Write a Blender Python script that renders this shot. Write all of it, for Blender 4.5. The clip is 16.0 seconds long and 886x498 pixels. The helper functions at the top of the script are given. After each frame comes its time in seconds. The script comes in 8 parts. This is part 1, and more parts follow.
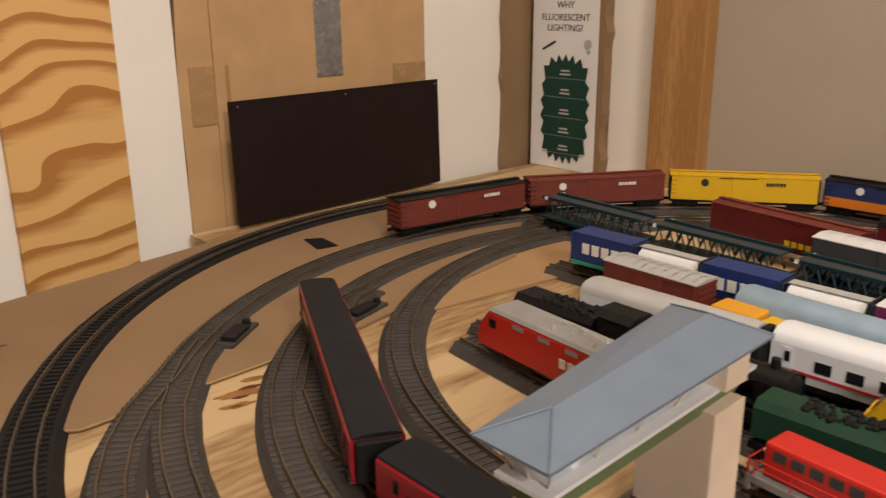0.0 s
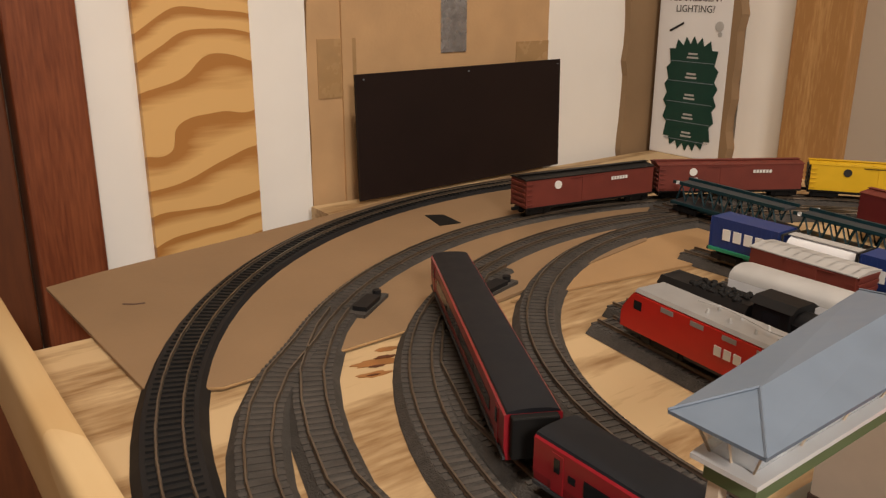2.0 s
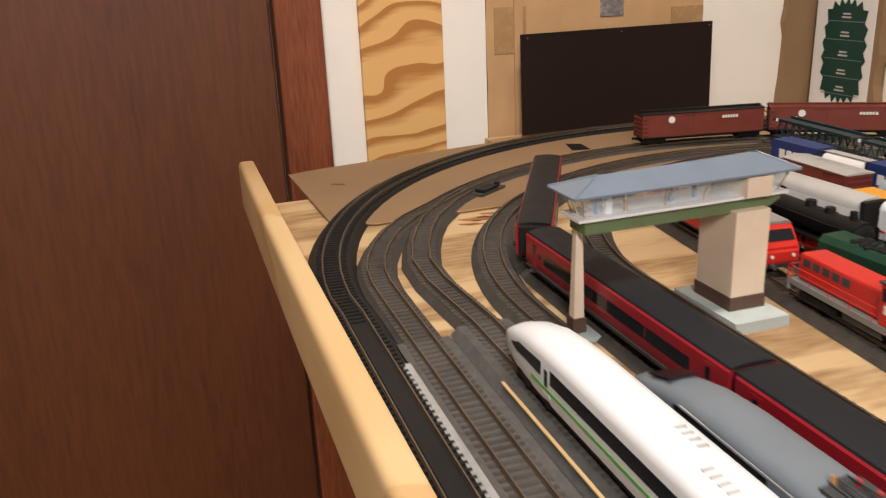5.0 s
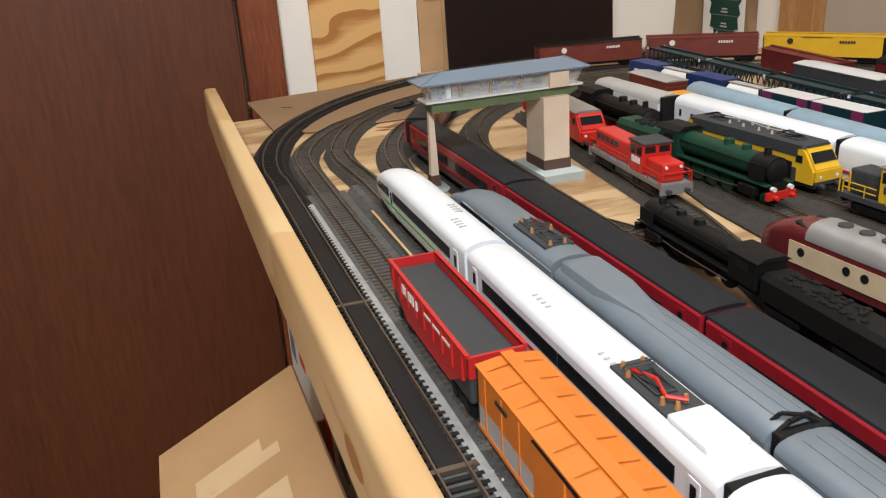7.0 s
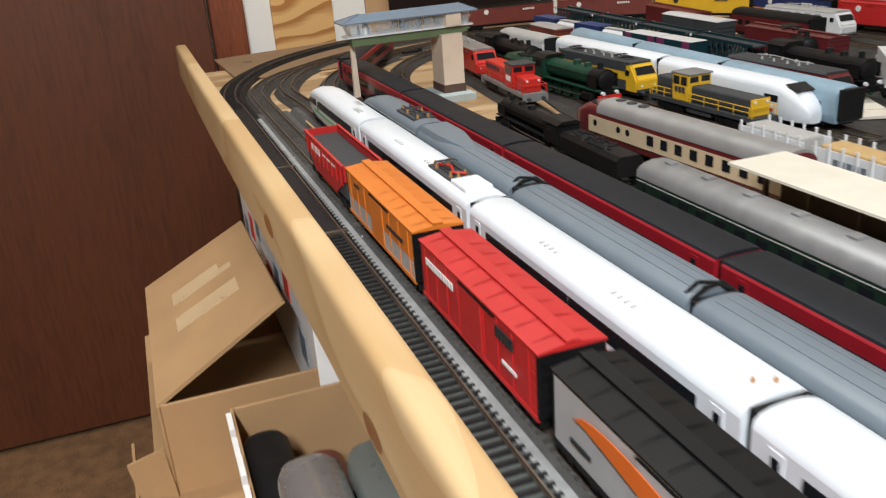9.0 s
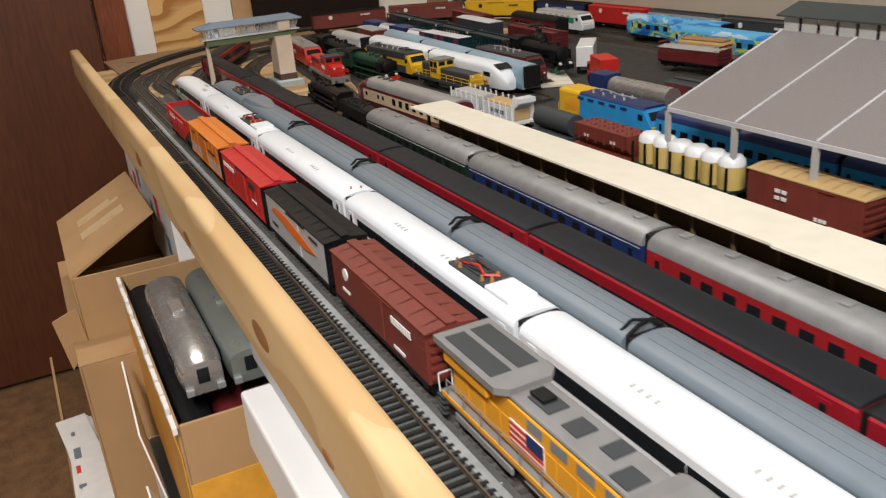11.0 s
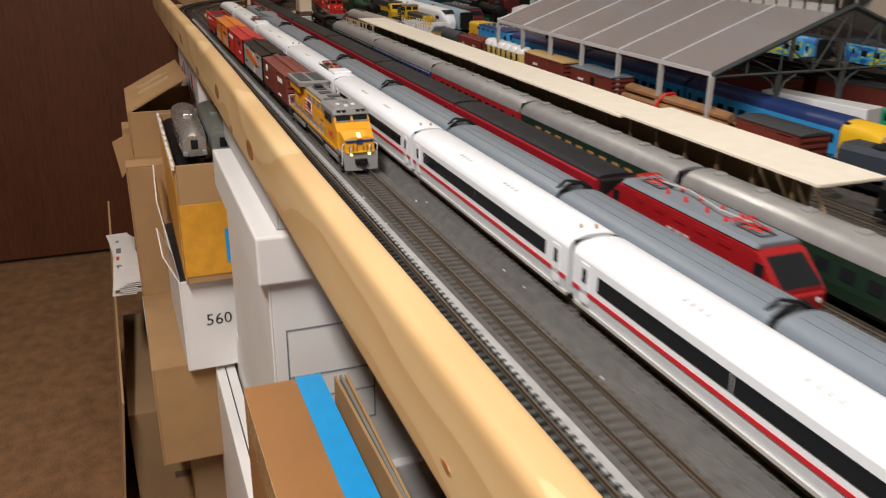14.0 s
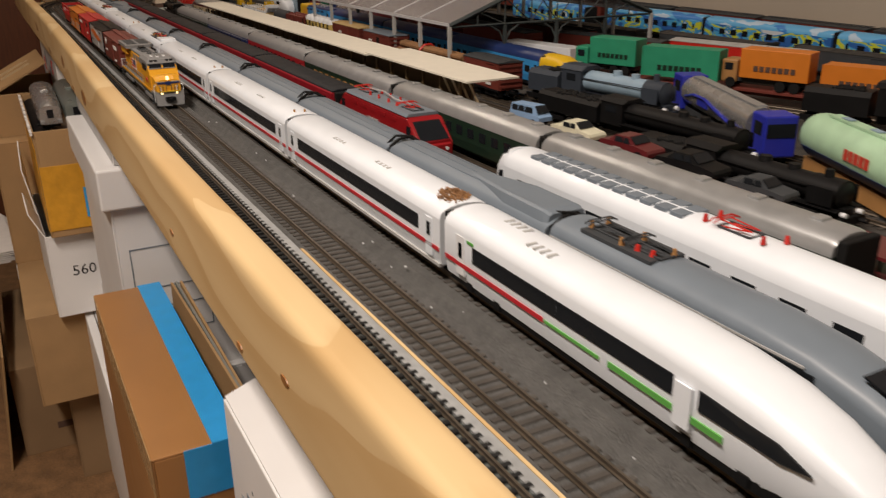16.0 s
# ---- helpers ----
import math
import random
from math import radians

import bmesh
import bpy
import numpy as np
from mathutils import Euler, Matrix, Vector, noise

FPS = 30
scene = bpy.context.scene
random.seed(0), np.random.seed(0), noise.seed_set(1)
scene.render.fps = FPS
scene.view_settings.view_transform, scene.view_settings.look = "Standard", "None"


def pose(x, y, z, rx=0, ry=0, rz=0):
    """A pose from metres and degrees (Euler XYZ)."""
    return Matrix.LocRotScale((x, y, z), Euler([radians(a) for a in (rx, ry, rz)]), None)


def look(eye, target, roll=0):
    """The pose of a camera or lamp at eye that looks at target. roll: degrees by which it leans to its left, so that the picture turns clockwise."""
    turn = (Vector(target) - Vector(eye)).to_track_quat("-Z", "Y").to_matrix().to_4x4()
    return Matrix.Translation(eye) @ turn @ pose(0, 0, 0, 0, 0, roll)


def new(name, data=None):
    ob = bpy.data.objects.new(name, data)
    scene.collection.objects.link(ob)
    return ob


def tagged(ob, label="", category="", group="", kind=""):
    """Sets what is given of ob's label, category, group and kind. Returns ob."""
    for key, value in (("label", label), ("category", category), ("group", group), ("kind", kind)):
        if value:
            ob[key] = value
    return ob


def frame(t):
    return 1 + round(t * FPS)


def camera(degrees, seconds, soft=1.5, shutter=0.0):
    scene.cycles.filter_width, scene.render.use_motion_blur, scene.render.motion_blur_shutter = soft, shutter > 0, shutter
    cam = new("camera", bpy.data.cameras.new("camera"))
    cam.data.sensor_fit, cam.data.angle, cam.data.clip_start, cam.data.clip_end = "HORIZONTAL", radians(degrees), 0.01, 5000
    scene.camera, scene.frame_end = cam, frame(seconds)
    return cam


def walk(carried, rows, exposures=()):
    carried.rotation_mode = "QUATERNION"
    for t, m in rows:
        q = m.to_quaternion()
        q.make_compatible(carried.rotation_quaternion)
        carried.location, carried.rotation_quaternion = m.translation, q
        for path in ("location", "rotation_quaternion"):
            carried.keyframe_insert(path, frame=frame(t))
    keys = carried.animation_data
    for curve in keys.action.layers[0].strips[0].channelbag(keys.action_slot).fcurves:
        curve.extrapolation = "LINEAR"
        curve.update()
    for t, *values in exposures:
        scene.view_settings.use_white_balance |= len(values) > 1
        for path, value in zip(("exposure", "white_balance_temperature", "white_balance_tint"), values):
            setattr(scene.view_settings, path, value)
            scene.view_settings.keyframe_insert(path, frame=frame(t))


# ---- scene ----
cam = camera(56.1, 16.0, soft=1.25, shutter=0.4)
PATH = [
    (0, (-0.104, -0.157, 0.293), (-1.515, 1.132, -0.296), -0.5),
    (0.5, (-0.132, -0.165, 0.284), (-1.595, 1.06, -0.315), -0.7),
    (1, (-0.135, -0.173, 0.283), (-1.631, 1.009, -0.32), -0.4),
    (1.5, (-0.14, -0.178, 0.278), (-1.655, 0.979, -0.328), 0.1),
    (2, (-0.145, -0.181, 0.274), (-1.68, 0.946, -0.336), 0.2),
    (2.5, (-0.14, -0.188, 0.271), (-1.715, 0.878, -0.349), -0.6),
    (3, (-0.105, -0.195, 0.263), (-1.769, 0.721, -0.364), -2.0),
    (3.2, (-0.082, -0.194, 0.265), (-1.778, 0.661, -0.362), -2.0),
    (5.3, (0.277, -0.188, 0.269), (-1.534, 0.371, -0.37), -2.5),
    (5.5, (0.326, -0.192, 0.271), (-1.477, 0.38, -0.376), -2.6),
    (6, (0.435, -0.187, 0.268), (-1.349, 0.425, -0.4), -2.5),
    (6.5, (0.486, -0.181, 0.263), (-1.292, 0.402, -0.443), -3.2),
    (7, (0.508, -0.178, 0.262), (-1.271, 0.387, -0.458), -3.7),
    (7.5, (0.522, -0.174, 0.253), (-1.251, 0.414, -0.462), -3.8),
    (8, (0.58, -0.166, 0.238), (-1.184, 0.437, -0.487), -3.9),
    (8.2, (0.617, -0.168, 0.235), (-1.145, 0.435, -0.495), -4.0),
    (10.3, (1.103, -0.229, 0.265), (-0.635, 0.408, -0.491), -5.2),
    (10.5, (1.148, -0.218, 0.274), (-0.573, 0.458, -0.488), -4.8),
    (11, (1.232, -0.22, 0.278), (-0.443, 0.571, -0.475), -4.7),
    (11.5, (1.31, -0.213, 0.271), (-0.373, 0.567, -0.476), -4.1),
    (12, (1.444, -0.207, 0.267), (-0.287, 0.467, -0.474), -3.1),
    (12.5, (1.542, -0.211, 0.259), (-0.227, 0.353, -0.485), -4.1),
    (13, (1.614, -0.216, 0.24), (-0.145, 0.369, -0.51), -3.9),
    (13.5, (1.663, -0.208, 0.219), (-0.072, 0.45, -0.526), -0.7),
    (14, (1.822, -0.231, 0.222), (0.083, 0.438, -0.504), 0.5),
    (14.5, (1.93, -0.226, 0.23), (0.206, 0.492, -0.488), -0.2),
    (15, (1.99, -0.215, 0.224), (0.289, 0.552, -0.495), -0.7),
    (15.5, (2.053, -0.204, 0.214), (0.369, 0.599, -0.506), -1.6),
    (16, (2.115, -0.211, 0.205), (0.467, 0.66, -0.518), -0.6),
]
walk(cam, [(t, look(eye, target, roll)) for t, eye, target, roll in PATH],
     exposures=[(0, 0.42, 7300, 15), (3.2, 0.48, 7100, 14), (5.3, 0.74, 6700, 13), (8.2, 0.56, 5950, 6), (10.4, 0.42, 6200, 7), (11.2, 0.14, 6450, 9), (13, -0.12, 6650, 11), (15, -0.42, 7050, 13), (16, -0.7, 7450, 15)])

# ---------- light ----------
world = bpy.data.worlds.new("world")
scene.world = world
world.use_nodes = True
world.node_tree.nodes["Background"].inputs[0].default_value = (1.0, 0.9, 0.78, 1)
world.node_tree.nodes["Background"].inputs[1].default_value = 0.008


def unseen_ceiling_lamp(x, y, z, sx, sy, watts, col):
    d = bpy.data.lights.new("unseen_ceiling_lamp", "AREA")
    d.shape, d.size, d.size_y, d.energy, d.color = "RECTANGLE", sx, sy, watts, col
    o = new("unseen_ceiling_lamp", d)
    o.matrix_world = pose(x, y, z)
    return o


unseen_ceiling_lamp(1.95, -0.7, 1.46, 1.2, 0.14, 64, (1.0, 0.955, 0.92))
# Weaker unseen source, added to brighten the west end.
unseen_ceiling_lamp(-0.2, 0.1, 1.46, 0.14, 0.9, 11.5, (1.0, 0.92, 0.83))


# ---------- materials ----------
def mat(name, col, rough=0.5, metal=0.0, vary=0.12, scale=60.0, bump=0.0, bscale=400.0, coat=0.0, obj_random=0.0):
    m = bpy.data.materials.new(name)
    m.use_nodes = True
    n, l = m.node_tree.nodes, m.node_tree.links
    b = n["Principled BSDF"]
    b.inputs["Roughness"].default_value = rough
    b.inputs["Metallic"].default_value = metal
    b.inputs["Coat Weight"].default_value = coat
    if max(col) < 0.09:
        b.inputs["Specular IOR Level"].default_value = 0.22
    tc = n.new("ShaderNodeTexCoord")
    t1 = n.new("ShaderNodeTexNoise")
    t1.inputs["Scale"].default_value, t1.inputs["Detail"].default_value = scale, 6
    l.new(tc.outputs["Object"], t1.inputs["Vector"])
    t2 = n.new("ShaderNodeTexNoise")
    t2.inputs["Scale"].default_value, t2.inputs["Detail"].default_value = scale * 0.13, 3
    l.new(tc.outputs["Object"], t2.inputs["Vector"])
    add = n.new("ShaderNodeMath")
    add.operation = "ADD"
    l.new(t1.outputs["Fac"], add.inputs[0]), l.new(t2.outputs["Fac"], add.inputs[1])
    mr = n.new("ShaderNodeMapRange")
    mr.inputs["From Min"].default_value, mr.inputs["From Max"].default_value = 0.7, 1.3
    mr.inputs["To Min"].default_value, mr.inputs["To Max"].default_value = 1 - vary, 1 + vary
    l.new(add.outputs[0], mr.inputs["Value"])
    mul = n.new("ShaderNodeVectorMath")
    mul.operation = "SCALE"
    mul.inputs[0].default_value = col
    l.new(mr.outputs[0], mul.inputs["Scale"])
    last = mul.outputs[0]
    if obj_random:
        oi = n.new("ShaderNodeObjectInfo")
        m2 = n.new("ShaderNodeMapRange")
        m2.inputs["To Min"].default_value, m2.inputs["To Max"].default_value = 1 - obj_random, 1 + obj_random
        l.new(oi.outputs["Random"], m2.inputs["Value"])
        mul2 = n.new("ShaderNodeVectorMath")
        mul2.operation = "SCALE"
        l.new(last, mul2.inputs[0]), l.new(m2.outputs[0], mul2.inputs["Scale"])
        last = mul2.outputs[0]
    l.new(last, b.inputs["Base Color"])
    rr = n.new("ShaderNodeMapRange")
    rr.inputs["To Min"].default_value, rr.inputs["To Max"].default_value = max(rough - 0.1, 0.03), min(rough + 0.12, 1)
    l.new(t1.outputs["Fac"], rr.inputs["Value"]), l.new(rr.outputs[0], b.inputs["Roughness"])
    if bump:
        t3 = n.new("ShaderNodeTexNoise")
        t3.inputs["Scale"].default_value, t3.inputs["Detail"].default_value = bscale, 4
        l.new(tc.outputs["Object"], t3.inputs["Vector"])
        bp = n.new("ShaderNodeBump")
        bp.inputs["Strength"].default_value, bp.inputs["Distance"].default_value = bump, 0.002
        l.new(t3.outputs["Fac"], bp.inputs["Height"]), l.new(bp.outputs[0], b.inputs["Normal"])
    return m


def wood(name, dark, light, along="X", scale=9.0, stretch=9.0, rough=0.5, distort=3.0, contrast=(0.3, 0.7), coat=0.0, band=0.22):
    """Grain that runs along one axis: stretched noise bands and fine fibres."""
    m = bpy.data.materials.new(name)
    m.use_nodes = True
    n, l = m.node_tree.nodes, m.node_tree.links
    b = n["Principled BSDF"]
    b.inputs["Roughness"].default_value = rough
    b.inputs["Coat Weight"].default_value = coat
    tc = n.new("ShaderNodeTexCoord")
    mp = n.new("ShaderNodeMapping")
    mp.inputs["Scale"].default_value = [1 / stretch if a == along else 1 for a in "XYZ"]
    l.new(tc.outputs["Object"], mp.inputs["Vector"])
    t0 = n.new("ShaderNodeTexNoise")
    t0.inputs["Scale"].default_value, t0.inputs["Detail"].default_value = scale, 2
    l.new(mp.outputs[0], t0.inputs["Vector"])
    ml = n.new("ShaderNodeMath")
    ml.operation = "MULTIPLY"
    ml.inputs[1].default_value = distort * 6
    l.new(t0.outputs["Fac"], ml.inputs[0])
    sn = n.new("ShaderNodeMath")
    sn.operation = "SINE"
    l.new(ml.outputs[0], sn.inputs[0])
    t1 = n.new("ShaderNodeTexNoise")
    t1.inputs["Scale"].default_value, t1.inputs["Detail"].default_value = scale * 28, 6
    l.new(mp.outputs[0], t1.inputs["Vector"])
    mx = n.new("ShaderNodeMath")
    mx.operation = "MULTIPLY_ADD"
    mx.inputs[1].default_value = band
    l.new(sn.outputs[0], mx.inputs[0]), l.new(t1.outputs["Fac"], mx.inputs[2])
    cr = n.new("ShaderNodeValToRGB")
    cr.color_ramp.elements[0].position, cr.color_ramp.elements[1].position = contrast
    cr.color_ramp.elements[0].color, cr.color_ramp.elements[1].color = (*dark, 1), (*light, 1)
    l.new(mx.outputs[0], cr.inputs["Fac"]), l.new(cr.outputs["Color"], b.inputs["Base Color"])
    bp = n.new("ShaderNodeBump")
    bp.inputs["Strength"].default_value, bp.inputs["Distance"].default_value = 0.15, 0.001
    l.new(t1.outputs["Fac"], bp.inputs["Height"]), l.new(bp.outputs[0], b.inputs["Normal"])
    return m


def glass(name, col=(0.9, 0.95, 0.95), rough=0.05, alpha=0.25):
    m = bpy.data.materials.new(name)
    m.use_nodes = True
    b = m.node_tree.nodes["Principled BSDF"]
    b.inputs["Base Color"].default_value = (*col, 1)
    b.inputs["Roughness"].default_value = rough
    b.inputs["Alpha"].default_value = alpha
    return m


M = {}
M["white"] = mat("white_paint", (0.76, 0.78, 0.8), 0.32, vary=0.05, coat=0.2)
M["ice_white"] = mat("ice_white", (0.77, 0.82, 0.875), 0.35, vary=0.03, coat=0.15)
M["grey"] = mat("grey_paint", (0.16, 0.195, 0.23), 0.42, vary=0.06)
M["grey_dark"] = mat("dark_grey", (0.05, 0.055, 0.06), 0.55, vary=0.1)
M["grey_light"] = mat("light_grey", (0.42, 0.42, 0.41), 0.5, vary=0.08)
M["silver"] = mat("silver_roof", (0.43, 0.44, 0.445), 0.32, 0.55, vary=0.1)
M["black"] = mat("black_plastic", (0.007, 0.007, 0.0075), 0.5, vary=0.2)
M["coach_red"] = mat("coach_crimson", (0.33, 0.016, 0.022), 0.4, vary=0.1)
M["coach_roof"] = mat("weathered_roof", (0.26, 0.265, 0.27), 0.42, 0.3, vary=0.16, scale=90)
M["rubber"] = mat("black_rubber", (0.008, 0.008, 0.008), 0.7)
M["window"] = mat("dark_window", (0.012, 0.014, 0.017), 0.12, vary=0.05)
M["rj_red"] = mat("deep_red", (0.29, 0.011, 0.02), 0.38, vary=0.08, coat=0.2)
M["rj_dark"] = mat("anthracite_roof", (0.011, 0.013, 0.017), 0.55, vary=0.1)
M["red"] = mat("bright_red", (0.55, 0.022, 0.015), 0.38, vary=0.08)
M["rj_loco_red"] = mat("loco_dark_red", (0.3, 0.01, 0.014), 0.35, vary=0.06, coat=0.2)
M["red_stripe"] = mat("red_stripe", (0.5, 0.02, 0.03), 0.4, vary=0.03)
M["green_stripe"] = mat("green_stripe", (0.1, 0.38, 0.08), 0.4, vary=0.03)
M["yellow"] = mat("loco_yellow", (0.72, 0.33, 0.02), 0.4, vary=0.06)
M["ns_yellow"] = mat("bright_yellow", (0.72, 0.44, 0.02), 0.4, vary=0.06)
M["loco_grey"] = mat("loco_grey", (0.2, 0.2, 0.2), 0.55, vary=0.12)
M["boxcar"] = mat("boxcar_brown", (0.165, 0.03, 0.02), 0.6, vary=0.14)
M["orange"] = mat("orange_paint", (0.65, 0.19, 0.02), 0.45, vary=0.08)
M["green"] = mat("dark_green", (0.012, 0.05, 0.03), 0.42, vary=0.12)
M["coach_green"] = mat("coach_green", (0.012, 0.028, 0.018), 0.42, vary=0.1)
M["container_green"] = mat("container_green", (0.012, 0.27, 0.15), 0.45)
M["blue"] = mat("mid_blue", (0.015, 0.14, 0.38), 0.42)
M["navy"] = mat("navy_blue", (0.012, 0.03, 0.12), 0.42)
M["cast_blue"] = mat("container_blue", (0.012, 0.035, 0.16), 0.5)
M["bright_blue"] = mat("bright_blue", (0.03, 0.28, 0.62), 0.42)
M["pale_blue"] = mat("pale_blue", (0.25, 0.36, 0.45), 0.45)
M["purple"] = mat("purple_paint", (0.17, 0.02, 0.09), 0.5)
M["maroon"] = mat("maroon_paint", (0.12, 0.015, 0.018), 0.35, coat=0.3)
M["cream"] = mat("cream_paint", (0.62, 0.5, 0.33), 0.45)
M["drum_yellow"] = mat("drum_yellow", (0.58, 0.42, 0.13), 0.5)
M["cream_board"] = mat("cream_card", (0.7, 0.66, 0.56), 0.7, vary=0.06)
M["mint"] = mat("mint_paint", (0.4, 0.62, 0.42), 0.45)
M["tan"] = mat("tan_roof", (0.5, 0.34, 0.15), 0.65)
M["log"] = mat("log_bark", (0.28, 0.14, 0.06), 0.8, vary=0.35, bump=0.5, bscale=900)
M["teal"] = mat("dark_teal", (0.008, 0.035, 0.045), 0.4)
M["steel"] = mat("rail_steel", (0.5, 0.48, 0.44), 0.3, 0.9, vary=0.15)
M["rail_brown"] = mat("weathered_rail", (0.16, 0.13, 0.1), 0.4, 0.7, vary=0.2)
M["sleeper"] = mat("sleeper_black", (0.013, 0.013, 0.013), 0.6, vary=0.3)
M["sleeper_brown"] = mat("sleeper_grey_brown", (0.07, 0.062, 0.055), 0.75, vary=0.3)
M["ballast"] = mat("ballast_grey", (0.1, 0.098, 0.094), 0.85, vary=0.3, scale=900, bump=1.0, bscale=900)
M["roadbed_black"] = mat("roadbed_black", (0.012, 0.012, 0.013), 0.6, vary=0.2)
M["roadbed_brown"] = mat("roadbed_brown_grey", (0.066, 0.06, 0.054), 0.8, vary=0.25, scale=700, bump=0.8, bscale=800)
M["cardboard_wall"] = mat("cardboard_sheet", (0.52, 0.325, 0.165), 0.75, vary=0.1, scale=20, bump=0.15, bscale=200)
M["cardboard"] = mat("cardboard", (0.37, 0.225, 0.105), 0.75, vary=0.1, scale=20, bump=0.15, bscale=200)
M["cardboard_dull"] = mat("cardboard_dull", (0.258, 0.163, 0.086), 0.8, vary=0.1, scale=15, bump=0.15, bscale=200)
M["tape_brown"] = mat("packing_tape", (0.4, 0.25, 0.12), 0.25, vary=0.12, scale=50)
M["duct_tape"] = mat("duct_tape", (0.35, 0.36, 0.38), 0.25, 0.7, vary=0.2, scale=90, bump=0.8, bscale=120)
M["box_white"] = mat("white_carton", (0.75, 0.75, 0.75), 0.6, vary=0.04, scale=10)
M["paper"] = mat("white_paper", (0.72, 0.7, 0.68), 0.7, vary=0.06)
M["blue_tape"] = mat("blue_tape", (0.01, 0.32, 0.72), 0.45, vary=0.08)
M["wall"] = mat("wall_paint", (0.43, 0.37, 0.3), 0.8, vary=0.05, scale=6, bump=0.08, bscale=150)
M["wall_white"] = mat("white_wall", (0.82, 0.8, 0.75), 0.75, vary=0.05, scale=5, bump=0.06, bscale=120)
M["stud_white"] = mat("white_stud", (0.84, 0.83, 0.79), 0.6, vary=0.05, scale=8)
M["ceiling"] = mat("ceiling_paint", (0.7, 0.68, 0.62), 0.9, vary=0.03, scale=5)
M["floor"] = mat("carpet_brown", (0.21, 0.11, 0.048), 0.95, vary=0.35, scale=220, bump=1.0, bscale=420)
M["board_black"] = mat("black_board", (0.013, 0.0065, 0.0055), 0.6, vary=0.2)
M["text_white"] = mat("lettering_white", (0.75, 0.75, 0.72), 0.6, vary=0.02)
M["text_black"] = mat("lettering_black", (0.03, 0.03, 0.03), 0.6, vary=0.02)
M["text_red"] = mat("lettering_red", (0.55, 0.05, 0.03), 0.6, vary=0.02)
M["text_yellow"] = mat("lettering_yellow", (0.7, 0.5, 0.05), 0.6, vary=0.02)
M["badge_green"] = mat("badge_green", (0.008, 0.045, 0.032), 0.45, vary=0.1)
M["tower_wall"] = mat("tower_wall", (0.72, 0.6, 0.47), 0.8, vary=0.06)
M["roadbed_grey"] = mat("roadbed_grey", (0.085, 0.095, 0.088), 0.8, vary=0.25, scale=500)
M["strip_grey"] = mat("strip_grey", (0.3, 0.31, 0.31), 0.6, vary=0.25, scale=120)
M["tower_roof"] = mat("tower_roof_sheet", (0.15, 0.2, 0.265), 0.36, vary=0.06)
M["tower_green"] = mat("tower_green", (0.12, 0.17, 0.08), 0.6)
M["brown_base"] = mat("brown_plinth", (0.09, 0.05, 0.035), 0.7)
M["plinth_grey"] = mat("plinth_stone", (0.4, 0.47, 0.47), 0.75)
M["copper"] = mat("insulator_brown", (0.4, 0.2, 0.07), 0.5)
M["knot"] = mat("pine_knot", (0.3, 0.13, 0.04), 0.45, vary=0.25)
M["yard_grey"] = mat("yard_gravel", (0.06, 0.056, 0.052), 0.9, vary=0.35, scale=700, bump=0.9, bscale=800)
M["tan_dark"] = mat("dark_tan_wall", (0.12, 0.075, 0.035), 0.8)
M["slate"] = mat("slate_grey", (0.045, 0.055, 0.055), 0.55)
M["clear_bar"] = mat("pale_plastic_bar", (0.5, 0.5, 0.52), 0.3)
M["van_blue"] = mat("van_blue", (0.22, 0.36, 0.55), 0.35)
M["cream_car"] = mat("cream_car", (0.68, 0.66, 0.5), 0.3)
M["slate_blue"] = mat("slate_blue", (0.04, 0.05, 0.065), 0.45)
M["chrome"] = mat("polished_silver", (0.5, 0.5, 0.5), 0.25, 0.75, vary=0.06)
M["truck_blue"] = mat("truck_blue", (0.02, 0.03, 0.35), 0.35)
M["silver_green"] = mat("silver_green", (0.3, 0.34, 0.32), 0.3, 0.6, vary=0.06)
M["envelope"] = mat("yellow_wrap", (0.62, 0.3, 0.03), 0.4, vary=0.15, bump=0.6, bscale=60)
M["tape_pale"] = mat("pale_tape", (0.52, 0.38, 0.22), 0.3, vary=0.08)
M["carton_grey"] = mat("grey_white_carton", (0.5, 0.5, 0.5), 0.6, vary=0.06)
M["cardboard_smooth"] = mat("smooth_cardboard", (0.36, 0.17, 0.06), 0.4, vary=0.08, scale=18)
M["blue_edge"] = mat("blue_edged_card", (0.2, 0.2, 0.18), 0.7)
M["bag_grey"] = mat("bag_grey", (0.13, 0.125, 0.12), 0.35, vary=0.2)
M["clear"] = glass("clear_plastic", (0.3, 0.275, 0.275), 0.2, 0.72)
# faint corrugation of the clear sheets
nt = M["clear"].node_tree
wv, cb, wb = nt.nodes.new("ShaderNodeTexWave"), nt.nodes.new("ShaderNodeTexCoord"), nt.nodes.new("ShaderNodeBump")
wv.bands_direction, wv.inputs["Scale"].default_value, wv.inputs["Distortion"].default_value = "X", 90, 0.6
wb.inputs["Strength"].default_value, wb.inputs["Distance"].default_value = 0.35, 0.001
nt.links.new(cb.outputs["Object"], wv.inputs["Vector"]), nt.links.new(wv.outputs["Fac"], wb.inputs["Height"])
nt.links.new(wb.outputs[0], nt.nodes["Principled BSDF"].inputs["Normal"])
M["pane"] = glass("window_pane", (0.8, 0.88, 0.9), 0.06, 0.22)


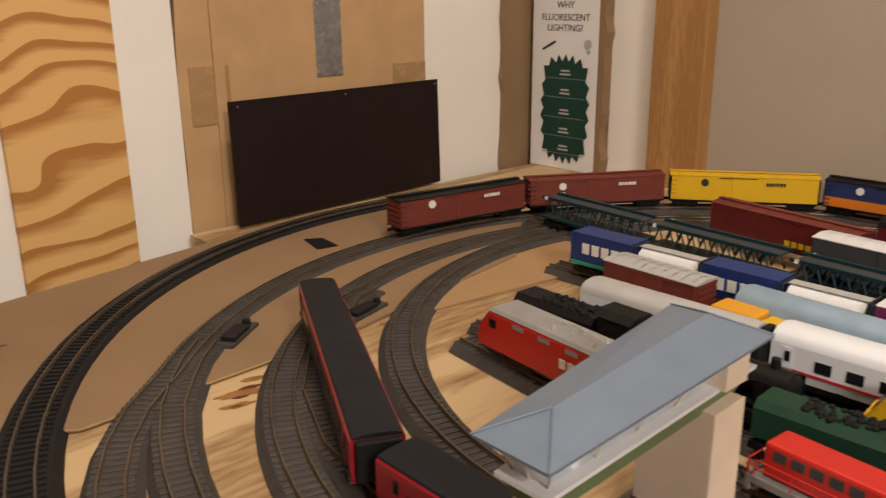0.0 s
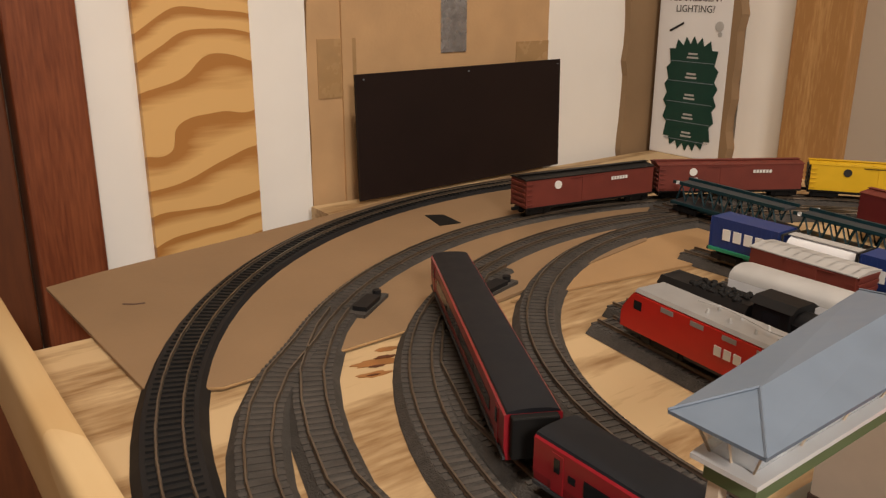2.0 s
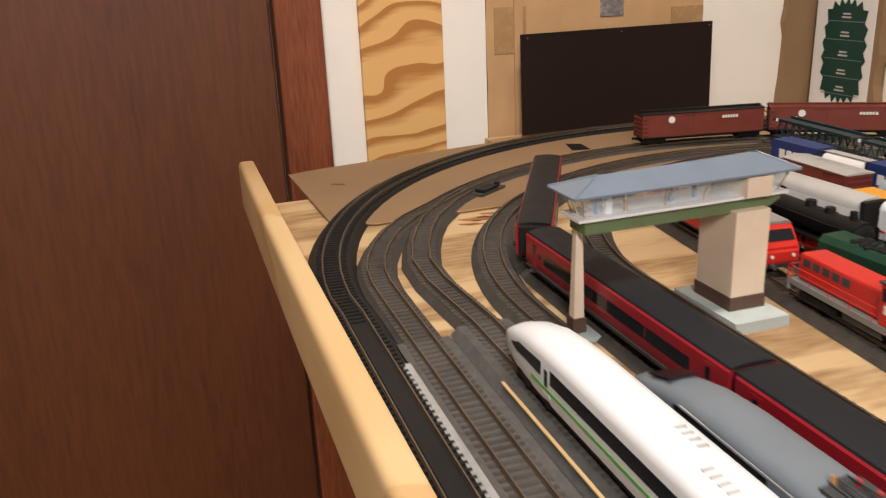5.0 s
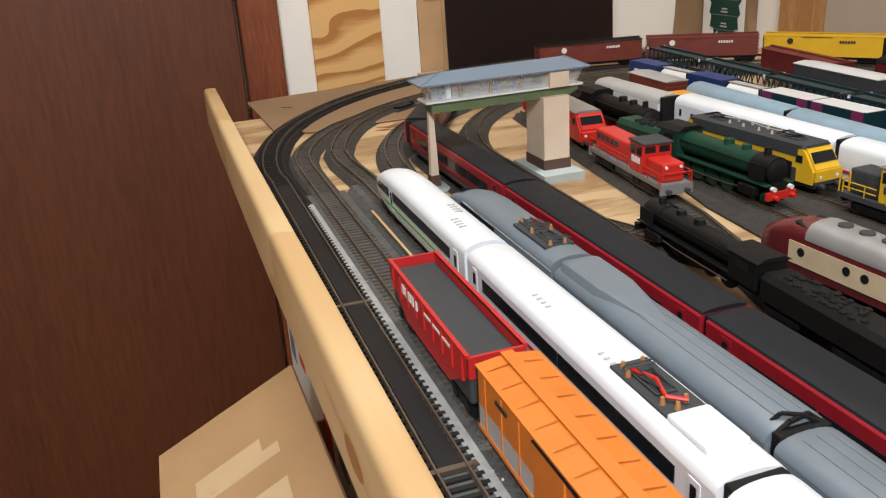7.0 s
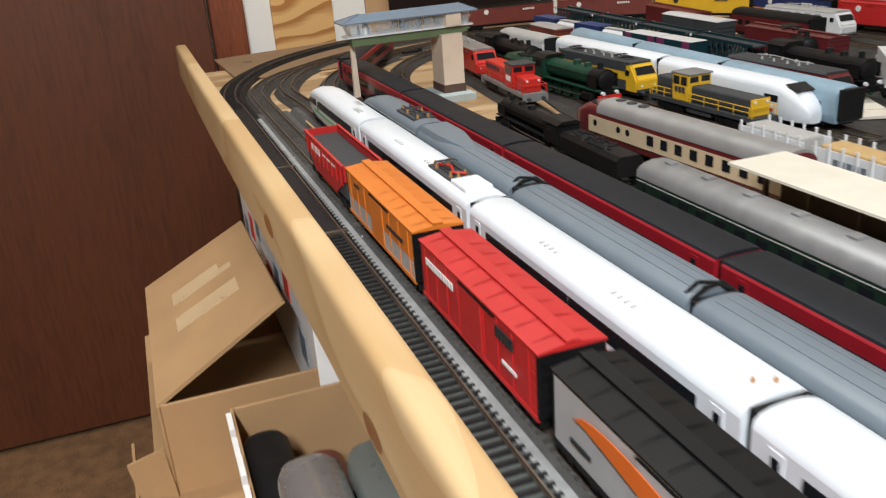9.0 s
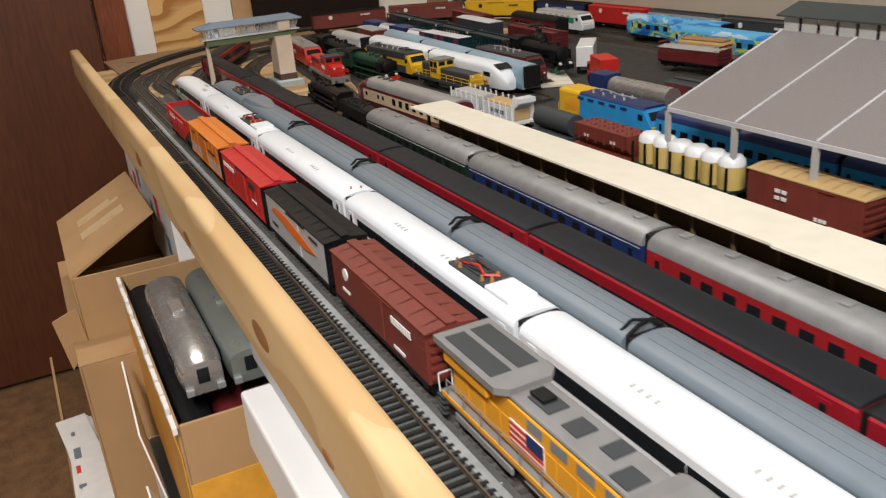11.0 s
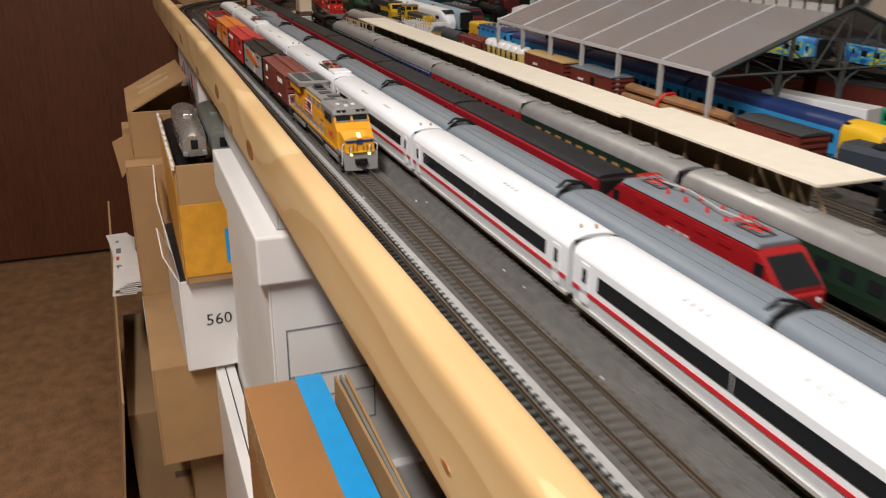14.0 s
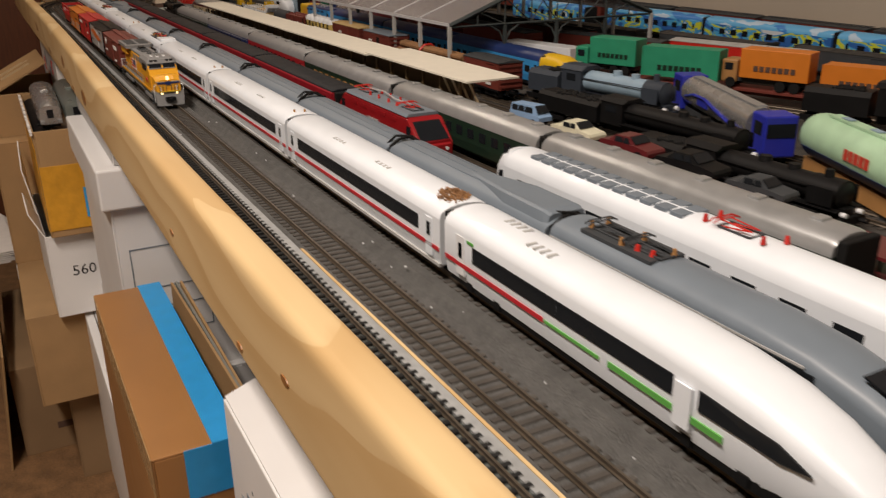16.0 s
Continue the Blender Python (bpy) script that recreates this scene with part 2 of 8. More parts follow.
def graffiti(name, cols, scale=28.0):
    m = bpy.data.materials.new(name)
    m.use_nodes = True
    n, l = m.node_tree.nodes, m.node_tree.links
    tc, t = n.new("ShaderNodeTexCoord"), n.new("ShaderNodeTexNoise")
    mp = n.new("ShaderNodeMapping")
    mp.inputs["Scale"].default_value = (0.5, 1, 1.4)
    oi = n.new("ShaderNodeObjectInfo")
    l.new(oi.outputs["Random"], mp.inputs["Location"])
    t.inputs["Scale"].default_value, t.inputs["Detail"].default_value, t.inputs["Distortion"].default_value = scale, 3, 1.2
    l.new(tc.outputs["Object"], mp.inputs["Vector"]), l.new(mp.outputs[0], t.inputs["Vector"])
    cr = n.new("ShaderNodeValToRGB")
    cr.color_ramp.interpolation = "CONSTANT"
    e = cr.color_ramp.elements
    while len(e) < len(cols):
        e.new(0.5)
    for k, (pos, col) in enumerate(cols):
        e[k].position, e[k].color = pos, (*col, 1)
    l.new(t.outputs["Fac"], cr.inputs["Fac"]), l.new(cr.outputs["Color"], n["Principled BSDF"].inputs["Base Color"])
    n["Principled BSDF"].inputs["Roughness"].default_value = 0.45
    return m


M["graffiti"] = graffiti("spray_paint", ((0.0, (0.02, 0.12, 0.4)), (0.42, (0.05, 0.35, 0.65)), (0.5, (0.55, 0.6, 0.05)), (0.56, (0.03, 0.25, 0.55)), (0.63, (0.6, 0.65, 0.7))))
M["graffiti_roof"] = graffiti("spray_paint_roof", ((0.0, (0.03, 0.2, 0.55)), (0.45, (0.1, 0.4, 0.7)), (0.6, (0.45, 0.6, 0.75))))


def wave_wood(name, dark, light, bands=14.0, sway=3.2, size=4.5, stretch=(1, 0.8, 1.15), fibre=(1, 0.12, 1.5), line=0.6, fine=0.22, soft=False):
    """Rotary-cut plywood: wandering growth lines, soft on one side and sharp on the other."""
    m = bpy.data.materials.new(name)
    m.use_nodes = True
    n, l = m.node_tree.nodes, m.node_tree.links
    tc, mp = n.new("ShaderNodeTexCoord"), n.new("ShaderNodeMapping")
    mp.inputs["Scale"].default_value, mp.inputs["Location"].default_value = stretch, (0.3, 0.35, 0.2)
    l.new(tc.outputs["Object"], mp.inputs["Vector"])
    w = n.new("ShaderNodeTexNoise")
    w.inputs["Scale"].default_value, w.inputs["Detail"].default_value, w.inputs["Roughness"].default_value = size, 2.5, 0.45
    l.new(mp.outputs[0], w.inputs["Vector"])
    xyz = n.new("ShaderNodeSeparateXYZ")
    l.new(tc.outputs["Object"], xyz.inputs[0])
    up, add, fr = n.new("ShaderNodeMath"), n.new("ShaderNodeMath"), n.new("ShaderNodeMath")
    up.operation, up.inputs[1].default_value = "MULTIPLY", bands
    l.new(xyz.outputs["Z"], up.inputs[0])
    add.operation, add.inputs[1].default_value = "MULTIPLY_ADD", sway * 2
    l.new(w.outputs["Fac"], add.inputs[0]), l.new(up.outputs[0], add.inputs[2])
    fr.operation = "FRACT"
    l.new(add.outputs[0], fr.inputs[0])
    f = n.new("ShaderNodeTexNoise")
    f.inputs["Scale"].default_value, f.inputs["Detail"].default_value = 90, 6
    mp2 = n.new("ShaderNodeMapping")
    mp2.inputs["Scale"].default_value = fibre
    l.new(tc.outputs["Object"], mp2.inputs["Vector"]), l.new(mp2.outputs[0], f.inputs["Vector"])
    mx = n.new("ShaderNodeMath")
    mx.operation, mx.inputs[1].default_value = "MULTIPLY_ADD", fine
    l.new(f.outputs["Fac"], mx.inputs[0]), l.new(fr.outputs[0], mx.inputs[2])
    cr = n.new("ShaderNodeValToRGB")
    half = [0.55 * a + 0.45 * b for a, b in zip(light, dark)]
    els = cr.color_ramp.elements
    els[0].position, els[1].position = (0.0 if soft else 0.05), 1.0
    els[0].color, els[1].color = (*(dark if soft else half), 1), (*dark, 1)
    for at, c in ((0.2, light), (line, light), (0.5 + line / 2, half)):
        els.new(at).color = (*c, 1)
    l.new(mx.outputs[0], cr.inputs["Fac"]), l.new(cr.outputs["Color"], n["Principled BSDF"].inputs["Base Color"])
    n["Principled BSDF"].inputs["Roughness"].default_value = 0.6
    return m


M["plywood"] = wave_wood("plywood_face", (0.42, 0.185, 0.045), (0.72, 0.44, 0.17), 28, 3.9, 3.6, line=0.68, fine=0.42)
M["ply_top"] = wood("plywood_top", (0.25, 0.14, 0.056), (0.56, 0.4, 0.22), "Y", 6, 6, 0.6, 6.0, (0.05, 0.62), 0.0, 0.3)
M["pine"] = wave_wood("pine_plank", (0.57, 0.375, 0.175), (0.66, 0.475, 0.25), 18, 2.6, 3.0, (0.8, 1, 2.6), (0.05, 1, 1), 0.4, 0.3, True)
M["beam"] = wood("timber_post", (0.36, 0.18, 0.06), (0.52, 0.3, 0.12), "Z", 14, 9, 0.6, 1.5)
M["door"] = wood("door_veneer", (0.056, 0.016, 0.006), (0.112, 0.033, 0.011), "Z", 5, 9, 0.5, 0.8, (0.2, 0.8))
M["trim"] = wood("red_brown_trim", (0.14, 0.035, 0.014), (0.24, 0.07, 0.028), "Z", 12, 12, 0.4, 1.0)


def lamp_mat(name, col, strength):
    m = bpy.data.materials.new(name)
    m.use_nodes = True
    b = m.node_tree.nodes["Principled BSDF"]
    b.inputs["Base Color"].default_value = (*col, 1)
    b.inputs["Emission Color"].default_value = (*col, 1)
    b.inputs["Emission Strength"].default_value = strength
    return m


M["headlight"] = lamp_mat("lit_headlight", (1.0, 0.8, 0.45), 3.0)


# ---------- mesh helpers ----------
def box(bm, x0, x1, y0, y1, z0, z1, bevel=0.0, m=None):
    """A box with its own bevelled edges, added to bm."""
    vs = [bm.verts.new((x, y, z)) for x in (x0, x1) for y in (y0, y1) for z in (z0, z1)]
    fs = [bm.faces.new([vs[i] for i in q]) for q in ((0, 1, 3, 2), (4, 6, 7, 5), (0, 4, 5, 1), (2, 3, 7, 6), (0, 2, 6, 4), (1, 5, 7, 3))]
    if bevel:
        es = list({e for f in fs for e in f.edges})
        r = bmesh.ops.bevel(bm, geom=es, offset=bevel, segments=2, affect="EDGES", profile=0.5)
        vs = list({v for f in r["faces"] for v in f.verts} | {v for v in vs if v.is_valid})
    if m:
        bmesh.ops.transform(bm, matrix=m, verts=vs)
    return vs


def loft(bm, rings, caps=True, closed=True):
    """Skin a row of equal rings of points."""
    vv = [[bm.verts.new(p) for p in r] for r in rings]
    k = len(vv[0])
    for a, b in zip(vv, vv[1:]):
        for i in range(k if closed else k - 1):
            j = (i + 1) % k
            bm.faces.new((a[i], a[j], b[j], b[i]))
    if caps and closed:
        bm.faces.new(vv[0][::-1]), bm.faces.new(vv[-1])
    return vv


def tube(bm, p0, p1, r, seg=8, r1=None):
    p0, p1 = Vector(p0), Vector(p1)
    q = (p1 - p0).to_track_quat("Z", "Y")
    r1 = r if r1 is None else r1
    rings = [[p + q @ Vector((rr * math.cos(2 * math.pi * i / seg), rr * math.sin(2 * math.pi * i / seg), 0)) for i in range(seg)] for p, rr in ((p0, r), (p1, r1))]
    loft(bm, rings)


def wires(bm, pts, r, seg=5):
    for a, b in zip(pts, pts[1:]):
        tube(bm, a, b, r, seg)


def plate(bm, pts, n, d):
    """A flat sheet with the outline pts, d thick along n."""
    n = Vector(n) * d
    a = [bm.verts.new(Vector(p)) for p in pts]
    b = [bm.verts.new(Vector(p) + n) for p in pts]
    k = len(pts)
    bm.faces.new(a[::-1]), bm.faces.new(b)
    for i in range(k):
        j = (i + 1) % k
        bm.faces.new((a[i], a[j], b[j], b[i]))


def part(name, bm, material, parent=None, label="", smooth=False):
    bmesh.ops.recalc_face_normals(bm, faces=bm.faces)
    me = bpy.data.meshes.new(name)
    bm.to_mesh(me)
    bm.free()
    me.materials.append(M[material] if isinstance(material, str) else material)
    if smooth:
        me.shade_smooth()
        me.set_sharp_from_angle(angle=radians(38))
    o = new(name, me)
    o.parent = parent
    if label:
        o["label"] = label
    return o


def quick(name, material, parent, *boxes, bevel=0.0, label=""):
    bm = bmesh.new()
    for b in boxes:
        box(bm, *b, bevel=bevel)
    return part(name, bm, material, parent, label)


def thing(name, m, label, category, group="", kind=""):
    o = new(name)
    o.empty_display_size = 0.02
    o.matrix_world = m
    return tagged(o, label, category, group, kind)


def lettering(name, words, size, m, material, parent, label=""):
    """Raised lettering as a mesh."""
    c = bpy.data.curves.new(name, "FONT")
    c.body, c.size, c.extrude, c.align_x, c.align_y = words, size, 0.00015, "CENTER", "CENTER"
    c.resolution_u = 2
    t = bpy.data.objects.new(name, c)
    me = bpy.data.meshes.new_from_object(t)
    bpy.data.objects.remove(t)
    bpy.data.curves.remove(c)
    me.name = name
    me.materials.clear()
    me.materials.append(M[material])
    o = new(name, me)
    o.parent = parent
    o.matrix_local = m
    if label:
        o["label"] = label
    return o


def side_pose(x, y, z, side):
    """Upright, facing away from the vehicle's middle on one side (-1 or 1 along y)."""
    return pose(x, y, z, 90, 0, 0) if side < 0 else pose(x, y, z, 90, 0, 180)


# ---------- room ----------
FLOOR, TOP, WEST, NORTH = -0.85, 0.0, -1.12, 0.985


def structure(name, material, boxes, label, category, bevel=0.0):
    bm = bmesh.new()
    for b in boxes:
        box(bm, *b, bevel=bevel)
    return tagged(part(name, bm, material), label, category, kind="structure")


structure("floor", "floor", [(-1.3, 4.2, -2.4, 1.5, FLOOR - 0.05, FLOOR)], "brown short-pile carpet floor under the layout", "floor")
structure("ceiling", "ceiling", [(-1.3, 4.2, -2.4, 1.5, 1.5, 1.55)], "plain off-white ceiling over the room", "ceiling")
structure("wall_west", "wall_white", [(WEST - 0.12, WEST - 0.02, -2.4, 1.2, FLOOR, 1.5)], "off-white wall behind timber and cardboard", "wall")
structure("wall_north", "wall", [(WEST, 4.2, NORTH, NORTH + 0.1, FLOOR, 1.5)], "beige painted wall along the back of the layout", "wall")
structure("wall_east", "wall", [(4.1, 4.2, -2.4, NORTH, FLOOR, 1.5)], "plain beige wall", "wall")
structure("wall_south", "wall", [(WEST, 4.1, -2.4, -2.3, FLOOR, 1.5)], "plain beige wall", "wall")
# door, trim and studs on the west wall
door = structure("door_1", "door", [(WEST - 0.02, WEST + 0.015, -1.5, -0.035, FLOOR + 0.012, 1.2)], "dark brown veneered flush door, closed", "door", 0.003)
# Solid strip painted dark for the shade in the gap below the door.
structure("door_gap_shade", "grey_dark", [(WEST - 0.02, WEST - 0.004, -1.5, -0.04, FLOOR, FLOOR + 0.012)], "dark grey strip, shade of the gap under the door put into its colour", "gap")
structure("trim", "trim", [(WEST - 0.02, WEST + 0.03, -0.03, 0.042, FLOOR, 1.3)], "red-brown wooden door casing", "door trim", 0.004)
structure("wall_stud", "stud_white", [(WEST - 0.02, WEST + 0.004, 0.042, 0.102, FLOOR, 1.5)], "white painted wall strip", "wall strip")
structure("plywood_panel", "plywood", [(WEST - 0.02, WEST + 0.014, 0.102, 0.238, FLOOR, 1.5)], "plywood strip with bold wavy grain on the wall", "wall panel", 0.001)
structure("wall_stud", "stud_white", [(WEST - 0.02, WEST + 0.006, 0.238, 0.315, FLOOR, 1.5)], "white painted wall strip", "wall strip")

sheet = thing("cardboard_sheet", pose(WEST, 0.53, 0), "brown corrugated cardboard sheet taped upright to the wall", "cardboard")
bm = bmesh.new()
rng = random.Random(4)
edge = [(0, -0.212 + rng.uniform(-0.003, 0.003), -0.02 + 0.05 * i) for i in range(17)]
plate(bm, edge + [(0, 0.2, 0.78), (0, 0.2, -0.02)], (1, 0, 0), 0.006)
part("panel", bm, "cardboard_wall", sheet)
quick("flap", "cardboard_wall", sheet, (0.006, 0.0095, -0.165, -0.15, -0.02, 0.6), label="folded crease strip")
quick("packing_tape", "tape_brown", sheet, (0.006, 0.0072, -0.2, -0.143, 0.13, 0.205), label="brown packing tape patch")
quick("packing_tape", "tape_brown", sheet, (0.006, 0.0072, 0.135, 0.2, 0.145, 0.19), label="brown packing tape patch")
quick("duct_tape", "duct_tape", sheet, (0.006, 0.0078, -0.005, 0.04, 0.18, 0.5), bevel=0.0006, label="wrinkled silver duct tape strip")

board = thing("black_board", pose(0, 0, 0), "thin black board leaning upright behind the tracks", "board")
bm = bmesh.new()
plate(bm, [(-1.062, 0.358, 0.0), (-1.085, 0.735, 0.0), (-1.09, 0.735, 0.163), (-1.067, 0.358, 0.163)], (-1, 0, 0), 0.004)
part("panel", bm, "board_black", board)
for y, x in ((0.545, -1.075), (0.725, -1.086), (0.368, -1.064)):
    bm = bmesh.new()
    tube(bm, (x, y, 0.157), (x + 0.0015, y, 0.157), 0.0011, 10)
    part("pin", bm, "grey", board)

structure("wall_panel", "wall_white", [(WEST - 0.02, WEST + 0.002, 0.73, 0.985, FLOOR, 1.5)], "white wall panel", "wall panel")
torn = thing("cardboard_strip", pose(WEST, 0.953, 0), "brown cardboard strip with a torn edge, upright in the corner", "cardboard")
bm = bmesh.new()
pts = [(0, -0.048 + rng.uniform(-0.004, 0.004), -0.05 + 0.025 * i) for i in range(28)]
plate(bm, pts + [(0, 0.03, 0.63), (0, 0.03, -0.05)], (1, 0, 0), 0.014)
part("panel", bm, "cardboard_dull", torn)
carton = thing("lamp_carton", pose(-1.017, NORTH - 0.012, 0, 0, 0, -90), "tall white lamp carton with a green starburst badge, in the corner", "carton")
quick("body", "box_white", carton, (-0.012, 0.012, -0.076, 0.066, -0.004, 0.62), bevel=0.002)
bm = bmesh.new()
star = []
for i in range(44):
    a = 2 * math.pi * i / 44
    r = 1.0 if i % 2 else 0.87
    cc, ss = math.cos(a), math.sin(a)
    k = 1 / max(abs(cc), abs(ss)) ** 0.6
    star.append((0.0125, 0.059 * cc * r * k * 0.9, 0.1 + 0.1 * ss * r * k * 0.93))
plate(bm, star, (1, 0, 0), 0.0008)
badge = part("badge", bm, "badge_green", carton, "dark green starburst badge")
for k, z in enumerate((0.158, 0.126, 0.092, 0.06, 0.03)):
    quick("caption_bar", "grey_light", badge, (0.0132, 0.0136, -0.011, 0.011, z, z + 0.003), (0.0132, 0.0136, -0.009, 0.009, z + 0.006, z + 0.009))
    quick("rule_line", "grey", badge, (0.0132, 0.0135, -0.045, 0.045, z - 0.006, z - 0.005))
for words, z in (("WHY", 0.272), ("FLUORESCENT", 0.252), ("LIGHTING?", 0.235)):
    lettering("heading", words, 0.0155, pose(0.0125, -0.004, z, 90, 0, 90), "text_black", carton)
bm = bmesh.new()
tube(bm, (0.0128, -0.05, 0.2), (0.0128, -0.024, 0.213), 0.0018, 6)
part("tube_drawing", bm, "text_black", carton)
bm = bmesh.new()
tube(bm, (0.012, 0.045, 0.21), (0.013, 0.045, 0.21), 0.008, 12)
tube(bm, (0.012, 0.047, 0.198), (0.013, 0.047, 0.198), 0.004, 8)
part("bulb_drawing", bm, "grey_light", carton)
bm = bmesh.new()
tear = [(0.012, 0.079 + rng.uniform(-0.004, 0.004), -0.004 + 0.026 * i) for i in range(25)]
plate(bm, [(0.012, 0.066, -0.004)] + tear + [(0.012, 0.066, 0.62)], (-1, 0, 0), 0.02)
part("torn_side", bm, "cardboard_dull", carton, "bare torn cardboard side")
structure("wall_panel", "wall_white", [(-0.938, -0.845, NORTH - 0.004, NORTH, FLOOR, 1.5)], "white wall panel", "wall panel")
structure("timber_post", "beam", [(-0.845, -0.755, NORTH - 0.03, NORTH, FLOOR, 1.5)], "bare timber post against the wall", "post", 0.003)

# ---------- table ----------
table = thing("layout_table", pose(0, 0, 0), "plywood layout table with bare pine edges", "table", kind="structure")
quick("tabletop", "ply_top", table, (-0.81, 3.0, -0.1, 0.98, -0.02, 0.0))
quick("tabletop", "ply_top", table, (-1.09, -0.81, 0.3, 0.98, -0.024, -0.004))
quick("apron", "pine", table, (-0.8, 3.0, -0.07, -0.05, -0.1, -0.022))
for x in (-0.7, 1.0, 2.7):
    for y in (0.1, 0.88):
        quick("leg", "beam", table, (x, x + 0.07, y, y + 0.07, FLOOR, -0.022))

plank = thing("fascia_plank", pose(0, 0, 0), "knotty pine plank with rounded edge along the table front", "plank")
bm = bmesh.new()
prof = [(-0.103, -0.008), (-0.103, -0.007), (-0.103, 0.0505), (-0.1035, 0.0522), (-0.105, 0.0532), (-0.107, 0.0534), (-0.1165, 0.0534), (-0.1186, 0.0528), (-0.1206, 0.0512), (-0.1216, 0.0488), (-0.122, 0.046), (-0.122, 0.043), (-0.122, -0.003), (-0.1215, -0.006), (-0.119, -0.008)]
xs = [-0.835, -0.8335] + [-0.6 + 0.15 * i for i in range(24)] + [3.0]
rings = []
for i, x in enumerate(xs):
    k = 0.985 if i == 0 else 1
    far = max(0.0, min(x, 2.2) - 1.2)
    rings.append([(x, -0.112 + (y + 0.112) * k + 0.002 * math.sin(3 * x), z * k + (0.002 * math.sin(2.1 * x + 1) + 0.008 * far if z > 0 else 0)) for y, z in prof])
loft(bm, rings)
part("board", bm, "pine", plank, smooth=True)
for x, z, r in ((1.0, 0.012, 0.012), (0.16, 0.02, 0.01), (0.45, 0.005, 0.007), (0.72, 0.02, 0.009), (1.55, 0.01, 0.003), (1.8, 0.02, 0.003), (1.72, 0.0, 0.003), (0.85, 0.0, 0.005)):
    bm = bmesh.new()
    tube(bm, (x, -0.1205, z), (x, -0.1226 + (0.002 * math.sin(3 * x)), z), r, 14, r * 0.7)
    for v in bm.verts:
        v.co.x = x + (v.co.x - x) * 2.4
    part("knot", bm, "knot", plank)

lay = thing("cardboard_underlay", pose(0, 0, 0), "flat brown cardboard sheet lying under the curved track", "cardboard")
bm = bmesh.new()
plate(bm, [(-0.945, -0.05, 0.001), (-0.69, -0.04, 0.001), (-0.66, 0.005, 0.001), (-0.672, 0.25, 0.001), (-0.72, 0.52, 0.001), (-0.83, 0.66, 0.001), (-1.055, 0.66, 0.001), (-1.03, 0.36, 0.001), (-0.96, 0.0, 0.001)], (0, 0, 1), 0.0028)
part("panel", bm, "cardboard_dull", lay)
bm = bmesh.new()
plate(bm, [(-0.945, 0.379, 0.004), (-0.934, 0.399, 0.004), (-0.893, 0.394, 0.004), (-0.898, 0.367, 0.004)], (0, 0, 1), 0.0006)
part("slot", bm, "rubber", lay, "dark slot cut in the sheet")
bm = bmesh.new()
wires(bm, [(-0.688, -0.039, 0.0027), (-0.6595, 0.006, 0.0027), (-0.6715, 0.25, 0.0027)], 0.0009, 5)
part("cut_edge", bm, "tape_brown", lay, "darker fluted cut edge")
bm = bmesh.new()
wires(bm, [(-0.86, -0.005, 0.0042), (-0.853, 0.004, 0.0042), (-0.851, 0.012, 0.0042)], 0.0007, 5)
part("scratch", bm, "brown_base", lay, "small dark scratch")
bm = bmesh.new()
plate(bm, [(-0.67, 0.28, 0.0006), (-0.64, 0.50, 0.0006), (-0.60, 0.64, 0.0006), (-0.76, 0.66, 0.0006), (-0.75, 0.5, 0.0006)], (0, 0, 1), 0.002)
tagged(part("cardboard_scrap", bm, "cardboard"), "thin cardboard scrap under the inner curves", "cardboard")

# ---------- track ----------
RAIL = 0.011


def arc(cx, cy, r, a0, a1, n):
    return [(cx + r * math.cos(radians(a0 + (a1 - a0) * i / n)), cy + r * math.sin(radians(a0 + (a1 - a0) * i / n))) for i in range(n + 1)]


def resample(pts, step):
    out, rest = [], 0.0
    for (x0, y0), (x1, y1) in zip(pts, pts[1:]):
        d = math.hypot(x1 - x0, y1 - y0)
        s = rest
        while s < d:
            out.append((x0 + (x1 - x0) * s / d, y0 + (y1 - y0) * s / d, math.atan2(y1 - y0, x1 - x0)))
            s += step
        rest = s - d
    return out


def sweep(bm, pts, prof, closed=True):
    rings = []
    for i, (x, y) in enumerate(pts):
        a, b = pts[max(i - 1, 0)], pts[min(i + 1, len(pts) - 1)]
        h = math.atan2(b[1] - a[1], b[0] - a[0])
        rings.append([(x - math.sin(h) * o, y + math.cos(h) * o, z) for o, z in prof])
    loft(bm, rings, closed=closed)


def sleeper_mesh(material, w, l, h):
    bm = bmesh.new()
    box(bm, -w / 2, w / 2, -l / 2, l / 2, 0, h)
    me = bpy.data.meshes.new("sleeper")
    bm.to_mesh(me)
    bm.free()
    me.materials.append(M[material])
    return me


SLEEPERS = {"sleeper": sleeper_mesh("sleeper", 0.0032, 0.029, 0.002), "sleeper_brown": sleeper_mesh("sleeper_brown", 0.0034, 0.028, 0.0011)}
TRACKS = []


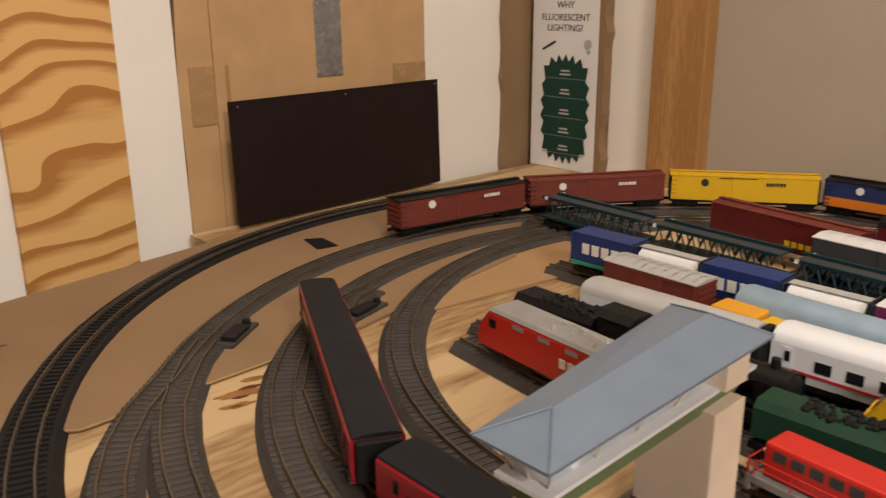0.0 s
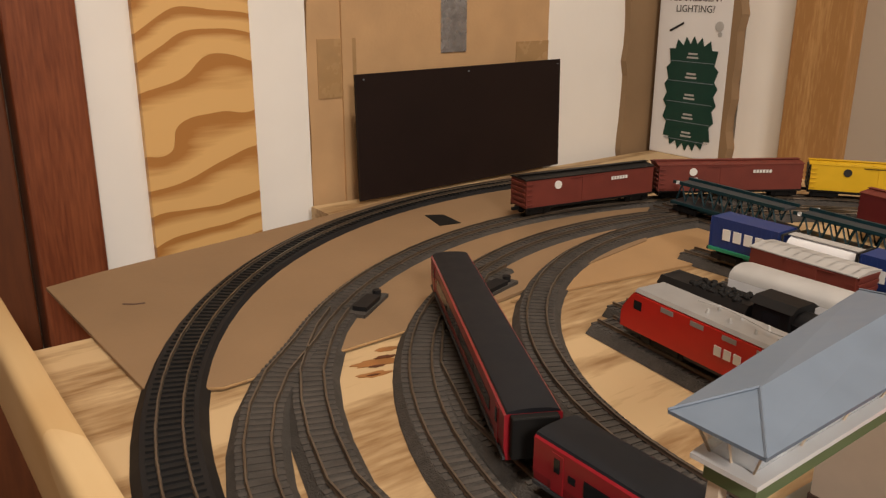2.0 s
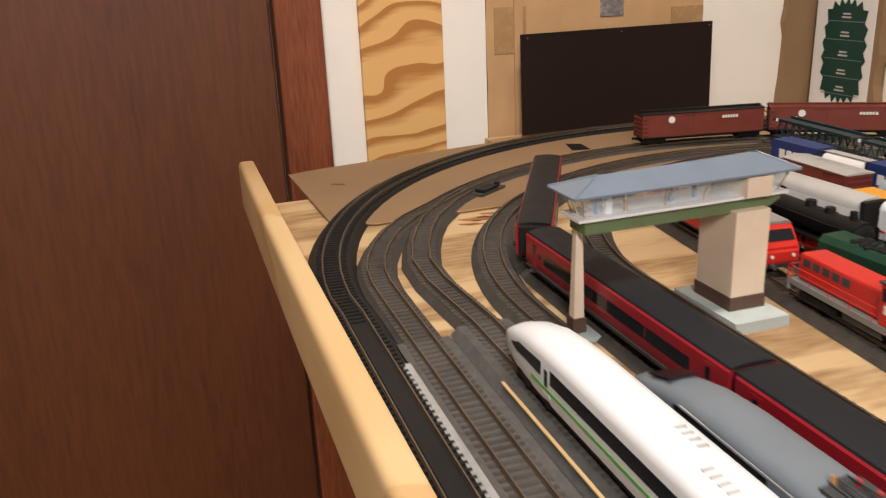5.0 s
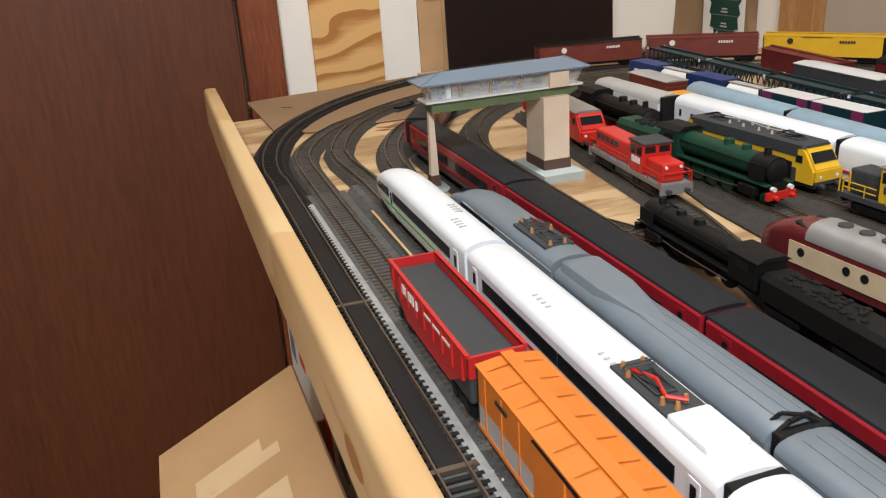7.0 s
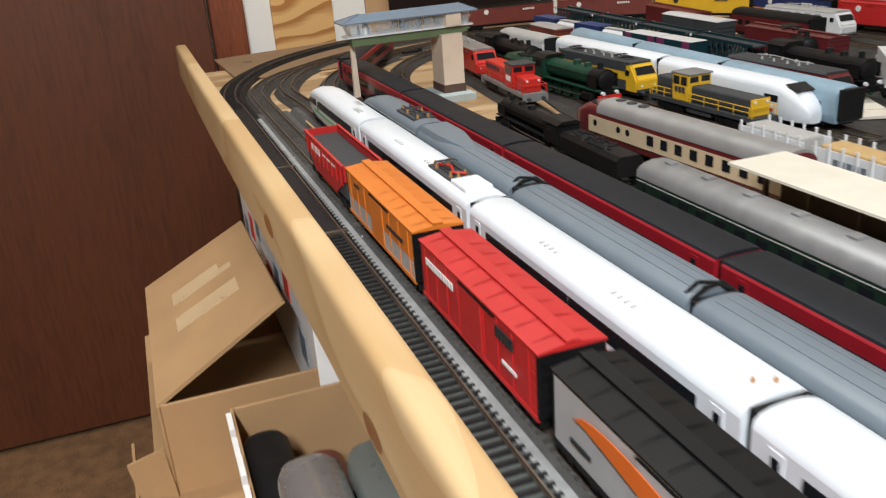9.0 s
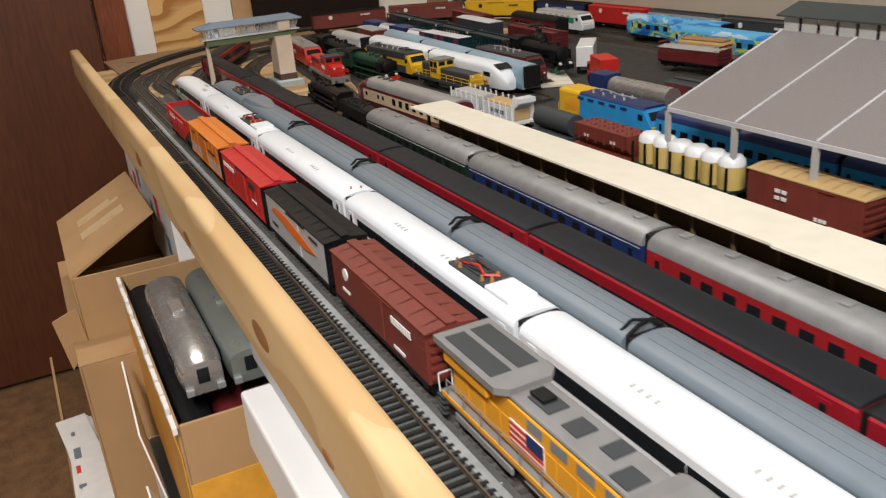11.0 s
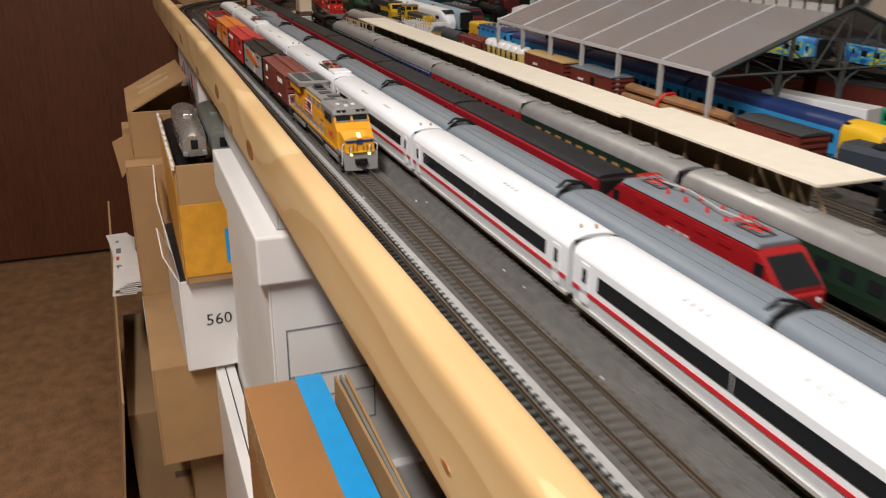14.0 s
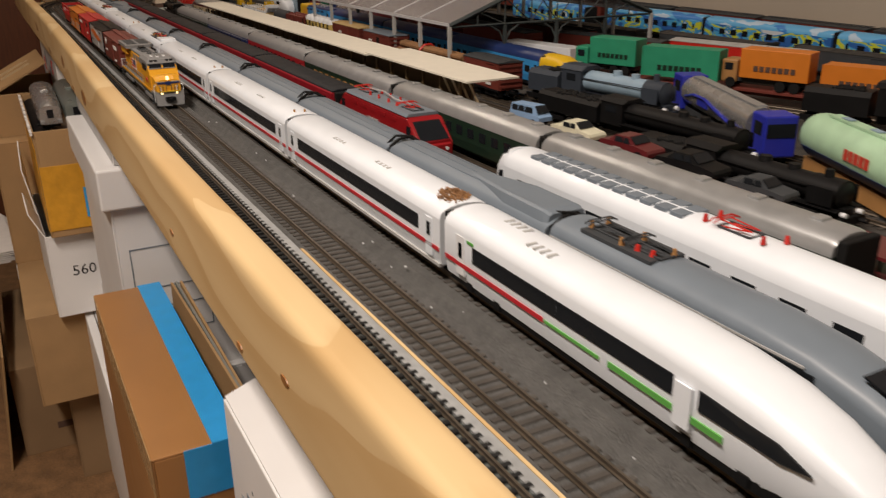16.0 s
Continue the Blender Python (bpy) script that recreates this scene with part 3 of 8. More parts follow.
def track(pts, label, bed, sleeper, rail, single=None, bedw=0.019, bedtop=0.0072, step=0.0075, group="layout tracks", plain=None, rest=(0.0165, "roadbed_brown")):
    """A railway track: roadbed, sleepers and two rails along pts. single: the stretch of x in which sleepers are pieces of their own."""
    t = thing("railway_track", pose(0, 0, 0), label, "track", group)
    cut = [i for i, p in enumerate(pts) if p[0] < plain][0] if plain is not None else len(pts) - 1
    for run, w, m in ((pts[:cut + 1], bedw, bed), (pts[cut:], *rest)):
        if len(run) > 1:
            bm = bmesh.new()
            sweep(bm, run, [(-w - 0.003, 0.0005), (-w + 0.003, bedtop), (w - 0.003, bedtop), (w + 0.003, 0.0005)])
            part("roadbed", bm, m, t)
    for s in (-1, 1):
        bm = bmesh.new()
        o = s * 0.0082
        sweep(bm, pts, [(o - 0.0011, bedtop + 0.0012), (o - 0.0005, bedtop + 0.002), (o - 0.0006, RAIL), (o + 0.0006, RAIL), (o + 0.0005, bedtop + 0.002), (o + 0.0011, bedtop + 0.0012)])
        part("rail", bm, rail, t)
    verts, faces = [], []
    me = SLEEPERS[sleeper]
    co = [v.co.copy() for v in me.vertices]
    for x, y, h in resample(pts, step):
        m = Matrix.Translation((x, y, bedtop - 0.0004)) @ Matrix.Rotation(h, 4, "Z")
        if single and single[0] < x < single[1] and y < 0.2:
            TRACKS.append((t, me, m))
        else:
            k = len(verts)
            verts += [m @ c for c in co]
            faces += [[k + i for i in p.vertices] for p in me.polygons]
    if faces:
        jm = bpy.data.meshes.new("sleepers")
        jm.from_pydata(verts, [], faces)
        jm.materials.append(M[sleeper])
        o = new("sleepers", jm)
        o.parent = t
        tagged(o, kind="stuff")
    return t


def loop(y, cx, r, cy, x1=2.95, top=True):
    pts = [(x1, y)] + [(x1 + (cx - x1) * i / 40, y) for i in range(1, 40)] + arc(cx, cy, r, 270, 90 if top else 180, 44 if top else 24)
    if top:
        pts += [(cx + (2.9 - cx) * i / 20, cy + r) for i in range(1, 21)]
    return pts


P_OUT = [(2.95 - 3.35 * i / 40, -0.075) for i in range(41)] + arc(-0.43, 0.505, 0.582, 269, 142, 36)
P_MAIN = [(2.95 - 3.37 * i / 40, -0.037) for i in range(41)] + [(-0.46, -0.0365), (-0.495, -0.033), (-0.53, -0.024), (-0.568, -0.009), (-0.609, 0.013), (-0.648, 0.042)] + arc(-0.345, 0.468, 0.514, 228, 112, 30) + [(-0.45, 0.949), (-0.3, 0.952)] + [(-0.1 + 0.15 * i, 0.952) for i in range(21)]
P_ICE = [(2.95 - 3.3 * i / 40, 0.0165) for i in range(41)] + [(-0.45, 0.0105), (-0.505, 0.0135), (-0.555, 0.028), (-0.596, 0.044), (-0.637, 0.064), (-0.674, 0.09), (-0.702, 0.112), (-0.728, 0.138)]
P_TGV = loop(0.0595, -0.36, 0.4285, 0.488)
P_RJ = [(2.95 - 3.3 * i / 40, 0.107) for i in range(41)] + [(-0.43, 0.108), (-0.515, 0.121), (-0.588, 0.154), (-0.65, 0.212), (-0.702, 0.289), (-0.735, 0.37)]
P_IN = [(2.6, 0.165), (1.9, 0.162), (0.9, 0.153), (0.3, 0.153), (-0.1, 0.166)] + arc(-0.37, 0.545, 0.375, 268, 118, 36)
track(P_OUT, "black plastic sectional track along the table edge", "roadbed_grey", "sleeper", "rail_brown", (0.86, 1.94), 0.021, plain=0.16, rest=(0.021, "roadbed_black"))
track(P_MAIN, "weathered grey ballasted main line track", "ballast", "sleeper_brown", "rail_brown", (0.75, 1.85), 0.024, plain=-0.3)
track(P_ICE, "grey ballasted track under the white express train", "ballast", "sleeper_brown", "rail_brown", None, 0.024, bedtop=0.0067, plain=-0.3)
track(P_TGV, "grey-brown roadbed track curving round the table end", "roadbed_brown", "sleeper_brown", "rail_brown", None, 0.0175)
track(P_RJ[:-4] + [(-0.588, 0.153), (-0.645, 0.197), (-0.697, 0.254), (-0.727, 0.29), (-0.74, 0.325)], "grey-brown roadbed track curving round the table end", "roadbed_brown", "sleeper_brown", "rail_brown", None, 0.0175, bedtop=0.0067)
track(P_IN, "grey-brown roadbed track curving round the table end", "roadbed_brown", "sleeper_brown", "rail_brown", None, 0.0175)
cover = thing("track_cover", pose(0, 0, 0), "smooth black cover plates between the rails of the edge track", "track cover")
for x0, x1 in ((-0.38, -0.044), (-0.038, 0.172)):
    quick("plate", "roadbed_black", cover, (x0, x1, -0.0815, -0.0685, 0.0076, 0.0096), bevel=0.0005)
quick("joint_bar", "rail_brown", cover, (-0.043, -0.039, -0.0885, -0.0615, 0.0078, 0.0104))
quick("joint_bar", "rail_brown", cover, (0.173, 0.177, -0.0885, -0.0615, 0.0078, 0.0104))
for x, y, h in ((-0.73, 0.168, 2.2), (-0.697, 0.284, 1.85)):
    sw = thing("switch_motor", pose(x, y, 0, 0, 0, math.degrees(h)), "dark plastic turnout motor beside the curved track", "turnout motor", "turnout motors")
    quick("base", "roadbed_brown", sw, (-0.027, 0.027, -0.008, 0.008, 0.0005, 0.007))
    quick("cover", "roadbed_black", sw, (-0.02, 0.012, -0.0065, 0.0065, 0.007, 0.011))
    bm = bmesh.new()
    tube(bm, (0.019, 0, 0.007), (0.019, 0, 0.0125), 0.004, 10)
    part("lever", bm, "roadbed_black", sw)
knot = thing("wood_knot", pose(-0.636, 0.118, 0.0002), "dark brown knot in the plywood table top", "knot")
burl = random.Random(31)
for name, material, z, parts_of in (("halo", "knot", 0.0, ((0, 0, 0.02, 0.011), (0.016, -0.012, 0.013, 0.007), (-0.016, 0.018, 0.01, 0.006))), ("core", "door", 0.0005, ((-0.004, 0.01, 0.009, 0.0042), (0.006, -0.004, 0.006, 0.003), (0.017, -0.013, 0.005, 0.002)))):
    for cx, cy, a, b in parts_of:
        bm = bmesh.new()
        ring_pts = []
        for k in range(18):
            ang, wob = 2 * math.pi * k / 18, burl.uniform(0.75, 1.2)
            u, v = a * wob * math.cos(ang), b * wob * math.sin(ang)
            ring_pts.append((cx + 0.55 * v + 0.25 * u, cy + 0.97 * u - 0.2 * v, z))
        plate(bm, ring_pts, (0, 0, 1), 0.0003)
        part(name, bm, material, knot)
strip = thing("edge_strip", pose(0, 0, 0), "light grey plastic strip between the two front tracks", "strip")
quick("strip", "strip_grey", strip, (-0.3, 2.95, -0.0625, -0.0562, 0.0074, 0.0086))
lath = thing("wooden_lath", pose(0, 0, 0), "thin pale wooden lath beside the front track", "lath")
quick("lath", "pine", lath, (-0.25, 0.7, -0.0085, -0.0062, 0.0074, 0.0086))
quick("lath", "pine", lath, (1.62, 2.95, -0.0556, -0.0538, 0.0074, 0.0084))

# ---------- vehicles ----------
def ring(x, w, zb, zs, zt, n=7, tuck=0.0):
    """A closed cross-section at x: sides of half-width w from zb to zs and a rounded roof up to zt."""
    pts = [(x, -w + tuck, zb), (x, -w, zb + (zs - zb) * 0.35), (x, -w, zs)]
    for i in range(1, n):
        a = math.pi * i / n
        pts.append((x, -w * math.cos(a), zs + (zt - zs) * math.sin(a) ** 0.8))
    return pts + [(x, w, zs), (x, w, zb + (zs - zb) * 0.35), (x, w - tuck, zb)]


def shared(name, bm, material):
    bmesh.ops.recalc_face_normals(bm, faces=bm.faces)
    me = bpy.data.meshes.new(name)
    bm.to_mesh(me)
    bm.free()
    me.materials.append(M[material])
    return me


def put(name, me, parent, m):
    o = new(name, me)
    o.parent = parent
    o.matrix_local = m
    return o


def bogie_mesh(wheelbase=0.029, w=0.0125, axles=2):
    bm = bmesh.new()
    hl = wheelbase / 2 + 0.007
    for s in (-1, 1):
        box(bm, -hl, hl, s * w - 0.0018, s * w + 0.0018, 0.003, 0.0085)
        for i in range(axles):
            x = -wheelbase / 2 + wheelbase * i / (axles - 1)
            box(bm, x - 0.003, x + 0.003, s * w - 0.0028, s * w + 0.0028, 0.003, 0.008)
            tube(bm, (x, s * 0.0076, 0.0056), (x, s * 0.0095, 0.0056), 0.0056, 14)
    for i in range(axles):
        x = -wheelbase / 2 + wheelbase * i / (axles - 1)
        tube(bm, (x, -0.008, 0.0056), (x, 0.008, 0.0056), 0.0012, 6)
    box(bm, -0.005, 0.005, -w, w, 0.0065, 0.0105)
    return shared("bogie", bm, "black")


BOGIE = bogie_mesh()
BOGIE3 = bogie_mesh(0.042, 0.0125, 3)
BOGIE_US = bogie_mesh(0.02, 0.012, 2)


def panes(parent, xs, z0, z1, width, half, name="window", material="window", tilt=0.0):
    """Equal window panes on both flanks, each an object of its own."""
    bm = bmesh.new()
    box(bm, -width / 2, width / 2, -0.0004, 0.0003, z0, z1)
    me = shared(name, bm, material)
    for x in xs:
        for s in (-1, 1):
            put(name, me, parent, pose(x, s * half, 0, 0, 0, 0 if s < 0 else 180))


def stripe(parent, x0, x1, z0, z1, half, material, name="stripe"):
    quick(name, material, parent, (x0, x1, -half - 0.0004, -half + 0.001, z0, z1))
    quick(name, material, parent, (x0, x1, half - 0.001, half + 0.0004, z0, z1))


def bars(parent, x, y, z, n, w, h, material, side=-1, gap=1.4, name="marking"):
    """Unreadable or withheld lettering: a row of short upright blocks."""
    bm = bmesh.new()
    for i in range(n):
        cx = x + (i - (n - 1) / 2) * w * gap
        box(bm, cx - w / 2, cx + w / 2, y - 0.0004, y + 0.0003, z, z + h)
    return part(name, bm, material, parent)


def pantograph(parent, x, z, down=True, material="grey_dark"):
    """A folded roof collector: base frame, hinged arms, collector head."""
    bm = bmesh.new()
    wires(bm, [(x - 0.011, -0.0055, z), (x + 0.011, -0.0055, z), (x + 0.011, 0.0055, z), (x - 0.011, 0.0055, z), (x - 0.011, -0.0055, z)], 0.0006, 5)
    base = part("pantograph", bm, "grey_dark", parent, "folded current collector")
    for s in (-1, 1):
        bm = bmesh.new()
        wires(bm, [(x - 0.009, s * 0.0045, z), (x + 0.01, s * 0.0028, z + 0.0022), (x - 0.0105, s * 0.0035, z + 0.0032)], 0.00045, 5)
        part("arm", bm, material, base)
        bm = bmesh.new()
        wires(bm, [(x - 0.0115 + 0.0016 * s, -0.0095, z + 0.0024), (x - 0.0115 + 0.0016 * s, -0.007, z + 0.0036), (x - 0.0115 + 0.0016 * s, 0.007, z + 0.0036), (x - 0.0115 + 0.0016 * s, 0.0095, z + 0.0024)], 0.0005, 5)
        part("collector_head", bm, material, base)


def insulators(parent, spots, z, material="copper", r=0.0016, h=0.004):
    for x, y in spots:
        bm = bmesh.new()
        tube(bm, (x, y, z), (x, y, z + h), r, 8, r * 0.6)
        part("insulator", bm, material, parent)


def coach(m, L, label, body, roof, W=0.033, zs=0.0345, zt=0.0455, zb=0.0075, wins=None, win=(0.019, 0.0275, 0.012), wmat="window", band=None,
          stripes=(), doors=(), doormat=None, group="", name="railway_coach", bellows=True, vents=0, ribs=0, gap=0.003, taper=1.0):
    """A passenger coach: body, roof, panes, doors, bogies, bellows."""
    c = thing(name, m, label, "train car", group)
    h, w = L / 2 - gap, W / 2
    bm = bmesh.new()
    loft(bm, [[(x, y, z) for x, y, z in ((x, -w + 0.0015, zb), (x, -w, zb + 0.008), (x, -w, zs - 0.018 * (1 - taper)), (x, -w * taper, zs), (x, w * taper, zs), (x, w, zs - 0.018 * (1 - taper)), (x, w, zb + 0.008), (x, w - 0.0015, zb))] for x in (-h, h)])
    part("body", bm, body, c)
    bm = bmesh.new()
    rings = []
    for x, k in ((-h, 0.9), (-h + 0.004, 1), (h - 0.004, 1), (h, 0.9)):
        rings.append([(x, -w * taper, zs)] + [(x, -w * taper * math.cos(math.pi * i / 10), zs + (zt - zs) * k * math.sin(math.pi * i / 10) ** 0.75) for i in range(1, 10)] + [(x, w * taper, zs)])
    loft(bm, rings)
    part("roof", bm, roof, c, smooth=True)
    quick("underframe", "black", c, (-h + 0.006, h - 0.006, -w + 0.004, w - 0.004, 0.004, zb + 0.001))
    for x in (-h + 0.038, h - 0.038):
        put("bogie", BOGIE, c, pose(x, 0, 0))
    if band:
        for a, b in band:
            stripe(c, a, b, win[0], win[1], w, "window", "window")
    if wins:
        panes(c, wins, win[0], win[1], win[2], w, "window", wmat)
    for x in doors:
        panes(c, [x], zb + 0.003, zs - 0.002 - 0.018 * (1 - taper), 0.0085, w, "door", doormat or body)
        panes(c, [x], zs - 0.013 - 0.01 * (1 - taper), zs - 0.005 - 0.01 * (1 - taper), 0.004, w + 0.0004, "door_window", "window")
    for a, b, z0, z1, sm in stripes:
        stripe(c, a, b, z0, z1, w, sm)
    if bellows:
        quick("bellows", "rubber", c, (h, h + 2 * gap, -w + 0.003, w - 0.003, zb + 0.003, zt - 0.003), bevel=0.001)
    for i in range(vents):
        x = -h + (i + 0.5) * 2 * h / vents
        quick("roof_vent", roof, c, (x - 0.004, x + 0.004, -0.004, 0.004, zt - 0.002, zt + 0.0015), bevel=0.0007)
    for s in range(ribs):
        y = (s - (ribs - 1) / 2) * 0.007
        zr = zs + (zt - zs) * (1 - (y / w) ** 2) ** 0.4
        quick("roof_rib", roof, c, (-h + 0.006, h - 0.006, y - 0.0004, y + 0.0004, zr - 0.001, zr + 0.0003))
    return c


def span(a, b, n):
    return [a + (b - a) * (i + 0.5) / n for i in range(n)]


def along(pts, s):
    """Point and heading at the distance s from the start of pts."""
    for (x0, y0), (x1, y1) in zip(pts, pts[1:]):
        d = math.hypot(x1 - x0, y1 - y0)
        if s <= d:
            return x0 + (x1 - x0) * s / d, y0 + (y1 - y0) * s / d
        s -= d
    return pts[-1]


def on_track(pts, s, L):
    """The pose of a vehicle of length L whose middle is s along pts, its front towards the start."""
    a, b = along(pts, s - L * 0.36), along(pts, s + L * 0.36)
    return pose((a[0] + b[0]) / 2, (a[1] + b[1]) / 2, RAIL) @ Matrix.Rotation(math.atan2(a[1] - b[1], a[0] - b[0]), 4, "Z")


# white express train: eight cars, a nose at both ends
IL, IY = 0.286, 0.0165
ICE = "white high-speed train"


def express_car(k):
    m = pose((k - 0.5) * IL, IY, RAIL)
    xs = span(-0.118, 0.118, 9)
    panto = k in (1, 3)
    c = coach(m, IL, "white express coach with red stripe and roof current collector" if panto else "white express coach with dark window band and red stripe", "ice_white", "ice_white", W=0.034, zs=0.036, zt=0.0445,
              band=[(-0.112, -0.0005), (0.0005, 0.112)], win=(0.0225, 0.0315, 0.01), stripes=[(-0.139, 0.139, 0.0159, 0.0184, "red_stripe")],
              doors=(-0.126, 0.126), group=ICE, name="express_coach")
    quick("skirt", "grey_light", c, (-0.138, 0.138, -0.0166, 0.0166, 0.0055, 0.0076))
    for i in range(4):
        for x in (-0.05, 0.03):
            quick("roof_vent", "grey_light", c, (x + 0.006 * i, x + 0.006 * i + 0.0022, -0.009, -0.003, 0.0432, 0.0441))
    if panto:
        quick("roof_well", "grey_dark", c, (0.045, 0.095, -0.0105, 0.0105, 0.0425, 0.0446), label="grey sunken roof deck")
        quick("roof_cowl", "ice_white", c, (0.095, 0.125, -0.011, 0.011, 0.042, 0.0463), bevel=0.0015)
        pantograph(c, 0.068, 0.0455, material="grey_dark")
        bm = bmesh.new()
        wires(bm, [(0.056, -0.005, 0.047), (0.07, 0.0, 0.0478), (0.084, -0.004, 0.047), (0.09, 0.004, 0.0465)], 0.0011, 6)
        part("red_arm", bm, "red", c, "red painted collector arm")
        insulators(c, [(0.05, -0.006), (0.05, 0.005), (0.058, -0.008), (0.086, -0.007), (0.088, 0.004), (0.092, -0.003)], 0.0445)
    else:
        insulators(c, [(0.13, -0.004), (0.134, 0.004)], 0.0435, r=0.0013, h=0.003)
    if k == 6:
        bm = bmesh.new()
        tuft = random.Random(12)
        for i in range(240):
            a, r = tuft.uniform(0, 6.28), 0.0096 * math.sqrt(tuft.uniform(0, 1))
            p = Vector((0.126 + 1.25 * r * math.cos(a), 0.9 * r * math.sin(a), 0.0438 + 0.0045 * (1 - (r / 0.0096) ** 2) * tuft.uniform(0.2, 1)))
            q = p + Vector((tuft.uniform(-0.0026, 0.0026), tuft.uniform(-0.0026, 0.0026), tuft.uniform(-0.001, 0.0012)))
            tube(bm, p, q, 0.0005, 4)
        part("loose_wire_tuft", bm, "log", c, "brown tangle of loose fibres on the roof")
    return c


def express_head(m, green):
    c = thing("express_power_car", m, "white high-speed end car with pointed nose, " + ("red and green stripe" if green else "green stripe"), "train car", ICE)
    w, half = 0.017, IL / 2
    st = [(-half + 0.003, 1, 0.0445, 0.036), (-half + 0.006, 1, 0.0445, 0.036), (0.03, 1, 0.0445, 0.036), (0.06, 0.99, 0.0438, 0.035), (0.085, 0.96, 0.0415, 0.0325), (0.105, 0.89, 0.037, 0.028),
          (0.122, 0.76, 0.0305, 0.023), (0.134, 0.58, 0.024, 0.0185), (0.141, 0.36, 0.0185, 0.015), (0.1435, 0.12, 0.0145, 0.0125)]
    bm = bmesh.new()
    loft(bm, [ring(x, w * k, 0.0065 + max(0, x - 0.1) * 0.04, zs, zt, 10, 0.002) for x, k, zt, zs in st])
    part("body", bm, "ice_white", c, smooth=True)
    for s in (-1, 1):
        for a, b in ((-0.108, -0.0303), (-0.0297, 0.048)):
            quick("window", "window", c, (a, b, s * w - 0.0004, s * w + 0.0004, 0.0225, 0.0315))
        bm = bmesh.new()
        plate(bm, [(0.062, s * 0.0168, 0.023), (0.1, s * 0.0158, 0.0225), (0.112, s * 0.0148, 0.024), (0.098, s * 0.0155, 0.029), (0.062, s * 0.0168, 0.0315)], (0, s, 0), 0.0007)
        part("cab_side_window", bm, "window", c)
        quick("door", "white", c, (-0.126, -0.117, s * w - 0.0003, s * w + 0.0005, 0.011, 0.034))
        quick("door_window", "window", c, (-0.1235, -0.1195, s * w - 0.0003, s * w + 0.0009, 0.021, 0.03))
        quick("door", "ice_white", c, (0.05, 0.059, s * w - 0.0012, s * w - 0.0002, 0.012, 0.0305))
        quick("door_window", "window", c, (0.0525, 0.0565, s * w - 0.0008, s * w + 0.0002, 0.0185, 0.029))
        if green:
            quick("stripe", "red_stripe", c, (-0.139, -0.04, s * w - 0.0004, s * w + 0.0004, 0.0159, 0.0184))
            quick("stripe", "green_stripe", c, (-0.039, 0.003, s * w - 0.0004, s * w + 0.0004, 0.0162, 0.0178))
            quick("stripe", "green_stripe", c, (0.009, 0.075, s * w - 0.0004, s * w + 0.0004, 0.0158, 0.0186))
            quick("marking", "green_stripe", c, (-0.114, -0.107, s * w - 0.0004, s * w + 0.0005, 0.0322, 0.0338))
        else:
            quick("stripe", "green_stripe", c, (-0.139, 0.075, s * w - 0.0004, s * w + 0.0004, 0.016, 0.0178))
    bm = bmesh.new()
    rr = [[(x, y * k, z + 0.0006) for y in (-0.0105, -0.006, 0, 0.006, 0.0105)] for x, k, z in ((0.099, 1.0, 0.0362), (0.108, 0.95, 0.034), (0.117, 0.85, 0.0308))]
    for r in rr:
        for i, p in enumerate(r):
            r[i] = (p[0], p[1], p[2] - abs(p[1]) ** 2 * 40)
    loft(bm, rr, caps=False, closed=False)
    bmesh.ops.solidify(bm, geom=bm.faces[:], thickness=0.0012)
    part("windscreen", bm, "window", c, smooth=True)
    for i in range(4):
        quick("roof_vent", "grey_light", c, (-0.07 + 0.006 * i, -0.068 + 0.006 * i, -0.008, -0.002, 0.0435, 0.0448))
        quick("roof_vent", "grey_light", c, (-0.105 + 0.006 * i, -0.103 + 0.006 * i, 0.001, 0.007, 0.0435, 0.0448))
    quick("underframe", "black", c, (-0.138, 0.105, -0.014, 0.014, 0.003, 0.0085))
    for x in (-0.1, 0.07):
        put("bogie", BOGIE, c, pose(x, 0, 0))
    return c


express_head(pose(-0.5 * IL, IY, RAIL, 0, 0, 180), False)
for k in range(1, 7):
    express_car(k)
express_head(pose(6.5 * IL, IY, RAIL), True)

# grey articulated train
GY, GL, TG = 0.0595, 0.214, "grey high-speed train"


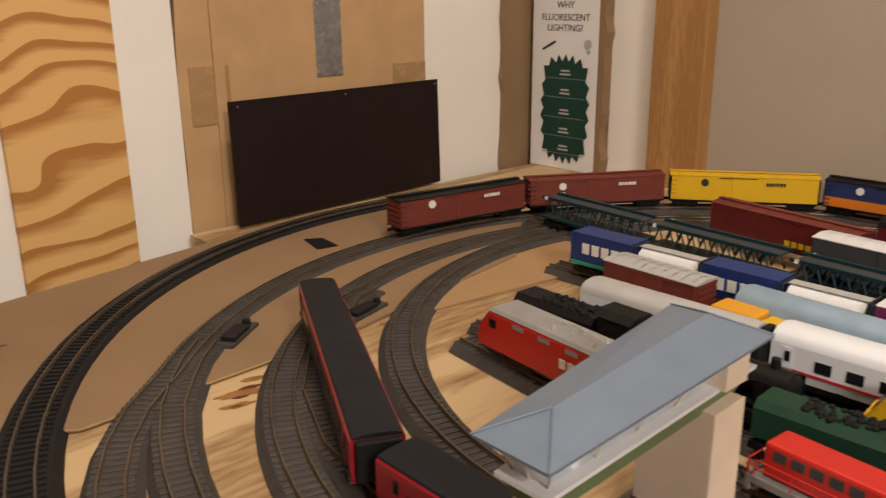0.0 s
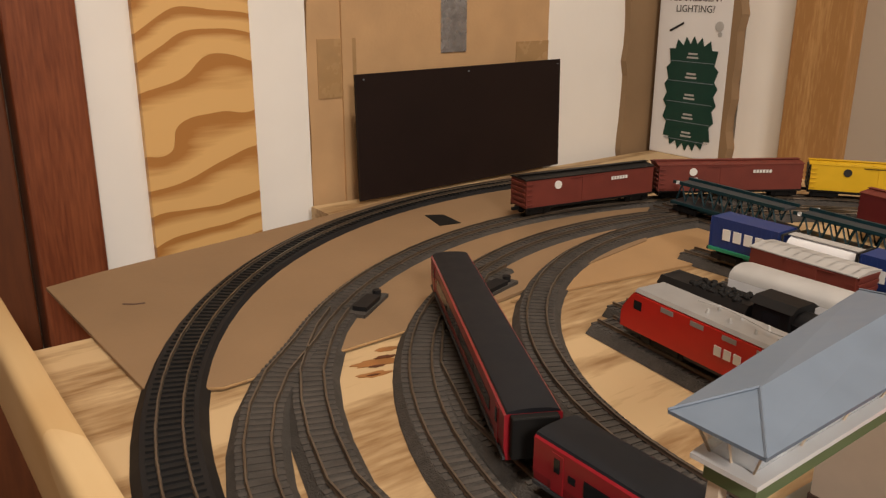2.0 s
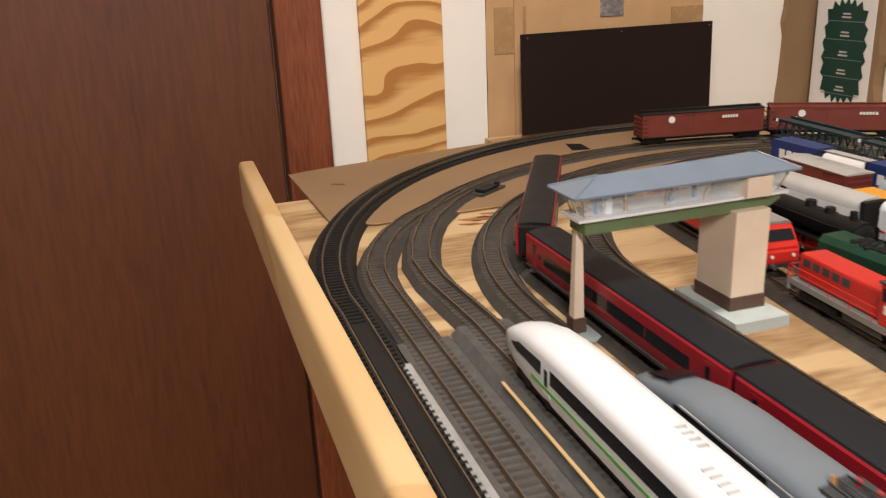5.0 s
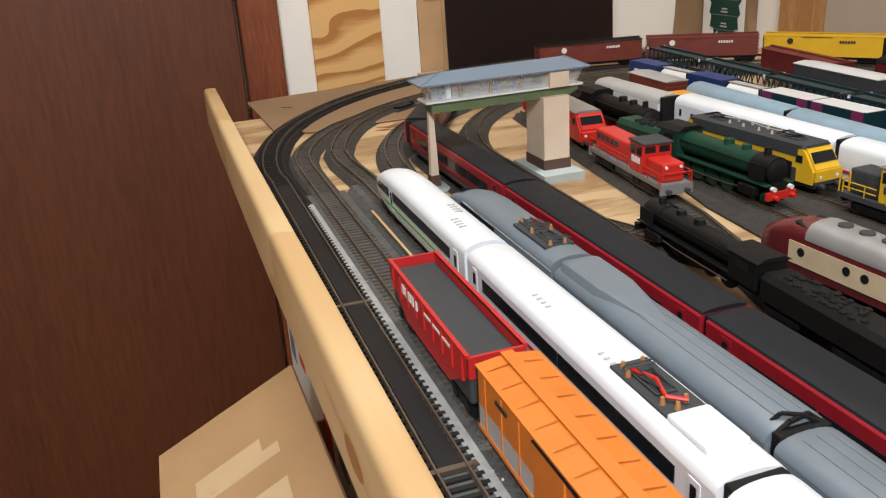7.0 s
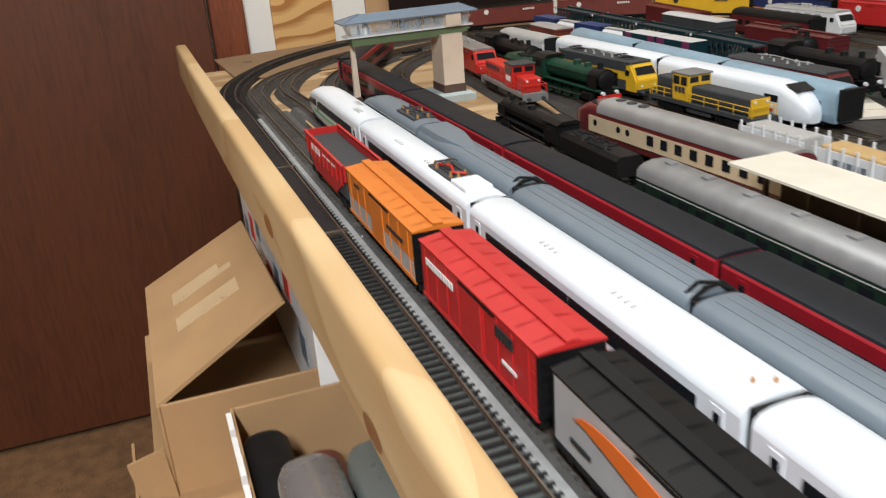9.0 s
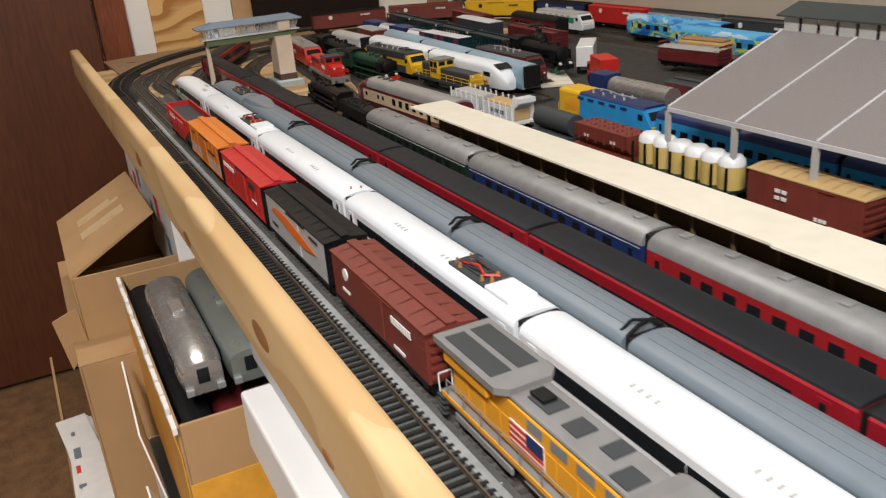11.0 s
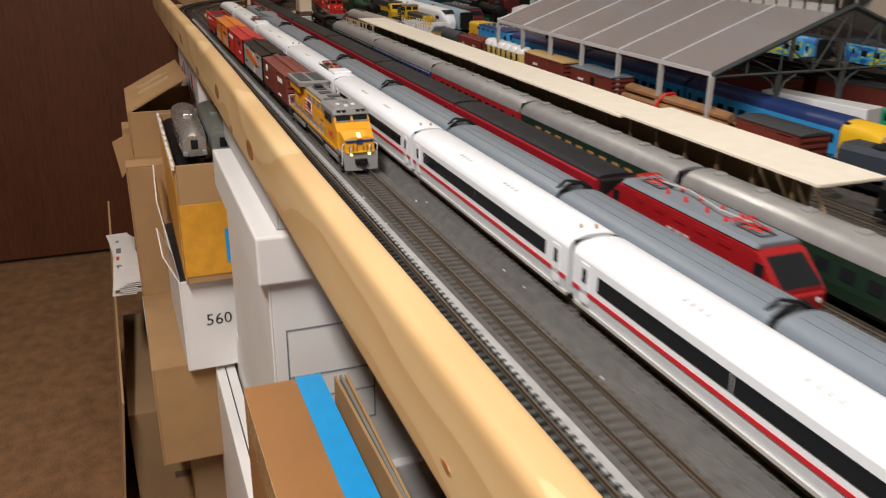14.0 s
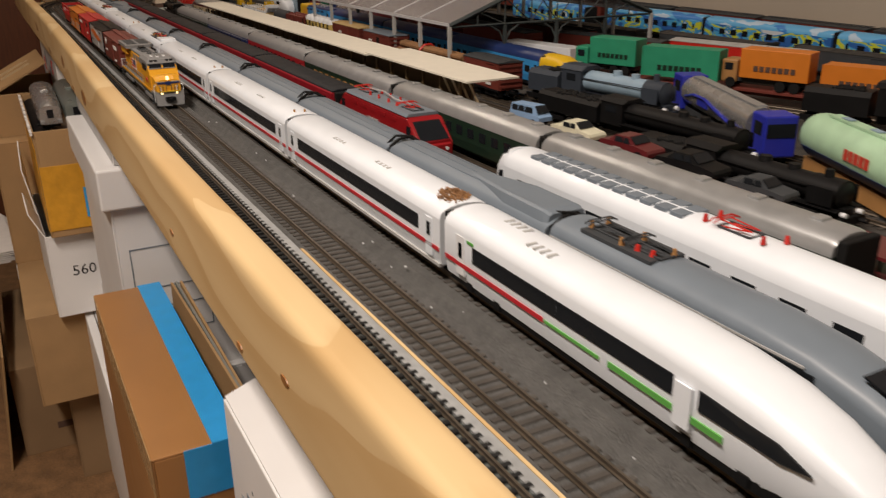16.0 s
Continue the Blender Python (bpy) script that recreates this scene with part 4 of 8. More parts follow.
def grey_power(m):
    c = thing("grey_power_car", m, "grey high-speed power car with roof current collectors and black nose windows", "train car", TG)
    w = 0.0165
    bm = bmesh.new()
    st = [(-0.12, 1, 0.043, 0.035), (0.02, 1, 0.043, 0.035), (0.05, 0.98, 0.041, 0.033), (0.075, 0.93, 0.036, 0.028), (0.095, 0.82, 0.029, 0.022), (0.11, 0.62, 0.022, 0.017), (0.116, 0.3, 0.017, 0.0145)]
    loft(bm, [ring(x, w * k, 0.007, zs, zt, 10, 0.002) for x, k, zt, zs in st])
    part("body", bm, "grey", c, smooth=True)
    quick("roof_well", "grey_dark", c, (-0.1, -0.045, -0.011, 0.011, 0.0415, 0.0434))
    pantograph(c, -0.085, 0.044)
    pantograph(c, -0.055, 0.044)
    insulators(c, [(-0.06, -0.006), (-0.05, -0.005)], 0.0434, "red", 0.0018, 0.003)
    insulators(c, [(-0.098, -0.005), (-0.098, 0.006), (-0.07, -0.008), (-0.07, 0.007), (-0.045, 0.004)], 0.0434)
    for s in (-1, 1):
        quick("side_band", "window", c, (-0.02, 0.055, s * w - 0.0004, s * w + 0.0003, 0.024, 0.0325))
        quick("stripe", "grey_light", c, (-0.12, 0.05, s * w - 0.0004, s * w + 0.0004, 0.0335, 0.0345))
    bm = bmesh.new()
    plate(bm, [(0.07, -0.01, 0.0382), (0.093, -0.0085, 0.0307), (0.093, 0.0085, 0.0307), (0.07, 0.01, 0.0382)], (0.3, 0, 1), 0.0008)
    part("windscreen", bm, "window", c)
    for x in (-0.08, 0.06):
        put("bogie", BOGIE, c, pose(x, 0, 0))
    return c


def grey_coach(x, slope=0):
    c = coach(pose(x, GY, RAIL), GL, "grey high-speed articulated coach with smooth rounded roof", "grey", "grey", W=0.0335, zs=0.032, zt=0.0395 if not slope else 0.0415,
              band=[(-0.09, 0.09)], win=(0.021, 0.028, 0.01), group=TG, name="grey_coach", ribs=3)
    if slope:
        o = slope
        bm = bmesh.new()
        loft(bm, [[(o * x, -a, 0.031), (o * x, -b, z - 0.001), (o * x, -b + 0.002, z), (o * x, b - 0.002, z), (o * x, b, z - 0.001), (o * x, a, 0.031)] for x, a, b, z in ((0.102, 0.0155, 0.0118, 0.0432), (0.096, 0.0158, 0.0128, 0.0445), (0.055, 0.0158, 0.0126, 0.0445), (0.012, 0.013, 0.0065, 0.0425), (-0.012, 0.01, 0.0025, 0.0405))])
        part("roof_fairing", bm, "grey", c, "grey wedge-shaped roof fairing")
    bm = bmesh.new()
    wires(bm, [(0.098, -0.012, 0.037), (0.1, -0.006, 0.043), (0.104, 0.002, 0.0425), (0.106, 0.01, 0.038)], 0.0011, 5)
    part("cable_loop", bm, "rubber", c, "black coupling cable over the roof")
    bm = bmesh.new()
    wires(bm, [(0.1045, -0.013, 0.036), (0.1045, -0.005, 0.041), (0.103, 0.006, 0.0415), (0.1045, 0.013, 0.036)], 0.0014, 5)
    part("cable_loop", bm, "rubber", c, "black coupling cable over the roof")
    return c


grey_power(pose(-0.075, GY, RAIL, 0, 0, 180))
for i in range(8):
    grey_coach(0.047 + GL * (i + 0.5), {0: -1, 7: 1}.get(i, 0))
grey_power(pose(0.047 + 8 * GL + 0.122, GY, RAIL))

# deep red long-distance train
RY, RL, RJ = 0.1045, 0.2905, "deep red coaches"


def red_coach(m):
    c = coach(m, RL, "deep red long-distance coach with anthracite roof and dark windows", "rj_red", "rj_dark", W=0.0335, zs=0.0362, zt=0.0394, taper=0.93,
              band=[(-0.105, -0.055), (-0.053, 0.0), (0.002, 0.053), (0.055, 0.105)], win=(0.0185, 0.0275, 0.01), stripes=[(-0.142, 0.142, 0.0075, 0.0095, "grey_dark")],
              doors=(-0.124, 0.124), group=RJ, name="red_coach")
    for s in (-1, 1):
        quick("placard", "window", c, (-0.116, -0.111, s * 0.0168 - 0.0003, s * 0.0168 + 0.0003, 0.021, 0.025))
    return c


for i in range(6):
    red_coach(pose(-0.432 + RL * (i + 0.5), RY, RAIL))
a, b = Vector((-0.446, RY - 0.0015, 0)), Vector((-0.7, 0.234, 0))
mid = (a + b) / 2
red_coach(pose(mid.x, mid.y, RAIL, 0, 0, math.degrees(math.atan2(a.y - b.y, a.x - b.x))))

# ---------- freight train on the main line ----------
def diesel(m):
    c = thing("diesel_locomotive", m, "yellow and grey six-axle diesel locomotive with flag on its flank", "locomotive", "freight train")
    quick("frame", "loco_grey", c, (-0.12, 0.12, -0.0165, 0.0165, 0.0125, 0.0175), bevel=0.0006)
    quick("walkway_edge", "yellow", c, (-0.118, 0.1, -0.0172, -0.0164, 0.0152, 0.0178))
    quick("walkway_edge", "yellow", c, (-0.118, 0.1, 0.0164, 0.0172, 0.0152, 0.0178))
    quick("long_hood", "yellow", c, (-0.112, 0.05, -0.0122, 0.0122, 0.0176, 0.0445), bevel=0.0008)
    quick("hood_roof", "loco_grey", c, (-0.062, 0.055, -0.0118, 0.0118, 0.0446, 0.0478), bevel=0.0014)
    quick("radiator_side", "yellow", c, (-0.115, -0.068, -0.0158, 0.0158, 0.038, 0.0472), bevel=0.0005)
    bm = bmesh.new()
    plate(bm, [(-0.122, -0.0178, 0.0473), (-0.056, -0.0178, 0.0473), (-0.05, -0.012, 0.0473), (-0.05, 0.012, 0.0473), (-0.056, 0.0178, 0.0473), (-0.122, 0.0178, 0.0473)], (0, 0, 1), 0.004)
    part("radiator_wing", bm, "loco_grey", c)
    for y in (-0.008, 0.008):
        quick("radiator_grille", "grey_dark", c, (-0.115, -0.065, y - 0.006, y + 0.006, 0.0514, 0.0518))
    for x, y, sx in ((-0.035, 0, 0.009), (-0.01, 0, 0.006), (0.012, 0.004, 0.005), (0.03, -0.004, 0.006)):
        quick("roof_hatch", "grey_dark", c, (x - sx, x + sx, y - 0.006, y + 0.006, 0.0478, 0.0488), bevel=0.0003)
    quick("exhaust_stack", "black", c, (-0.045, -0.033, -0.004, 0.004, 0.0478, 0.0508), bevel=0.0004)
    for s in (-1, 1):
        for i in range(4):
            quick("side_louvre", "loco_grey", c, (-0.035 + 0.02 * i, -0.022 + 0.02 * i, s * 0.0122 - 0.0003, s * 0.0122 + 0.0004, 0.0375, 0.0435))
        for i in range(9):
            quick("hood_door", "yellow", c, (-0.108 + 0.0165 * i, -0.0935 + 0.0165 * i, s * 0.0122 - 0.0003, s * 0.0122 + 0.00035, 0.0195, 0.034))
        # flag
        flag = quick("flag", "text_white", c, (-0.05, -0.02, s * 0.0129 - 0.0003, s * 0.0129 + 0.0003, 0.0225, 0.036), label="small flag with stripes on the flank")
        for i in range(4):
            quick("flag_stripe", "text_red", flag, (-0.05, -0.02, s * 0.0133 - 0.0002, s * 0.0133 + 0.0002, 0.0225 + 0.0036 * i, 0.0243 + 0.0036 * i))
        quick("flag_canton", "navy", flag, (-0.034, -0.02, s * 0.0136 - 0.0002, s * 0.0136 + 0.0002, 0.029, 0.036))
        lettering("road_number", "7495", 0.0085, side_pose(0.083, s * 0.0171, 0.0265, s), "text_red", c)
        bars(c, 0.03, s * 0.0126, 0.027, 9, 0.0011, 0.0014, "navy")
        # handrails along the walkway
        for i in range(10):
            x = -0.112 + 0.019 * i
            bm = bmesh.new()
            tube(bm, (x, s * 0.0166, 0.0176), (x, s * 0.0166, 0.0275), 0.0004, 5)
            part("stanchion", bm, "loco_grey", c)
        bm = bmesh.new()
        tube(bm, (-0.112, s * 0.0166, 0.0275), (0.062, s * 0.0166, 0.0275), 0.00035, 5)
        part("handrail", bm, "loco_grey", c)
        bm = bmesh.new()
        wires(bm, [(0.121, s * 0.0165, 0.006), (0.1225, s * 0.0165, 0.024), (0.119, s * 0.012, 0.0265), (0.1235, s * 0.009, 0.022), (0.1235, s * 0.009, 0.014)], 0.00045, 5)
        part("corner_handrail", bm, "white", c, "white bent end handrail")
        bm = bmesh.new()
        wires(bm, [(-0.121, s * 0.0165, 0.006), (-0.1225, s * 0.0165, 0.026), (-0.1225, s * 0.008, 0.026), (-0.1225, s * 0.008, 0.014)], 0.00045, 5)
        part("corner_handrail", bm, "white", c)
        for x0 in (0.113, -0.1185):
            for k in range(4):
                quick("step", "grey_dark", c, (x0 - 0.0035, x0 + 0.0045, s * 0.0165 - 0.002, s * 0.0165 + 0.001, 0.0035 + 0.0035 * k, 0.0042 + 0.0035 * k))
        quick("headlight", "headlight", c, (0.1235, 0.1243, s * 0.0085 - 0.001, s * 0.0085 + 0.001, 0.0145, 0.0165))
    # cab and nose
    bm = bmesh.new()
    prof = [(0.05, 0.0176), (0.105, 0.0176), (0.105, 0.0335), (0.0965, 0.0405), (0.093, 0.0468), (0.05, 0.0468)]
    plate(bm, [(x, -0.0166, z) for x, z in prof], (0, 1, 0), 0.0332)
    part("cab", bm, "yellow", c)
    bm = bmesh.new()
    pr = [(0.04, 0.0465), (0.0955, 0.0465), (0.0925, 0.0508), (0.088, 0.0522), (0.05, 0.0522), (0.04, 0.05)]
    rings = []
    for y, k in ((-0.0172, 0.0), (-0.0135, 1.0), (0.0135, 1.0), (0.0172, 0.0)):
        rings.append([(x, y, z if z < 0.047 else 0.047 + (z - 0.047) * (0.35 + 0.65 * k)) for x, z in pr])
    loft(bm, rings)
    part("cab_roof", bm, "loco_grey", c)
    quick("cab_band", "loco_grey", c, (0.05, 0.0945, -0.0169, 0.0169, 0.0405, 0.0466))
    bm = bmesh.new()
    nose = [[(0.1045, y, 0.0176), (0.1045, y, zt), (0.112, y * 0.97, zt - 0.0005), (0.121, y * 0.9, 0.031 if abs(y) < 0.01 else 0.029), (0.1225, y * 0.9, 0.0176)] for y, zt in ((-0.0152, 0.0338), (-0.008, 0.0352), (0.008, 0.0352), (0.0152, 0.0338))]
    loft(bm, nose)
    part("nose", bm, "yellow", c)
    for s in (-1, 1):
        bm = bmesh.new()
        plate(bm, [(0.0967, s * 0.0012, 0.041), (0.0967, s * 0.0148, 0.041), (0.0943, s * 0.0148, 0.0458), (0.0943, s * 0.0012, 0.0458)], (0.9, 0, 0.4), 0.0006)
        ws = part("windscreen", bm, "window", c)
        bm = bmesh.new()
        plate(bm, [(0.0971, s * 0.0006, 0.0402), (0.0971, s * 0.0155, 0.0402), (0.0967, s * 0.0155, 0.0412), (0.0967, s * 0.0006, 0.0412)], (0.9, 0, 0.4), 0.0007)
        part("window_frame", bm, "loco_grey", ws)
        quick("cab_side_window", "window", c, (0.06, 0.071, s * 0.017 - 0.0004, s * 0.017 + 0.0003, 0.0375, 0.0448))
        quick("cab_side_window", "window", c, (0.074, 0.086, s * 0.017 - 0.0004, s * 0.017 + 0.0003, 0.0375, 0.0448))
        quick("number_board", "black", c, (0.0922, 0.0942, s * 0.009 - 0.0042, s * 0.009 + 0.0042, 0.0478, 0.0505))
        bars(c, 0.0945, s * 0.009, 0.0485, 1, 0.0003, 0.0012, "text_white")
        # wing emblem as plain shapes
        quick("emblem_wing", "navy", c, (0.1216, 0.1222, s * 0.0075 - 0.0048, s * 0.0075 + 0.0048, 0.0262, 0.0282))
        quick("emblem_wing_edge", "grey_light", c, (0.1217, 0.1224, s * 0.009 - 0.005, s * 0.009 + 0.005, 0.0284, 0.029))
        for k in range(3):
            y = s * (0.003 + 0.0035 * k)
            quick("nose_rail_post", "grey_dark", c, (0.1232, 0.1238, y - 0.0003, y + 0.0003, 0.0176, 0.0245))
    quick("emblem_shield", "navy", c, (0.1216, 0.1226, -0.0026, 0.0026, 0.0248, 0.029))
    quick("nose_lamp", "headlight", c, (0.1195, 0.1212, -0.0014, 0.0014, 0.0302, 0.0322), bevel=0.0004)
    quick("nose_lamp", "headlight", c, (0.118, 0.1198, -0.0014, 0.0014, 0.0326, 0.0345), bevel=0.0004)
    quick("yellow_sill", "ns_yellow", c, (0.1222, 0.1245, -0.0125, 0.0125, 0.0172, 0.0182))
    bm = bmesh.new()
    plate(bm, [(0.121, -0.0162, 0.0172), (0.121, 0.0162, 0.0172), (0.1255, 0.0155, 0.002), (0.1265, 0, 0.0015), (0.1255, -0.0155, 0.002)], (1, 0, 0), 0.0012)
    part("pilot_plow", bm, "loco_grey", c)
    quick("coupler_pocket", "black", c, (0.1225, 0.1285, -0.0055, 0.0055, 0.007, 0.0115))
    quick("coupler", "black", c, (0.127, 0.133, -0.002, 0.002, 0.007, 0.0105), bevel=0.0005)
    quick("coupler", "black", c, (-0.131, -0.12, -0.002, 0.002, 0.007, 0.0105), bevel=0.0005)
    bm = bmesh.new()
    for k in range(3):
        tube(bm, (0.06 + 0.004 * k, 0.003 * (k - 1), 0.0522), (0.0605 + 0.004 * k, 0.003 * (k - 1), 0.0545), 0.0009, 7)
    tube(bm, (0.057, 0.0, 0.0535), (0.073, 0.0, 0.0535), 0.0006, 5)
    part("air_horn", bm, "silver", c)
    for k, (x, y) in enumerate(((0.076, -0.008), (0.079, 0.006), (0.084, -0.002))):
        quick("antenna_dome", "white", c, (x - 0.0025, x + 0.0025, y - 0.0015, y + 0.0015, 0.052, 0.0535), bevel=0.0004)
    bm = bmesh.new()
    loft(bm, [[(x, -0.0135, 0.0125), (x, -0.0155, 0.009), (x, -0.0115, 0.0035), (x, 0.0115, 0.0035), (x, 0.0155, 0.009), (x, 0.0135, 0.0125)] for x in (-0.034, 0.036)])
    part("fuel_tank", bm, "loco_grey", c)
    for x in (-0.076, 0.078):
        o = put("truck", BOGIE3, c, pose(x, 0, 0))
        for s in (-1, 1):
            quick("sideframe", "loco_grey", o, (-0.03, 0.03, s * 0.0148 - 0.001, s * 0.0148 + 0.001, 0.0045, 0.009), bevel=0.0006)
    return c


def boxcar(m, L, label, side, roof, lower=None, decor=None, ends=None, H=0.0475, ribs=0, W=0.034, roofwalk=True, group="freight train", name="boxcar"):
    c = thing(name, m, label, "freight car", group)
    h, w = L / 2 - 0.006, W / 2
    if lower:
        quick("lower_side", lower, c, (-h, h, -w, w, 0.011, 0.024))
        quick("body", side, c, (-h, h, -w, w, 0.0241, H - 0.003))
    else:
        quick("body", side, c, (-h, h, -w, w, 0.011, H - 0.003))
    if ends:
        for s in (-1, 1):
            quick("end_wall", ends, c, (s * h - 0.0008, s * h + 0.0008, -w - 0.0002, w + 0.0002, 0.011, H - 0.003))
    for s in (-1, 1):
        for k in range(5):
            quick("end_rib", ends or side, c, (s * (h + 0.0012) - 0.0006, s * (h + 0.0012) + 0.0006, -w + 0.002, w - 0.002, 0.014 + 0.006 * k, 0.0165 + 0.006 * k))
        quick("side_door", side, c, (-0.015, 0.015, s * w - 0.0008, s * w + 0.0008, 0.0125, H - 0.0055), bevel=0.0003)
        quick("door_track", ends or side, c, (-0.016, 0.032, s * w - 0.001, s * w + 0.0012, H - 0.0052, H - 0.0045))
        quick("sill", "black" if not ribs else side, c, (-h, h, s * w - 0.0006, s * w + 0.0007, 0.0095, 0.0118))
        for k in range(ribs):
            x = -h + (k + 0.5) * 2 * h / ribs
            quick("side_rib", side, c, (x - 0.0005, x + 0.0005, s * w - 0.0005, s * w + 0.0007, 0.0125, H - 0.005))
        for k in range(5):
            quick("ladder_rung", side, c, (h - 0.008, h - 0.001, s * w - 0.0002, s * w + 0.0014, 0.015 + 0.006 * k, 0.0156 + 0.006 * k))
    bm = bmesh.new()
    loft(bm, [[(x, -w - 0.0006, H - 0.0032), (x, -w - 0.0006, H - 0.0022), (x, 0, H), (x, w + 0.0006, H - 0.0022), (x, w + 0.0006, H - 0.0032)] for x in (-h - 0.0015, h + 0.0015)])
    part("roof", bm, roof, c)
    for k in range(9):
        x = -h + (k + 0.5) * 2 * h / 9
        bm = bmesh.new()
        loft(bm, [[(xx, -w, H - 0.0022), (xx, 0, H + 0.0005), (xx, w, H - 0.0022)] for xx in (x - 0.0006, x + 0.0006)], closed=False, caps=False)
        bmesh.ops.solidify(bm, geom=bm.faces[:], thickness=0.0004)
        part("roof_rib", bm, roof, c)
    if roofwalk:
        quick("roofwalk", roof, c, (-h - 0.002, h + 0.002, -0.0035, 0.0035, H + 0.0006, H + 0.0013))
    quick("underframe", "black", c, (-h, h, -0.006, 0.006, 0.006, 0.0112))
    for x in (-h + 0.02, h - 0.02):
        put("truck", BOGIE_US, c, pose(x, 0, 0))
    for s in (-1, 1):
        quick("coupler", "black", c, (s * (h + 0.004) - 0.005, s * (h + 0.004) + 0.005, -0.0018, 0.0018, 0.007, 0.0105))
    for d in decor or ():
        for s in (-1, 1):
            if d[0] == "bars":
                bars(c, d[1] * -s, s * (w + 0.001), d[2], d[3], d[4], d[5], d[6])
            elif d[0] == "swoosh":
                bm = bmesh.new()
                n = 16
                up = [(-0.06 + 0.12 * i / n, s * (w + 0.0012), 0.029 + 0.0075 * math.sin(math.pi * (i / n) ** 0.6) + 0.004 * (1 - i / n)) for i in range(n + 1)]
                dn = [(-0.06 + 0.12 * i / n, s * (w + 0.0012), 0.030 - 0.006 * math.sin(math.pi * (i / n) ** 1.6) + 0.004 * (1 - i / n)) for i in range(n, -1, -1)]
                pts = [(x * -s, y, z) for x, y, z in up + dn[1:-1]]
                plate(bm, pts, (0, s, 0), 0.0004)
                part("swoosh_emblem", bm, "orange_bright", c, "bright orange feather-shaped emblem")
            elif d[0] == "disc":
                bm = bmesh.new()
                tube(bm, (d[1] * -s, s * w, d[2]), (d[1] * -s, s * (w + 0.001), d[2]), d[3], 16)
                part("round_emblem", bm, d[4], c)
    return c


M["orange_bright"] = mat("vivid_orange", (0.75, 0.16, 0.02), 0.45, vary=0.04)
M["reefer_silver"] = mat("reefer_silver", (0.5, 0.51, 0.53), 0.45, 0.2, vary=0.08)
M["red_box"] = mat("boxcar_red", (0.5, 0.02, 0.02), 0.45, vary=0.08)

S0 = 2.95 - 1.11
diesel(on_track(P_MAIN, S0 + 0.128, 0.256))
s = S0 + 0.258
TRAIN = [
    (0.168, "brown-red boxcar with white round emblem and lettering blocks", "boxcar", "boxcar", None, [("disc", -0.05, 0.036, 0.0045, "text_white"), ("bars", 0.045, 0.033, 7, 0.003, 0.005, "text_white"), ("bars", -0.05, 0.0225, 5, 0.002, 0.0022, "text_white"), ("bars", 0.04, 0.016, 6, 0.002, 0.0022, "text_white")], None, 0),
    (0.172, "silver boxcar with orange feather emblem and black roof", "reefer_silver", "black", None, [("swoosh",), ("bars", -0.055, 0.02, 6, 0.002, 0.002, "text_black"), ("bars", 0.055, 0.039, 7, 0.002, 0.002, "text_black")], "black", 0),
    (0.17, "bright red boxcar with white lettering blocks", "red_box", "red_box", None, [("bars", -0.045, 0.034, 10, 0.0032, 0.0042, "text_white"), ("bars", 0.045, 0.034, 5, 0.003, 0.006, "text_black"), ("bars", 0.05, 0.022, 6, 0.002, 0.002, "text_white")], "black", 9),
    (0.178, "orange and silver refrigerator car with black lettering blocks", "orange", "orange", "reefer_silver", [("bars", 0.045, 0.031, 14, 0.0018, 0.0022, "text_black"), ("bars", -0.05, 0.038, 5, 0.002, 0.002, "text_black")], "black", 8),
]
for L, label, side, roof, low, decor, ends, ribs in TRAIN:
    boxcar(on_track(P_MAIN, s + L / 2, L), L, label, side, roof, low, decor, ends, ribs=ribs)
    s += L + 0.003


def gondola(m, L, label, material, inside="grey_dark", group="freight train"):
    c = thing("hopper_car", m, label, "freight car", group)
    h, w = L / 2 - 0.006, 0.0165
    for y in (-1, 1):
        bm = bmesh.new()
        plate(bm, [(-h, y * w, 0.042), (h, y * w, 0.042), (h, y * w, 0.03), (h * 0.55, y * w, 0.011), (-h * 0.55, y * w, 0.011), (-h, y * w, 0.03)], (0, -y, 0), 0.0012)
        part("side", bm, material, c)
        for k in range(9):
            x = -h + (k + 0.5) * 2 * h / 9
            quick("side_rib", material, c, (x - 0.0007, x + 0.0007, y * w - 0.001, y * w + 0.001, 0.024, 0.042))
        quick("top_chord", material, c, (-h, h, y * w - 0.0012, y * w + 0.0012, 0.041, 0.043))
        bars(c, -0.03, y * (w + 0.0004), 0.03, 5, 0.005, 0.006, "text_white")
        quick("white_band", "text_white", c, (0.0, 0.05, y * w - 0.0006, y * w + 0.0006, 0.034, 0.0355))
    for x in (-1, 1):
        quick("end_slope", material, c, (x * h - 0.001, x * h + 0.001, -w, w, 0.029, 0.042))
    quick("load", inside, c, (-h + 0.001, h - 0.001, -w + 0.001, w - 0.001, 0.012, 0.036), bevel=0.002)
    for x in (-h + 0.02, h - 0.02):
        put("truck", BOGIE_US, c, pose(x, 0, 0))
    quick("underframe", "black", c, (-h, h, -0.006, 0.006, 0.006, 0.0115))
    return c


gondola(on_track(P_MAIN, s + 0.082, 0.164), 0.164, "bright red open hopper car with white markings", "red_box")
